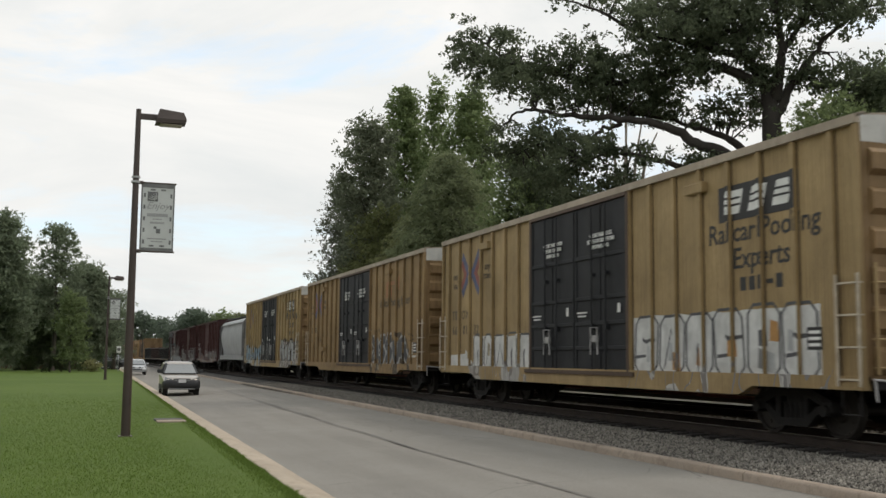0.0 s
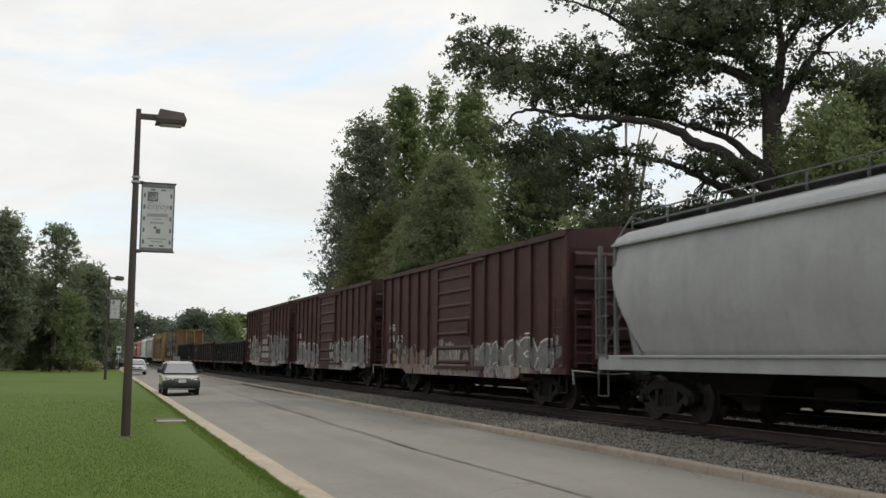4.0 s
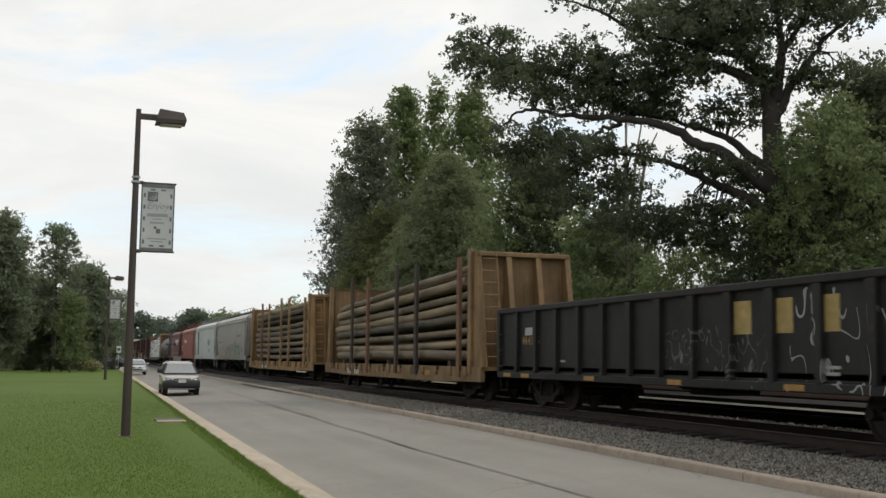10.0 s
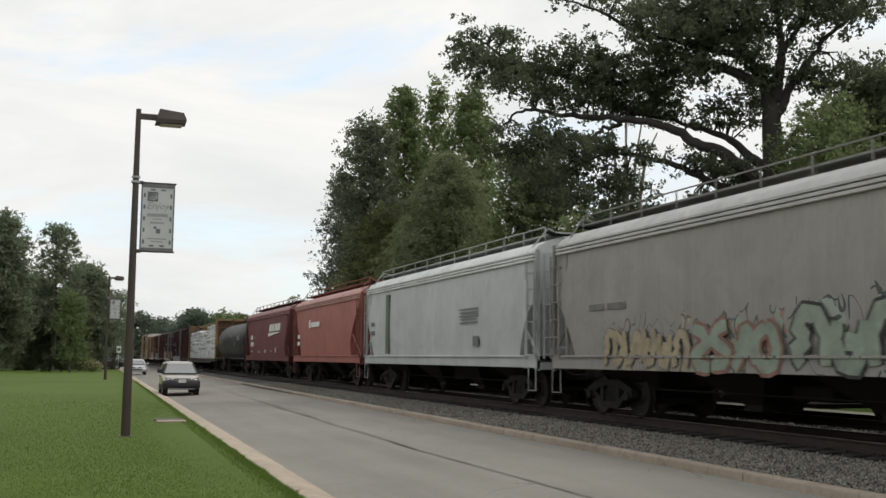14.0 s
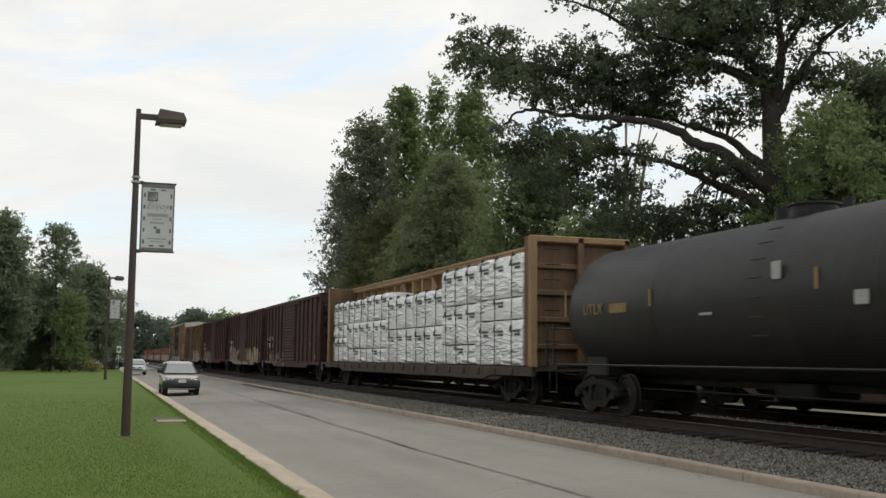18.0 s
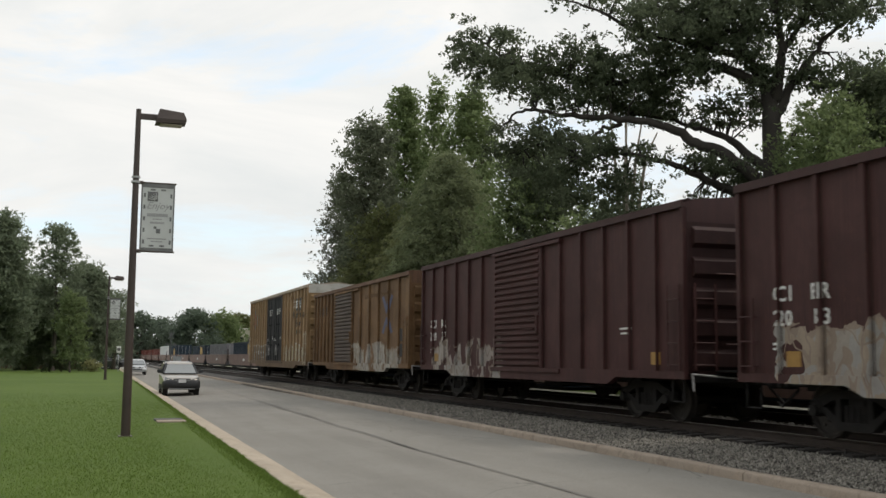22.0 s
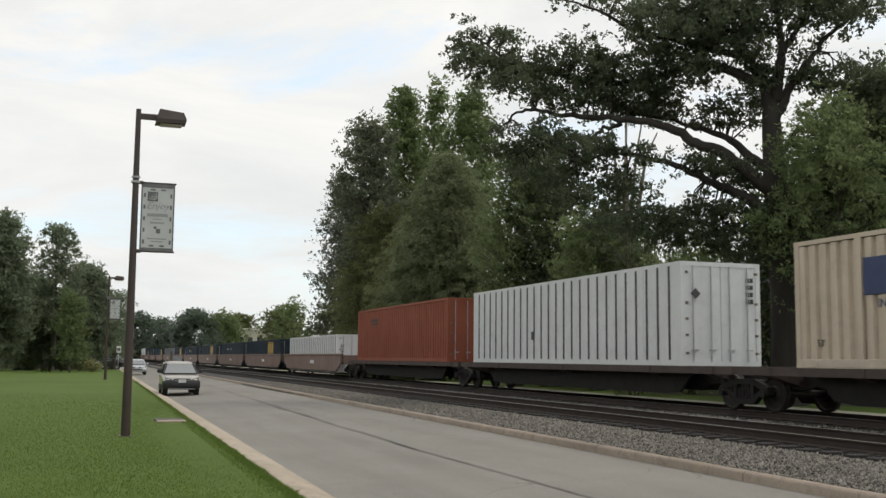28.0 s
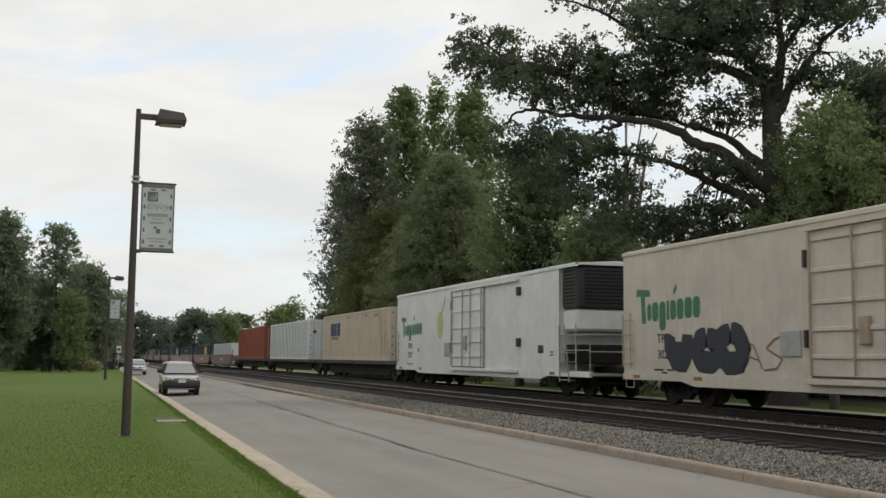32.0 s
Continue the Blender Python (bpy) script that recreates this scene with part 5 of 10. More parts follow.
def concrete_material(name, col, wear=0.5):
    """Old concrete: exposed aggregate, dark runs of damp and dirt, pale scrapes."""
    n = Nodes(name).set(0.88, 0, 0.25)
    v = n.coords()
    big, mid, fine, grit = n.noise(v, 0.5, 4, 0.6), n.noise(v, 4.0, 6, 0.72, 0.5), n.noise(v, 38.0, 4, 0.75), n.noise(v, 130.0, 2, 0.6)
    c = n.mix(n.ramp(big, 0.3, 0.7), tuple(x * 0.82 for x in col), tuple(min(1, x * 1.1) for x in col))
    c = n.mix(n.math("MULTIPLY", n.ramp(mid, 0.48, 0.68), wear), c, tuple(x * k for x, k in zip(col, (0.42, 0.40, 0.38))))
    c = n.mix(n.math("MULTIPLY", n.ramp(n.noise(v, 1.7, 5, 0.7), 0.56, 0.7), wear * 0.7), c, tuple(min(1, x * k) for x, k in zip(col, (1.2, 1.12, 1.0))))
    c = n.mix(n.math("MULTIPLY", n.ramp(fine, 0.45, 0.75), 0.45), c, tuple(x * 0.5 for x in col))
    n.base(n.mix(n.math("MULTIPLY", n.ramp(grit, 0.5, 0.8), 0.3), c, tuple(x * 0.35 for x in col)))
    n.bump(n.math("ADD", fine, n.math("MULTIPLY", mid, 0.6)), 0.5, 0.012)
    return n.m


GRASS = ground_material()
ASPHALT = asphalt_material()
KERB = concrete_material("kerb_concrete", (0.50, 0.42, 0.33))
KERB_R = concrete_material("track_side_kerb_concrete", (0.36, 0.295, 0.235), 0.6)
TAR = surface("tar_seam", (0.150, 0.140, 0.128), 0.7, 0, 0.3, 3.0, 30.0, 0.2)


def ballast_material():
    n = Nodes("granite_ballast").set(0.85, 0, 0.25)
    v = n.coords()
    vo = n.add("ShaderNodeTexVoronoi", Scale=15.0)
    n.link(v, vo.inputs["Vector"])
    sp = n.add("ShaderNodeSeparateColor")
    n.link(vo.outputs["Color"], sp.inputs["Color"])
    col = n.mix(sp.outputs["Red"], (0.07, 0.066, 0.062), (0.235, 0.226, 0.212))
    col = n.mix(n.ramp(vo.outputs["Distance"], 0.2, 0.75), col, (0.04, 0.037, 0.034))
    col = n.mix(n.math("MULTIPLY", n.ramp(n.noise(v, 0.6, 4), 0.4, 0.7), 0.35), col, (0.12, 0.10, 0.085))
    n.base(col)
    n.bump(vo.outputs["Distance"], 0.9, 0.05)
    return n.m


def stone_material():
    n = Nodes("ballast_stone").set(0.85, 0, 0.25)
    g = n.add("ShaderNodeNewGeometry")
    col = n.mix(g.outputs["Random Per Island"], (0.035, 0.031, 0.026), (0.335, 0.312, 0.268))
    f = n.noise(n.coords(), 30.0, 4)
    col = n.mix(n.math("MULTIPLY", f, 0.4), col, (0.10, 0.09, 0.08))
    n.base(col)
    n.bump(f, 0.3, 0.01)
    return n.m


BALLAST = ballast_material()
STONE = stone_material()
YS = [-900, -300, -100, -40, -10, 0, 6, 9, 12, 15, 18, 21, 25, 30, 36, 43, 52, 64, 80, 100, 125, 160, 220, 320, 500, 900, 2500]


def z_lawn(x, y):
    return 0.07 + 0.02 * math.sin(x * 0.5 + 1) * math.sin(y * 0.21)


def strip(name, label, category, mat, fx, kind="structure", ys=None):
    rows = [[(x, y, z) for x, z in fx(y)] for y in (ys or YS)]
    return solid(name, Shape().loft(rows), mat, label, category, kind=kind, smooth=60)


def lawn_profile(y):
    xl = kerb_left(y) - 0.5
    out = [(-2500, 0.1), (-300, 0.1), (-60, 0.1)]
    out += [(x, z_lawn(x, y)) for x in (-25, -14, -8, -5, -3, -1.5, -0.5, 0.5, 1.3)]
    out += [(xl - 0.2, 0.085), (xl + 0.02, 0.075), (xl + 0.05, -0.25), (kerb_right(y) + 0.2, -0.2), (10.0, 0.05), (19.3, 0.1), (20.2, 0.26), (23.0, 0.3), (40, 0.35), (120, 0.4), (2500, 0.4)]
    return out


strip("ground", "mown green lawn and rough grass behind the railway", "ground", GRASS, lawn_profile)
strip("road", "worn grey asphalt street beside the railway", "road", ASPHALT, lambda y: [(kerb_left(y) - 0.02, -0.005), (kerb_left(y) + 1.0, 0.03), (kerb_left(y) + 2.6, 0.10), (kerb_right(y) - 1.2, 0.155), (kerb_right(y) + 0.02, 0.17)], ys=[y for y in YS if y <= 320])
strip("track_bed", "grey crushed-stone track bed under both tracks", "ballast", BALLAST, lambda y: [(kerb_right(y) + 0.12, 0.20), (9.3, 0.27), (10.3, 0.31), (10.75, 0.315), (11.0, 0.305), (13.8, 0.31), (14.1, 0.36), (14.6, 0.31), (15.2, 0.36), (15.5, 0.33), (18.3, 0.33), (18.6, 0.36), (19.2, 0.25), (19.7, 0.12)], ys=[y for y in YS if y <= 900])

seam = []
for i in range(60):
    y = 3 + i * 1.1 if i < 45 else 52.5 + (i - 45) * 2.5
    x = 5.86 + 0.026 * max(0.0, y - 19) + 0.06 * noise.noise((0.3, y * 0.25, 0)) + 0.02 * noise.noise((4.3, y * 1.3, 0))
    w = 0.012 + 0.045 * abs(noise.noise((9.1, y * 0.7, 0)))
    z = 0.112 + 0.034 * (x - 5.7) + 0.006
    seam.append([(x - w, y, z - 0.001), (x + w, y, z + 0.001)])
solid("tar_seam", Shape().loft(seam), TAR, "dark tar-filled seam along the asphalt", "road seam", kind="structure")

# kerbs in cast lengths with open joints
kl = thing("kerb_left_side", "pale rolled concrete kerb along the lawn", "kerb", kind="structure")
kr = thing("kerb_right_side", "upright worn concrete kerb along the ballast", "kerb", kind="structure")


def kerb_piece(run, mat, a, b, profile):
    """One cast length, its edge chipped and slightly out of line."""
    rows = []
    k = 8
    for i in range(k + 1):
        yy = a + (b - a) * i / k
        rows.append([(x + 0.008 * noise.noise((yy * 2.3, z * 9 + x, 1.7)), yy, z + 0.007 * noise.noise((yy * 3.1, x * 5, 4.2)) if z > -0.1 else z) for x, z in profile(yy)])
    part("kerb_stone", Shape().loft(rows, close=True, caps=True), mat, run, smooth=50)


def rolled_profile(yy):
    x = kerb_left(yy)
    return [(x - 0.50, -0.2), (x - 0.50, 0.095), (x - 0.36, 0.115), (x - 0.24, 0.09), (x - 0.1, 0.03), (x + 0.0, 0.008), (x + 0.0, -0.2)]


def upright_profile(yy):
    x = kerb_right(yy)
    return [(x, -0.15), (x, 0.265), (x + 0.03, 0.298), (x + 0.14, 0.303), (x + 0.165, 0.28), (x + 0.165, -0.15)]


for i in range(-14, 49):
    kerb_piece(kl, KERB, 1.0 + i * 3.05 + 0.012, 1.0 + (i + 1) * 3.05 - 0.012, rolled_profile)
for i in range(-12, 33):
    kerb_piece(kr, KERB_R, 12.07 + i * 4.3 + 0.012, 12.07 + (i + 1) * 4.3 - 0.012, upright_profile)


# rails and sleepers
def rail_profile(x):
    return [(x - 0.07, 0.0), (x + 0.07, 0.0), (x + 0.07, 0.02), (x + 0.012, 0.04), (x + 0.012, 0.13), (x + 0.036, 0.145), (x + 0.036, 0.17), (x - 0.036, 0.17), (x - 0.036, 0.145), (x - 0.012, 0.13), (x - 0.012, 0.04), (x - 0.07, 0.02)]


TRACKS = []
for name, cx in (("track_near", TRACK_A), ("track_far", TRACK_B)):
    tk = thing(name, "standard gauge railway track on timber sleepers", "railway track", "the two tracks", at=(cx, 0, 0), kind="structure")
    for x in (-0.752, 0.752):
        r = part("rail", Shape().prism(rail_profile(x), -900, 1000), RAIL_SIDE, tk, "rusty steel rail with a bright worn head", at=(0, 0, RAIL - 0.17))
        part("rail_head", Shape().box(x - 0.03, x + 0.03, -900, 1000, 0.1705, 0.1735), RAIL_TOP, r)
    TRACKS.append(tk)


# ---- leaves and trees ----
def leaf_material(name, dark, light, back=0.48):
    n = Nodes(name).set(0.65, 0, 0.12)
    g = n.add("ShaderNodeNewGeometry")
    f = n.noise(n.coords(), 0.55, 4, 0.6)
    c = n.mix(g.outputs["Random Per Island"], dark, light)
    c = n.mix(n.math("MULTIPLY", n.ramp(f, 0.35, 0.7), 0.6), c, tuple(0.5 * (a + b) * 0.7 for a, b in zip(dark, light)))
    n.base(c)
    tr = n.add("ShaderNodeBsdfTranslucent")
    n.link(n.mix(0.5, c, tuple(min(1, x * 1.6) for x in light)), tr.inputs["Color"])
    mx = n.add("ShaderNodeMixShader")
    mx.inputs["Fac"].default_value = back
    n.link(n.b.outputs["BSDF"], mx.inputs[1])
    n.link(tr.outputs["BSDF"], mx.inputs[2])
    n.link(mx.outputs["Shader"], n.out.inputs["Surface"])
    return n.m


BARK = surface("tree_bark", (0.075, 0.062, 0.05), 0.95, 0, 0.4, 1.5, 12.0, 0.8, 0.04, stretch=(1, 1, 0.25))
BARK_PALE = surface("pale_bark", (0.22, 0.19, 0.15), 0.95, 0, 0.35, 1.5, 12.0, 0.6, 0.03, stretch=(1, 1, 0.25))
LEAF_OAK = leaf_material("oak_leaves", (0.044, 0.058, 0.035), (0.122, 0.146, 0.088))
LEAF_GREEN = leaf_material("green_leaves", (0.090, 0.124, 0.056), (0.215, 0.266, 0.122))
LEAF_OLIVE = leaf_material("olive_leaves", (0.078, 0.090, 0.038), (0.180, 0.196, 0.086))
LEAF_SILVER = leaf_material("silvery_leaves", (0.088, 0.096, 0.072), (0.195, 0.208, 0.160))
LEAF_DUSKY = leaf_material("dusky_leaves", (0.092, 0.108, 0.072), (0.195, 0.216, 0.146))
LEAF_EVER = leaf_material("evergreen_sprays", (0.104, 0.130, 0.072), (0.236, 0.266, 0.146))
LEAF_EVER_OLIVE = leaf_material("olive_evergreen_sprays", (0.118, 0.132, 0.064), (0.252, 0.266, 0.126))
LEAF_DARK = leaf_material("dark_needles", (0.064, 0.086, 0.043), (0.150, 0.184, 0.092))
LEAF_LAWN = leaf_material("lawn_tree_leaves", (0.112, 0.142, 0.094), (0.236, 0.276, 0.182))
# distant leaves: air haze is put into this greyer leaf colour
LEAF_HAZE = leaf_material("distant_leaves", (0.090, 0.120, 0.090), (0.165, 0.200, 0.150))


def leaf_mesh(name, centres, spread, per, size, rng, flat=0.6, aspect=0.55, tufts=5, tight=0.36, along=None):
    """Small leaves in loose sprays round the given centres (k, 3), gathered in tufts; spread: metres, one for each centre.
    along: a direction for each centre, which its leaves follow."""
    k = len(centres)
    tn = max(1, per // tufts)
    c = np.repeat(centres, tufts, axis=0)
    sp = np.repeat(spread, tufts)[:, None]
    c = c + rng.normal(size=c.shape) * sp * np.array([1.0, 1.0, flat])
    c, sp = np.repeat(c, tn, axis=0), np.repeat(sp, tn, axis=0)
    n = len(c)
    c = c + rng.normal(size=(n, 3)) * sp * tight * np.array([1.0, 1.0, 0.75])
    u = rng.normal(size=(n, 3))
    if along is not None:
        u = u * 0.45 + np.repeat(along, tufts * tn, axis=0)
    u /= np.linalg.norm(u, axis=1)[:, None] + 1e-9
    w = rng.normal(size=(n, 3)) + np.array([0, 0, 0.9])
    v = np.cross(u, w)
    v /= np.linalg.norm(v, axis=1)[:, None] + 1e-9
    s = size * rng.uniform(0.6, 1.4, size=(n, 1))
    a, b = u * s, v * s * aspect
    verts = np.stack([c - a, c + b * 0.9 - a * 0.1, c + a, c - b * 0.9 - a * 0.1], axis=1).reshape(-1, 3)
    me = bpy.data.meshes.new(name)
    me.vertices.add(4 * n)
    me.vertices.foreach_set("co", verts.astype(np.float32).ravel())
    me.loops.add(4 * n)
    me.loops.foreach_set("vertex_index", np.arange(4 * n, dtype=np.int32))
    me.polygons.add(n)
    me.polygons.foreach_set("loop_start", np.arange(0, 4 * n, 4, dtype=np.int32))
    me.polygons.foreach_set("loop_total", np.full(n, 4, dtype=np.int32))
    me.update(calc_edges=True)
    return me


def sprays(clumps, density, rng, shell=0.55):
    """Spray centres inside ellipsoids (x, y, z, rx, ry, rz), more of them near the skin."""
    out = []
    for x, y, z, rx, ry, rz in clumps:
        n = max(4, int(density * rx * ry * rz))
        d = rng.normal(size=(n, 3))
        d /= np.linalg.norm(d, axis=1)[:, None]
        r = rng.uniform(shell, 1.0, size=(n, 1)) ** 0.7
        wob = 1 + 0.22 * np.sin(d[:, :1] * 5 + x) * np.cos(d[:, 2:] * 4 + z)
        out.append(np.array([x, y, z]) + d * r * wob * np.array([rx, ry, rz]))
    return np.concatenate(out)


def limb_points(a, b, sag, rng, k=6, wob=0.12):
    a, b = Vector(a), Vector(b)
    ln = (b - a).length
    pts = []
    for i in range(k + 1):
        u = i / k
        p = a.lerp(b, u) + Vector((0, 0, sag * math.sin(math.pi * u)))
        if 0 < i < k:
            p += Vector(rng.normal(size=3) * wob * ln / k)
        pts.append(p)
    return pts


def broadleaf(label, base, height, crown, leaf, seed, per=14, size=0.16, trunk=0.25, density=3.0, spread=0.45, bark=None, group="", name="tree", tall=0.75, limbs=9, fork=0.35, shell=0.5, tufts=5, tight=0.36):
    """A tree of trunk, limbs and crown. crown: (radius, from height, n of clumps, clump radius); the crown narrows upwards."""
    rng = np.random.default_rng(seed)
    t = thing(name, label, "tree", group, at=base)
    lean = rng.normal(size=2) * 0.02 * height
    tp = [Vector((lean[0] * (u ** 1.5) + 0.12 * math.sin(5 * u + seed), lean[1] * (u ** 1.5) + 0.1 * math.cos(4 * u + seed), u * height * 0.9)) for u in (0, 0.06, 0.15, 0.3, 0.45, 0.6, 0.8, 1.0)]
    s = Shape().tube([Vector((0, 0, -0.2))] + tp[0:], [trunk * 1.45, trunk * 1.25, trunk * 1.02, trunk * 0.92, trunk * 0.8, trunk * 0.62, trunk * 0.45, trunk * 0.22, trunk * 0.06], 10)
    part("trunk", s, bark or BARK, t, smooth=60)
    R, z0, nc, cr = crown
    cl = []
    for i in range(nc):
        u = (i + 0.5) / nc
        z = z0 + (height - z0) * (u ** 0.9)
        rr = R * (math.sin(math.pi * (0.22 + 0.74 * u)) ** 0.8)
        a = i * 2.4 + rng.uniform(-0.4, 0.4)
        q = rr * rng.uniform(0.45, 0.95)
        k = cr * rng.uniform(0.7, 1.25)
        cl.append((q * math.cos(a), q * math.sin(a), z, k, k, k * tall))
    cl.append((0, 0, height - cr * 0.6, cr * 0.8, cr * 0.8, cr * 0.8))
    lm = Shape()
    for x, y, z, rx, ry, rz in cl[:limbs * 4]:
        z1 = max(height * fork, z - math.hypot(x, y) * 0.8)
        u = min(0.95, z1 / (height * 0.9))
        i = max(0, min(len(tp) - 2, int(u * 7)))
        a = tp[i].lerp(tp[i + 1], 0.5)
        a.z = z1
        r = trunk * 0.35 * (1 - 0.6 * u)
        pts = limb_points(a, (x, y, z + rz * 0.3), 0.15, rng)
        lm.tube(pts, [r * (1 - 0.85 * q / 6) for q in range(7)], 6)
        for _ in range(3):
            e = Vector((x, y, z)) + Vector(rng.normal(size=3) * 0.6 * np.array([rx, ry, rz]))
            lm.tube(limb_points(pts[4], e, 0.05, rng, 4), [r * 0.3, r * 0.25, r * 0.2, r * 0.14, r * 0.06], 5)
    part("branching", lm, bark or BARK, t, smooth=60)["kind"] = "stuff"
    c = sprays(cl, density, rng, shell)
    part("crown", leaf_mesh("crown", c, rng.uniform(0.6, 1.3, len(c)) * spread, per, size, rng, tufts=tufts, tight=tight), leaf, t)
    return t


# ---- trees beside and behind the railway ----
def curved(pts, k=4):
    """A smooth line through the points (Catmull-Rom), k steps to each stretch."""
    p = [Vector(q) for q in pts]
    p = [2 * p[0] - p[1]] + p + [2 * p[-1] - p[-2]]
    out = []
    for i in range(1, len(p) - 2):
        a, b, c, d = p[i - 1:i + 3]
        for j in range(k):
            u = j / k
            out.append(0.5 * (2 * b + (c - a) * u + (2 * a - 5 * b + 4 * c - d) * u * u + (3 * b - a - 3 * c + d) * u ** 3))
    return out + [p[-2]]


OAK_BARK = surface("oak_bark", (0.042, 0.036, 0.030), 0.95, 0, 0.4, 1.5, 12.0, 0.8, 0.04, stretch=(1, 1, 0.25))


def oak():
    rng = np.random.default_rng(5)
    # local x runs across the line of sight, so that the limbs spread along the railway
    t = thing("oak_tree", "large old oak with heavy spreading limbs and dark leaves", "tree", "", at=pose(22.9, 30.3, 0.3, 0, 0, -36.5))
    part("trunk", Shape().tube(curved([(0.1, 0, -0.3), (0.05, 0, 0.8), (0.03, 0, 3.0), (-0.05, 0.05, 5.8), (-0.15, 0.05, 7.4), (-0.2, 0, 8.9), (-0.28, 0, 10.6)], 3),
                               [0.85, 0.72, 0.6, 0.53, 0.5, 0.47, 0.45, 0.44, 0.43, 0.43, 0.43, 0.42, 0.41, 0.40, 0.39, 0.37, 0.35, 0.31, 0.26], 14), OAK_BARK, t, smooth=60)
    wood_pts = []

    def limb(pts, r, depth, r1=0.03):
        """pts: (across, up); depth: how far it leads away from or towards the road."""
        k = len(pts)
        line = curved([(x, depth * i / (k - 1), z) for i, (x, z) in enumerate(pts)])
        n = len(line)
        line = [p + Vector(rng.normal(size=3) * 0.035) if 0 < i < n - 1 else p for i, p in enumerate(line)]
        wood_pts.extend(line)
        return part("limb", Shape().tube(line, [r + (r1 - r) * (i / (n - 1)) ** 0.8 for i in range(n)], 9), OAK_BARK, t, smooth=60)
    limb([(-0.28, 10.4), (-0.5, 11.4), (-0.87, 12.2), (-1.28, 13.2), (-1.6, 14.3), (-1.9, 15.6)], 0.24, 0.8)
    limb([(-0.2, 10.3), (0.05, 11.6), (0.2, 12.5), (0.08, 13.4), (0.0, 14.3), (-0.06, 15.6)], 0.25, -0.4)
    limb([(0.18, 12.4), (0.53, 12.9), (0.98, 13.5), (1.46, 14.1), (2.2, 14.9)], 0.13, -0.5)
    limb([(-0.15, 9.9), (0.35, 10.9), (0.87, 11.7), (1.23, 12.3), (1.77, 13.0), (2.5, 13.6), (3.2, 14.0)], 0.2, 0.6)
    limb([(-0.1, 8.0), (-1.03, 8.75), (-1.47, 9.3), (-2.24, 9.75), (-3.16, 10.15), (-4.2, 10.6), (-5.3, 10.8)], 0.21, 1.6)
    limb([(-0.05, 7.2), (-1.18, 8.2), (-1.9, 8.8), (-2.8, 9.2), (-3.5, 9.65), (-4.2, 9.95), (-5.5, 10.2), (-6.65, 10.28), (-7.6, 10.4), (-8.5, 10.62), (-9.2, 10.5), (-9.8, 9.95)], 0.27, -1.2)
    limb([(-0.05, 6.3), (-1.26, 7.2), (-2.1, 7.6), (-2.8, 7.95), (-3.7, 8.35), (-4.7, 8.6), (-5.8, 8.68), (-6.8, 8.5)], 0.22, -2.0)
    limb([(-5.5, 10.15), (-6.1, 9.95), (-6.6, 9.6), (-7.6, 9.55), (-8.6, 9.35), (-9.3, 9.0)], 0.09, -0.8)
    limb([(-0.5, 11.3), (-2.2, 12.1), (-3.85, 11.95), (-5.5, 11.75), (-7.2, 12.05), (-8.7, 12.5), (-10.0, 12.9), (-11.1, 13.3), (-12.0, 13.2)], 0.19, 0.9)
    limb([(-9.6, 12.75), (-10.3, 13.3), (-10.9, 13.8), (-11.4, 14.1)], 0.07, 0.4)
    limb([(-0.9, 12.2), (-2.4, 12.75), (-3.8, 13.15), (-5.05, 13.5), (-5.7, 13.95), (-6.5, 14.4), (-7.6, 14.75)], 0.15, -0.9)
    limb([(-1.25, 13.2), (-2.6, 14.0), (-4.0, 14.5), (-5.0, 15.1)], 0.11, 0.5)
    limb([(0.0, 8.6), (0.6, 9.5), (1.35, 9.9), (2.3, 9.9)], 0.12, 1.0)
    limb([(0.0, 5.2), (0.9, 5.9), (1.9, 6.2)], 0.1, -1.0)
    W = np.array([tuple(p) for p in wood_pts])
    # masses of foliage (across, up, half width, half height), and the gaps that the sky shows through
    masses = ((-11.0, 13.75, 1.35, 0.75), (-10.8, 12.75, 1.6, 0.5), (-9.2, 12.2, 1.5, 0.85), (-7.4, 12.45, 1.7, 1.15), (-5.3, 12.0, 1.9, 1.3), (-3.6, 11.5, 1.5, 1.2), (-7.0, 11.2, 2.1, 0.6),
              (-3.6, 13.4, 1.9, 1.15), (-2.0, 13.7, 1.6, 1.2), (-5.6, 14.6, 2.3, 0.45), (-0.4, 13.5, 1.2, 1.2), (1.5, 13.5, 1.4, 0.8), (2.8, 14.1, 1.3, 0.5), (0.7, 14.4, 1.6, 0.5), (-2.6, 14.6, 1.8, 0.45), (2.2, 11.2, 1.3, 0.6))
    low = ((-8.5, 9.55, 1.5, 0.75), (-9.6, 9.0, 0.9, 0.5), (-6.3, 9.0, 1.4, 0.85), (-7.9, 8.2, 1.2, 0.5), (-6.5, 7.6, 1.6, 0.7), (-1.8, 12.1, 1.3, 0.4), (-2.1, 10.4, 0.9, 0.4), (-3.0, 6.2, 1.7, 0.9), (-1.2, 6.1, 1.5, 1.2), (0.8, 6.4, 1.7, 1.4), (-4.8, 6.2, 1.8, 0.7),
           (-1.2, 7.9, 0.9, 0.5), (-0.5, 11.6, 0.7, 0.9), (1.0, 11.6, 0.7, 0.6), (-2.6, 8.35, 1.0, 0.5), (-0.8, 10.3, 0.5, 0.7), (-4.9, 9.35, 0.7, 0.55), (-1.9, 10.7, 0.8, 0.5), (-4.4, 8.2, 0.7, 0.4), (1.6, 8.2, 1.2, 1.0), (3.1, 11.0, 0.9, 0.9))
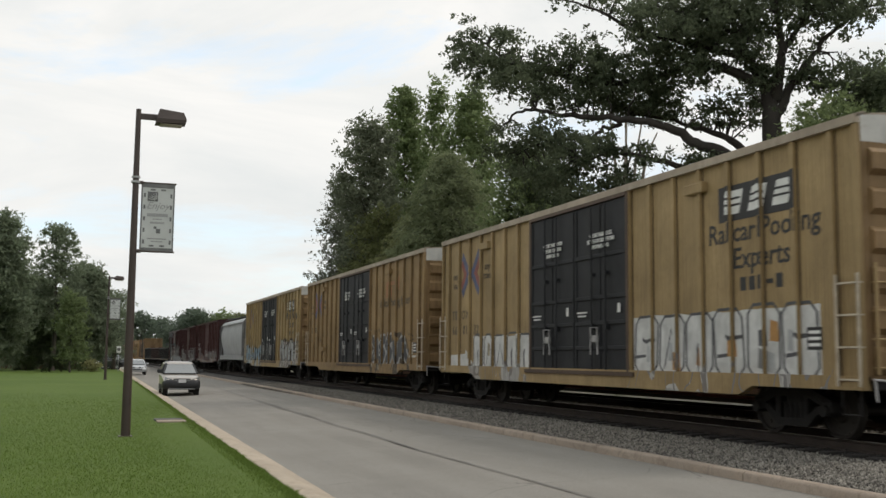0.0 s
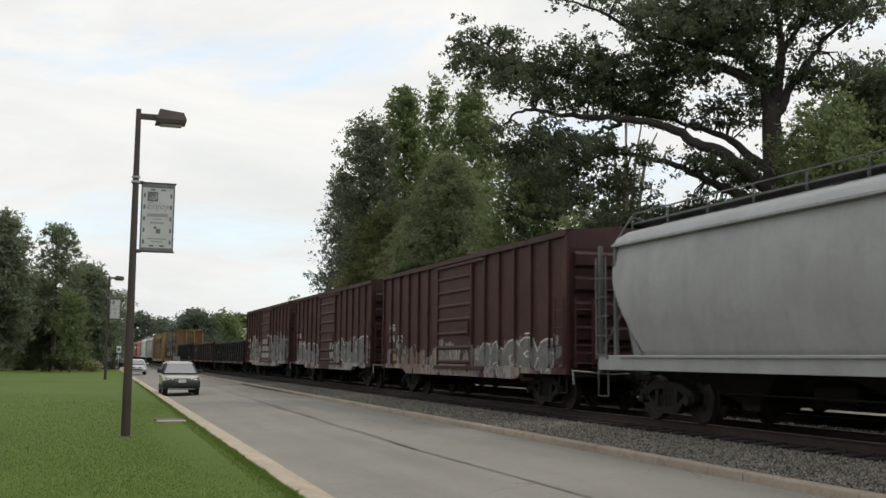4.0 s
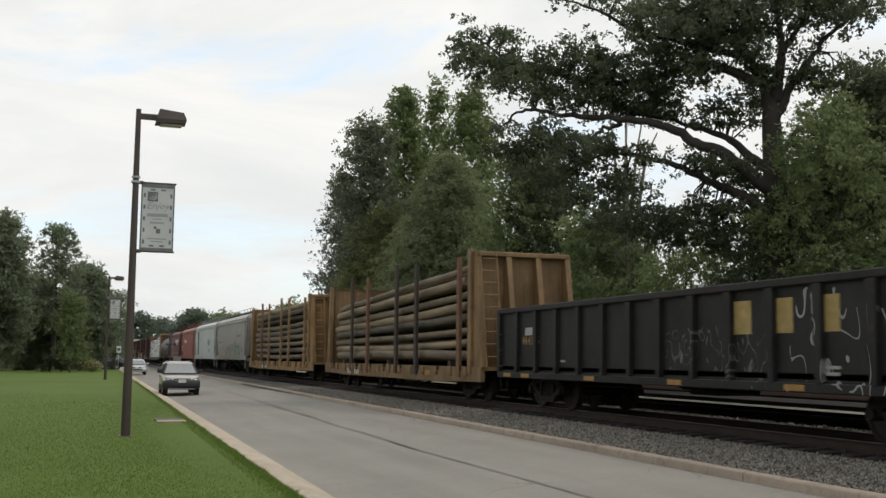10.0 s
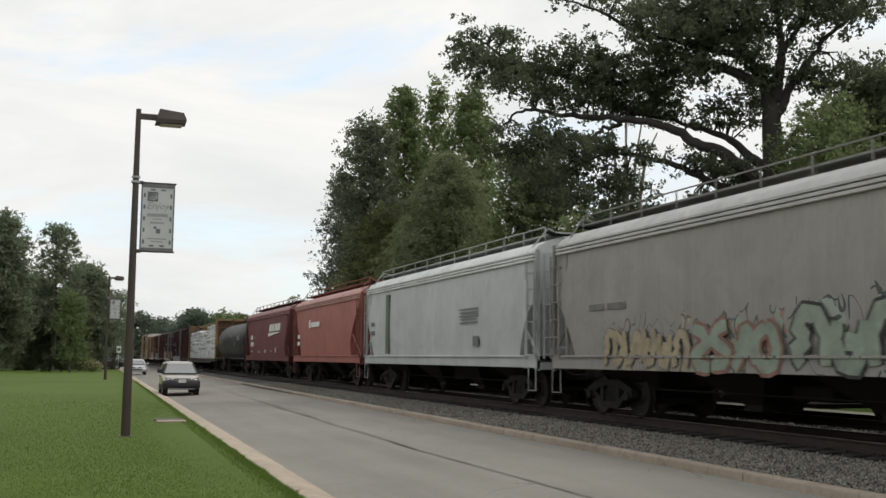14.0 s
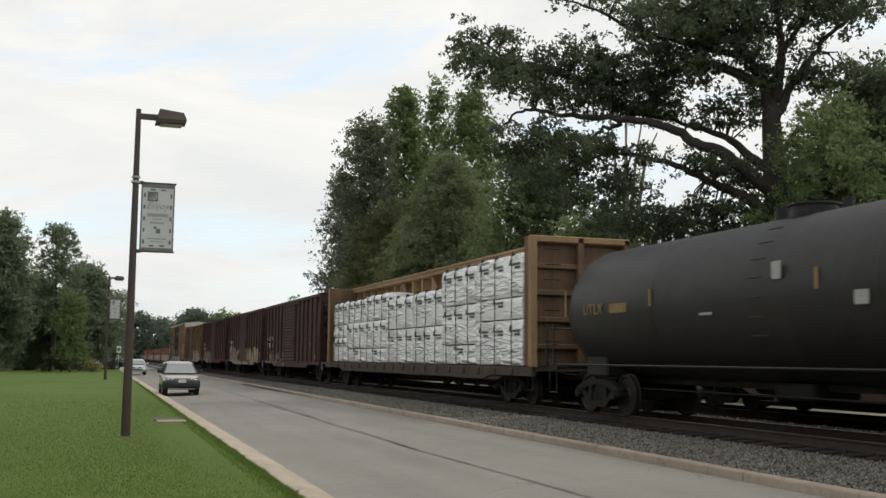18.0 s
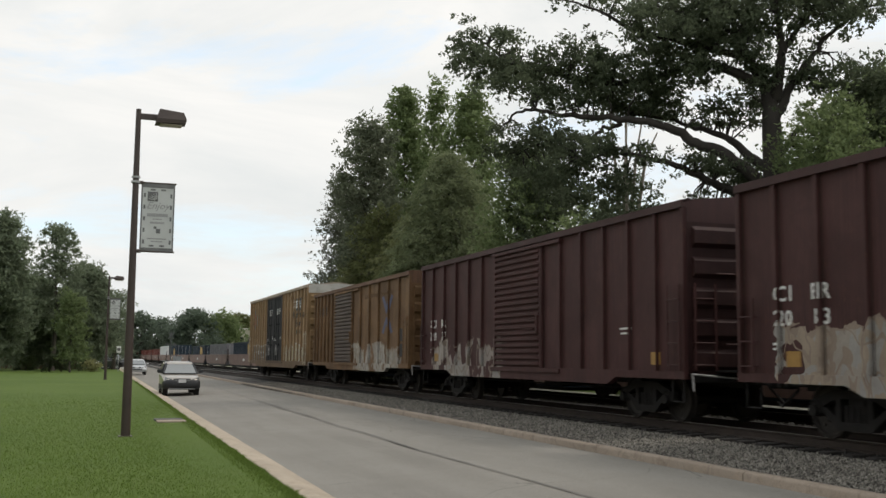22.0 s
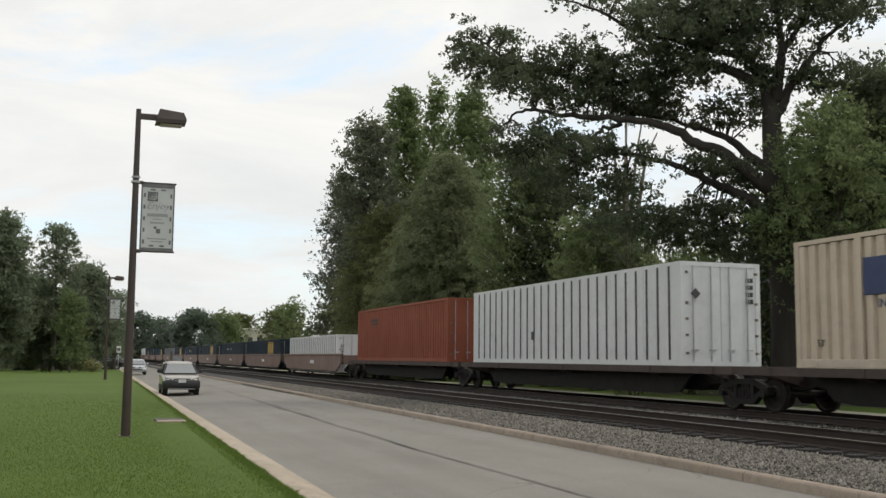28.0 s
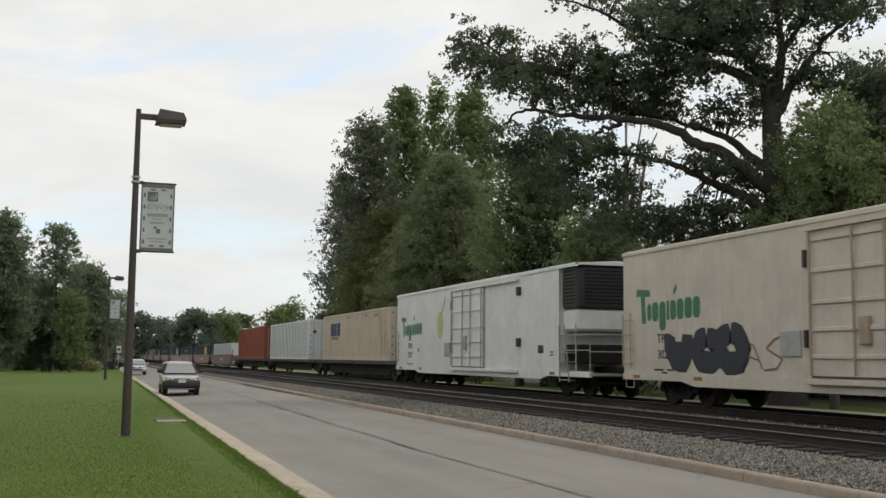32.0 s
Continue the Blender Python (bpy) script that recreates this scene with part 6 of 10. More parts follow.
    gaps = ((-3.8, 9.1, 0.8, 0.32), (-3.8, 7.7, 1.05, 0.48), (-2.1, 11.1, 0.8, 0.38), (-1.0, 9.45, 0.5, 0.5), (-8.4, 10.28, 0.75, 0.18), (-8.3, 8.75, 0.9, 0.25), (0.45, 9.1, 0.25, 0.45), (-6.5, 13.95, 1.4, 0.42), (2.3, 12.4, 0.9, 0.42), (-5.0, 9.4, 0.7, 0.3))
    tw = Shape()
    for x0, z0, rx, rz in masses + low:
        n = int(10.2 * math.pi * rx * rz)
        a, q = rng.uniform(0, 2 * math.pi, n), np.sqrt(rng.uniform(0, 1, n)) * rng.uniform(0.78, 1.02, n)
        x, z = x0 + rx * q * np.cos(a), z0 + rz * q * np.sin(a)
        keep = np.ones(n, bool)
        for gx, gz, gw, gh in gaps:
            keep &= ((x - gx) / (gw + 0.1)) ** 2 + ((z - gz) / (gh + 0.1)) ** 2 > 1
        cs = []
        for cx, cz in zip(x[keep], z[keep]):
            i = int(np.argmin((W[:, 0] - cx) ** 2 + (W[:, 2] - cz) ** 2))
            c = np.array([cx, W[i, 1] + rng.normal() * 1.0, cz])
            cs.append(c)
            i = int(np.argmin(((W - c) ** 2).sum(axis=1)))
            if rng.uniform() < 0.6 and np.linalg.norm(W[i] - c) < 1.5:
                tw.tube(limb_points(W[i], c, 0.12, rng, 4, 0.3), [0.042, 0.034, 0.026, 0.018, 0.007], 5)
        cs = np.array(cs)
        part("crown", leaf_mesh("crown", cs, rng.uniform(0.7, 1.3, len(cs)) * 0.24, 84, 0.078, rng, 0.55, tufts=6, tight=0.42), LEAF_OAK, t)
    part("branching", tw, OAK_BARK, t, smooth=60)["kind"] = "stuff"


oak()
G = "trees behind the railway"


def wood(label, x, y, h, crown, leaf, seed, **k):
    return broadleaf(label, (x, y, 0.3), h, crown, leaf, seed, group=G, **k)


def evergreen(label, x, y, h, R, leaf, seed, boughs=120, z0=0.5):
    """A conifer of long boughs that rise a little and then droop, clad in hanging sprays."""
    rng = np.random.default_rng(seed)
    t = thing("evergreen_tree", label, "tree", G, at=(x, y, 0.3))
    part("trunk", Shape().tube([(0, 0, -0.2), (0, 0, 0.3 * h), (0.1, 0, 0.7 * h), (0.05, 0, 0.97 * h)], [0.32, 0.24, 0.13, 0.02], 10), BARK, t, smooth=60)
    bo = Shape()
    cs, al, sp = [], [], []
    for i in range(boughs):
        u = (i + 0.5) / boughs
        z = z0 + (h - z0) * u
        a = i * 2.39996 + rng.uniform(-0.3, 0.3)
        ln = R * (1 - u ** 2.0) ** 0.75 * rng.uniform(0.75, 1.12) * (0.75 + 0.25 * min(1, u * 6)) + 0.35
        d = np.array([math.cos(a), math.sin(a)])
        rise, droop = 0.25 * ln * (0.4 + u), 0.42 * ln * rng.uniform(0.7, 1.3)
        pts = [(d[0] * ln * q, d[1] * ln * q, z + rise * q - droop * q * q * q) for q in (0, 0.25, 0.5, 0.75, 1.0)]
        bo.tube(pts, [0.05, 0.04, 0.028, 0.018, 0.006], 5)
        m = max(4, int(ln / 0.26))
        for j in range(m):
            q = 0.2 + 0.8 * (j + rng.uniform()) / m
            side = rng.normal() * 0.26 * ln * (1.1 - 0.6 * q)
            cs.append((d[0] * ln * q - d[1] * side, d[1] * ln * q + d[0] * side, z + rise * q - droop * q ** 3 - 0.12 - 0.12 * abs(side)))
            al.append((d[0] * 0.8 - d[1] * 0.5 * np.sign(side), d[1] * 0.8 + d[0] * 0.5 * np.sign(side), -0.55))
            sp.append(rng.uniform(0.2, 0.42))
    part("bough", bo, BARK, t, smooth=60)
    part("crown", leaf_mesh("crown", np.array(cs), np.array(sp), 48, 0.13, rng, 0.5, 0.28, 6, 0.45, np.array(al)), leaf, t)
    return t


wood("slim tree with silvery drooping leaves", 22.1, 92, 16.6, (2.1, 2.6, 44, 1.1), LEAF_SILVER, 11, per=40, size=0.12, trunk=0.28, density=12.0, spread=0.4)
wood("tall grey-green tree with a dense rounded crown", 22.3, 84, 20.8, (2.7, 8.5, 60, 1.15), LEAF_DUSKY, 27, per=40, size=0.14, trunk=0.3, density=9.0, spread=0.42)
wood("olive green tree between the silvery one and the poplars", 22.4, 80, 13.0, (2.2, 1.6, 32, 1.2), LEAF_OLIVE, 26, per=34, size=0.15, trunk=0.25, density=6.0, spread=0.45)
wood("tall poplar with light green upright crown", 28.7, 94.4, 27.0, (2.3, 11.0, 46, 0.78), LEAF_GREEN, 12, per=40, size=0.17, trunk=0.26, density=14.0, spread=0.44, tall=1.6)
wood("slender poplar with sparse upright shoots", 28.7, 85.2, 25.2, (1.2, 11.0, 30, 0.6), LEAF_GREEN, 28, per=34, size=0.16, trunk=0.2, density=16.0, spread=0.4, tall=1.8)
wood("tall poplar with light green upright crown", 29.2, 77.8, 22.6, (2.3, 9.0, 50, 0.85), LEAF_GREEN, 13, per=40, size=0.15, trunk=0.24, density=13.0, spread=0.42, tall=1.4)
evergreen("broad dark evergreen with drooping soft branches", 24.2, 69.4, 16.0, 5.1, LEAF_EVER, 14, 240)
evergreen("olive-green evergreen with low sweeping branches", 22.9, 84, 13.4, 3.9, LEAF_EVER_OLIVE, 15, 140)
evergreen("dark evergreen standing close to the broad one", 23.6, 74.0, 12.2, 4.6, LEAF_EVER_OLIVE, 29, 150)
wood("dark bushy tree beside the silvery one", 21.4, 90, 8.0, (1.7, 0.4, 28, 1.0), LEAF_DUSKY, 23, per=40, size=0.15, trunk=0.2, density=7.0, spread=0.4)
wood("fresh green broadleaf tree behind the railway", 23.2, 54.0, 13.0, (2.3, 1.6, 50, 1.15), LEAF_GREEN, 16, per=45, size=0.105, trunk=0.22, density=10.0, spread=0.36)
wood("dark broadleaf tree behind the railway", 24.4, 53.2, 12.6, (2.1, 3.0, 44, 1.1), LEAF_OAK, 17, per=45, size=0.11, trunk=0.2, density=10.0, spread=0.36)
wood("low green broadleaf tree behind the railway", 24.5, 46.5, 8.4, (2.6, 0.6, 40, 1.2), LEAF_GREEN, 30, per=45, size=0.11, trunk=0.2, density=9.0, spread=0.36)
wood("low leafy tree at the foot of the oak", 25.6, 40.6, 7.0, (2.2, 0.4, 30, 1.0), LEAF_GREEN, 40, per=45, size=0.09, trunk=0.14, density=12.0, spread=0.34)
wood("low dark leafy tree at the foot of the oak", 26.6, 36.6, 6.4, (2.0, 0.4, 28, 1.0), LEAF_OAK, 41, per=45, size=0.09, trunk=0.14, density=12.0, spread=0.34)
pale = wood("tall tree with pale bare upper branches", 24.6, 44.4, 10.2, (1.8, 3.5, 20, 0.9), LEAF_OAK, 18, per=36, size=0.1, trunk=0.2, density=9.0, spread=0.34, bark=BARK_PALE)
for lean in ((-0.55, 0.2, 13.6), (-0.1, -0.3, 14.2), (0.25, 0.3, 13.9), (0.75, 0.0, 13.2), (1.3, -0.2, 12.6)):
    part("bare_limb", Shape().tube(curved([(0.0, 0.0, 6.5), (lean[0] * 0.5, lean[1], 9.0), (lean[0] * 0.8, lean[1], 11.2), (lean[0] * 1.3, lean[1], lean[2])], 3), [0.13 - 0.011 * i for i in range(10)], 7), BARK_PALE, pale, "pale bare forked limb", smooth=60)
wood("leafy tree in the wood behind the railway", 30.0, 58, 9.2, (4.0, 0.8, 34, 1.7), LEAF_OLIVE, 19, per=40, size=0.13, trunk=0.2, density=5.0, spread=0.42)
wood("leafy tree in the wood behind the railway", 30.5, 35, 10.5, (4.4, 0.8, 38, 1.8), LEAF_GREEN, 20, per=40, size=0.13, trunk=0.22, density=5.0, spread=0.42)
wood("leafy tree in the wood behind the railway", 31.0, 27.5, 13.5, (4.6, 0.8, 38, 1.9), LEAF_GREEN, 21, per=40, size=0.13, trunk=0.25, density=5.0, spread=0.42)
wood("leafy tree in the wood behind the railway", 27.2, 51, 8.0, (3.4, 0.6, 28, 1.5), LEAF_GREEN, 22, per=40, size=0.13, trunk=0.18, density=5.0, spread=0.4)
wood("slender tree with green foliage beside the oak", 22.7, 27.4, 9.8, (2.0, 3.6, 32, 0.85), LEAF_GREEN, 24, per=50, size=0.075, trunk=0.14, density=22.0, spread=0.28)
wood("dark tree at the wood's edge", 29.0, 31.8, 12.6, (2.2, 6.0, 34, 1.1), LEAF_OAK, 25, per=40, size=0.12, trunk=0.2, density=6.0, spread=0.4)
# trees beyond the lawn
G = "trees beyond the lawn"
LAWN_TREES = dict(trunk=0.26, group=G)
broadleaf("tall tree with open crown beyond the lawn", (-2.8, 122, 0.1), 15.6, (2.5, 4.0, 48, 1.05), LEAF_LAWN, 31, per=50, size=0.14, density=6.5, spread=0.42, **LAWN_TREES)
broadleaf("tall dense conifer-like tree beyond the lawn", (-9.4, 117, 0.1), 15.4, (4.6, 2.2, 110, 1.5), LEAF_LAWN, 32, per=60, size=0.16, density=6.5, spread=0.5, shell=0.15, **LAWN_TREES)
broadleaf("dense dark tree filling in behind the lawn", (-5.6, 128, 0.1), 9.5, (3.6, 0.5, 60, 1.5), LEAF_LAWN, 37, per=50, size=0.17, density=5.0, spread=0.5, **LAWN_TREES)
broadleaf("dense rounded tree beyond the lawn", (-16.5, 116, 0.1), 14.0, (4.6, 2.0, 40, 2.1), LEAF_GREEN, 33, per=40, size=0.18, density=2.6, spread=0.6, **LAWN_TREES)
broadleaf("dense rounded dark green tree beyond the lawn", (0.5, 127, 0.1), 11.6, (3.1, 1.8, 90, 1.25), LEAF_LAWN, 34, per=60, size=0.15, density=8.0, spread=0.45, shell=0.15, **LAWN_TREES)
broadleaf("young tree with narrow crown on the lawn", (-0.85, 110, 0.1), 7.3, (1.6, 1.3, 34, 0.75), LEAF_GREEN, 35, per=50, size=0.12, trunk=0.09, density=18.0, spread=0.3, group=G)
broadleaf("dark tree beyond the lawn", (4.0, 134, 0.1), 9.4, (1.6, 1.6, 30, 1.0), LEAF_LAWN, 36, per=40, size=0.14, density=6.0, spread=0.45, **LAWN_TREES)
G = "far trees along the line"
for i, (x, y, h, r, lf) in enumerate(((15.5, 300, 12.6, 5.2, LEAF_HAZE), (30, 298, 13.2, 7.6, LEAF_HAZE), (22, 320, 12.0, 6.0, LEAF_HAZE), (8, 320, 12, 7, LEAF_HAZE), (38, 300, 12.5, 6.0, LEAF_GREEN), (50, 350, 15, 6, LEAF_OLIVE), (0, 330, 12, 8, LEAF_HAZE), (24.8, 128, 7.8, 2.8, LEAF_GREEN), (27.5, 150, 8, 3.6, LEAF_OLIVE), (60, 330, 13, 7, LEAF_GREEN), (-10, 300, 14, 9, LEAF_HAZE), (-24, 300, 14, 9, LEAF_HAZE))):
    broadleaf("distant rounded tree with hazy green crown", (x, y, 0.2), h, (r, 0.6, 26, r * 0.4), lf, 50 + i, per=22, size=0.40 if y > 200 else 0.2, trunk=0.3, density=1.6 * (5 / r) if y > 200 else 6.0, spread=0.8 if y > 200 else 0.4, group=G)
rng = np.random.default_rng(77)
cs = np.stack([rng.uniform(-160, 260, 900), rng.uniform(470, 560, 900), rng.uniform(0.5, 9.5, 900)], axis=1)
cs[:, 2] *= 0.7 + 0.3 * np.sin(cs[:, 0] * 0.11) ** 2
solid("far_woods", leaf_mesh("far_woods", cs, np.full(900, 2.2), 40, 0.8, rng), LEAF_HAZE, "hazy line of distant woods", "woods", kind="stuff")


# ---- the near train ----
def ctr(a, b):
    return (a + b) / 2


SPINE_RED = surface("dusty_brown_steel", (0.070, 0.050, 0.042), 0.75, 0, 0.3, 2.0, 30.0, 0.2)
BLACK_BOX = surface("black_painted_steel", (0.025, 0.026, 0.028), 0.5, 0, 0.3, 2.0, 30.0, 0.15)
GREEN_INK = surface("green_emblem_paint", (0.03, 0.16, 0.075), 0.5, 0, 0.12, 2.0, 30.0, 0.05)
FRUIT = surface("fruit_paint", (0.50, 0.50, 0.21), 0.5, 0, 0.15, 1.5, 20.0, 0.05)
RUST_TAG = surface("faded_orange_tag", (0.32, 0.14, 0.06), 0.6, 0, 0.2, 4.0, 30.0, 0.05)
SILVER, WHT, BLK, GRY = (0.38, 0.38, 0.375), (0.54, 0.54, 0.52), (0.03, 0.03, 0.03), (0.22, 0.22, 0.23)


BROWN_INK = surface("faded_dark_lettering", (0.10, 0.075, 0.05), 0.7, 0, 0.3, 4, 30, 0.05)
SPRAY_SILVER = surface("silver_spray_paint", (0.40, 0.41, 0.41), 0.5, 0.2, 0.25, 2.5, 30, 0.05)
SPRAY_WHITE = surface("white_spray_paint", (0.58, 0.58, 0.56), 0.6, 0, 0.2, 3, 30, 0.05)
SPRAY_BLACK = surface("black_spray_paint", (0.025, 0.025, 0.027), 0.55, 0, 0.2, 3, 30, 0.05)
SPRAY_GREY = surface("grey_spray_paint", (0.16, 0.158, 0.152), 0.6, 0, 0.35, 2.0, 30, 0.05, tint=(0.10, 0.07, 0.06))
SPRAY_BLUE = surface("pale_blue_spray_paint", (0.26, 0.36, 0.43), 0.6, 0, 0.25, 3, 30, 0.05)
SPRAY_DARK = surface("charcoal_spray_paint", (0.075, 0.075, 0.08), 0.6, 0, 0.3, 3, 30, 0.05)
SPRAY_ORANGE = surface("orange_spray_paint", (0.42, 0.22, 0.07), 0.6, 0, 0.25, 3, 30, 0.05)
SPRAY_TAN = surface("tan_spray_paint", (0.36, 0.30, 0.20), 0.6, 0, 0.25, 3, 30, 0.05)
SPRAY_GREEN = surface("dull_green_spray_paint", (0.26, 0.31, 0.25), 0.6, 0, 0.25, 3, 30, 0.05)
SPRAY_RED = surface("dull_red_spray_paint", (0.25, 0.13, 0.10), 0.6, 0, 0.25, 3, 30, 0.05)
PAINTED = ("painted_arrow", "paint_smear", "stencil", "graffiti_outline", "graffiti_fill", "emblem_panel", "emblem", "emblem_line", "lettering", "web_name", "cross_emblem", "cross_arrow", "reporting_mark", "car_number")
GALVANISED = surface("galvanised_end_header", (0.52, 0.51, 0.47), 0.5, 0.1, 0.2, 1.5, 30, 0.1, tint=(0.30, 0.22, 0.15))
# faded rungs, made paler still to carry the light that catches them
RUNG = surface("pale_worn_rung_paint", (0.50, 0.43, 0.33), 0.6, 0, 0.3, 5, 40, 0.1, tint=(0.25, 0.16, 0.10))
YELLOW_TAGS = {
    1: [],
    2: [(-7.6, -2.8, 1.0, 2.15, 5, SPRAY_DARK, SPRAY_SILVER, 103, 0.1)],
    3: [(-9.0, -3.8, 0.95, 2.3, 5, SPRAY_SILVER, SPRAY_BLACK, 104), (2.7, 9.0, 0.95, 2.1, 6, SPRAY_BLUE, SPRAY_WHITE, 105)],
    7: [(-9.0, -2.9, 0.95, 2.0, 6, SPRAY_TAN, SPRAY_WHITE, 106)],
}


def yellow_car(y0, y1, seed, graf, label):
    m = weathered("yellow_boxcar_paint_%d" % seed, (0.375, 0.268, 0.128) if seed == 3 else (0.340, 0.222, 0.120) if seed == 7 else (0.290, 0.190, 0.088) if seed == 2 else (0.370, 0.262, 0.128), None, (0.13, 0.085, 0.048), 0.34 if seed == 7 else 0.2, seed=seed, run=0.35)
    rf = weathered("yellow_car_roof_%d" % seed, (0.42, 0.35, 0.27), None, (0.2, 0.16, 0.13), 0.3, seed=seed + 1)
    sl = weathered("yellow_car_sill_%d" % seed, (0.105, 0.070, 0.050), None, (0.12, 0.08, 0.06), 0.3, seed=seed + 2)
    dm = weathered("black_door_paint_%d" % seed, (0.018, 0.019, 0.022), None, (0.045, 0.042, 0.04), 0.12, seed=seed + 3)
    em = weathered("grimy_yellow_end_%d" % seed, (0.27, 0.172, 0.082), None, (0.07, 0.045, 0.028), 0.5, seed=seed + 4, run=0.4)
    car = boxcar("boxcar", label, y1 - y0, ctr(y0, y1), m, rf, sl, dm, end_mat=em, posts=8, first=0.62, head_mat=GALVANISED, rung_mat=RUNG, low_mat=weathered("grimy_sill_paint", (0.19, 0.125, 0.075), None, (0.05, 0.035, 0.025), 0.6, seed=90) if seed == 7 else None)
    tie_graffiti(car, m, graf, seed)
    x = -1.5
    h = (y1 - y0) / 2
    # black panel with the lettered slogan
    lg = Shape().box(x - 0.008, x - 0.002, -h + 1.45, -h + 3.7, 3.72, 4.36)
    if seed != 2:
        part("emblem_panel", lg, BLACK_INK, car, "black emblem panel with white shapes")
    for k in range(3 if seed != 2 else 0):
        yy = -h + 3.5 - k * 0.68
        part("emblem", Shape().prism_x([(yy, 3.84), (yy - 0.42, 3.84), (yy - 0.56, 4.26), (yy - 0.14, 4.26)], x - 0.014, x - 0.008), WHITE_INK, car, "white slanted block")
        for q in (0.1, 0.22):
            part("emblem_line", Shape().box(x - 0.017, x - 0.013, yy - 0.46, yy - 0.06, 3.88 + q, 3.92 + q), BLACK_INK, car)
    if seed == 2:
        sign(car, "Railcar Pooling Experts", BROWN_INK, x, -h + 3.6, 3.3, 0.44, 0.1, 0.006)
    else:
        sign(car, "Railcar Pooling", BLACK_INK, x, -h + 2.5, 3.5, 0.52, 0.06, 0.005)
        sign(car, "Experts", BLACK_INK, x, -h + 2.5, 3.02, 0.52, 0.06, 0.005)
        bars(car, BLACK_INK, x, [(-h + 2.5 + 0.5 - 0.25 * q, 2.58, 0.17, 0.24 if q not in (3,) else 0.08) for q in range(5)], "web_name")
    # slogan in two halves either side of the cross
    for text, off, z in (("next", 1.2, 3.74), ("load", 1.2, 3.46), ("any", 3.77, 3.88), ("road", 3.77, 3.62)):
        sign(car, text, BROWN_INK, x, h - off, z, 0.31, 0.18, 0.003)
    # cross of arrows: blue chevrons point to point, red ones inside them
    yc, zx = h - 2.43, 3.76 - (0.12 if seed == 7 else 0)

    def chevron(a, tip, reach, high, w):
        return Shape().prism_x([(yc + a * tip, zx), (yc + a * (reach - 0.12), zx + high), (yc + a * reach, zx + high - w * 0.7), (yc + a * (tip + w), zx), (yc + a * reach, zx - high + w * 0.7), (yc + a * (reach - 0.12), zx - high)], x - 0.008, x)
    for a in (-1, 1):
        part("cross_emblem", chevron(a, 0.0, 0.76, 0.68, 0.3), PALE_BLUE if seed == 7 else FADED_BLUE, car, "faded blue chevron")
        part("cross_arrow", chevron(a, 0.29, 0.80, 0.46, 0.24), BRIGHT_RED if seed == 7 else FADED_RED, car, "faded red chevron")
    # marks and number stand between the posts
    if seed == 7:
        marks = (("TB", 1.98, 2.54), ("OX", 2.88, 2.54), ("6", 1.25, 2.1), ("70", 1.98, 2.1), ("54", 2.88, 2.1), ("3", 3.62, 2.1))
        bars(car, BROWN_INK, x, [(h - 4.85, 2.8, 0.32, 0.06), (h - 4.75, 2.66, 0.2, 0.12), (h - 4.95, 2.5, 0.14, 0.1)], "stencil")
    else:
        number = {1: "660132", 2: "661747", 3: "662185"}[seed]
        marks = (("TB", 1.08, 2.54), ("OX", 1.98, 2.54)) + tuple((number[2 * i:2 * i + 2], 1.08 + 0.92 * i, 2.08) for i in range(3))
    for text, off, z in marks:
        sign(car, text, BROWN_INK, x, h - off, z, 0.38, 0, 0.004, 1.2, "reporting_mark" if text.isalpha() else "car_number")
    bars(car, BLACK_INK, x - 0.003, [(-h + 1.15, 1.6, 0.36, 0.36)], "data_panel")
    bars(car, WHITE_INK, x - 0.009, [(-h + 1.15, 1.7, 0.28, 0.05), (-h + 1.15, 1.6, 0.28, 0.05), (-h + 1.15, 1.5, 0.28, 0.05)], "panel_print")
    for yy in (-h + 4.4, h - 3.75):
        for z in (4.46, 1.63) if yy > 0 and seed in (2, 3) else (4.46,):
            part("jacking_pad", Shape().box(x - 0.11, x, yy - 0.36, yy + 0.3, z - 0.1, z + 0.1, 0.02).box(x - 0.14, x - 0.1, yy - 0.36, yy - 0.27, z - 0.1, z + 0.1), m, car)
    if seed == 2:
        bars(car, RUST_TAG, x, [(-h + 4.3, 4.02, 1.1, 0.14), (-h + 4.75, 3.75, 0.2, 0.5), (-h + 4.15, 3.7, 0.12, 0.35), (-h + 3.2, 4.0, 0.1, 0.5)], "paint_smear")
        bars(car, SPRAY_WHITE, x, [(-h + 1.3, 1.62, 0.09, 0.34), (-h + 1.45, 1.58, 0.07, 0.42), (-h + 1.35, 1.3, 0.6, 0.07)], "paint_smear")
    if seed == 1:
        part("painted_arrow", Shape().prism_x([(h - 0.75, 0.9), (h - 0.75, 1.34), (h - 2.0, 1.38), (h - 2.05, 1.5), (h - 2.62, 1.12), (h - 2.1, 0.88)], x - 0.006, x), SPRAY_WHITE, car, "white spray-painted arrow")
    if seed == 1:
        block_graffiti(car, x, -h + 1.0, -2.65, 0.98, 2.2, 6, SPRAY_WHITE, SPRAY_DARK, 101, (SPRAY_ORANGE, SPRAY_GREY, SPRAY_SILVER))
        block_graffiti(car, x, 2.65, h - 2.7, 0.98, 1.95, 5, SPRAY_WHITE, SPRAY_DARK, 102, (SPRAY_SILVER, SPRAY_TAN))
    if seed == 7:
        block_graffiti(car, x, 2.55, h - 1.0, 0.98, 2.02, 6, SPRAY_GREY, SPRAY_WHITE, 107, (SPRAY_DARK, SPRAY_DARK, SPRAY_ORANGE))
    for row in YELLOW_TAGS[seed]:
        graffiti(car, x, *row)
    over_posts(car, h, (-2.5, 2.5), 8, PAINTED, first=0.62)
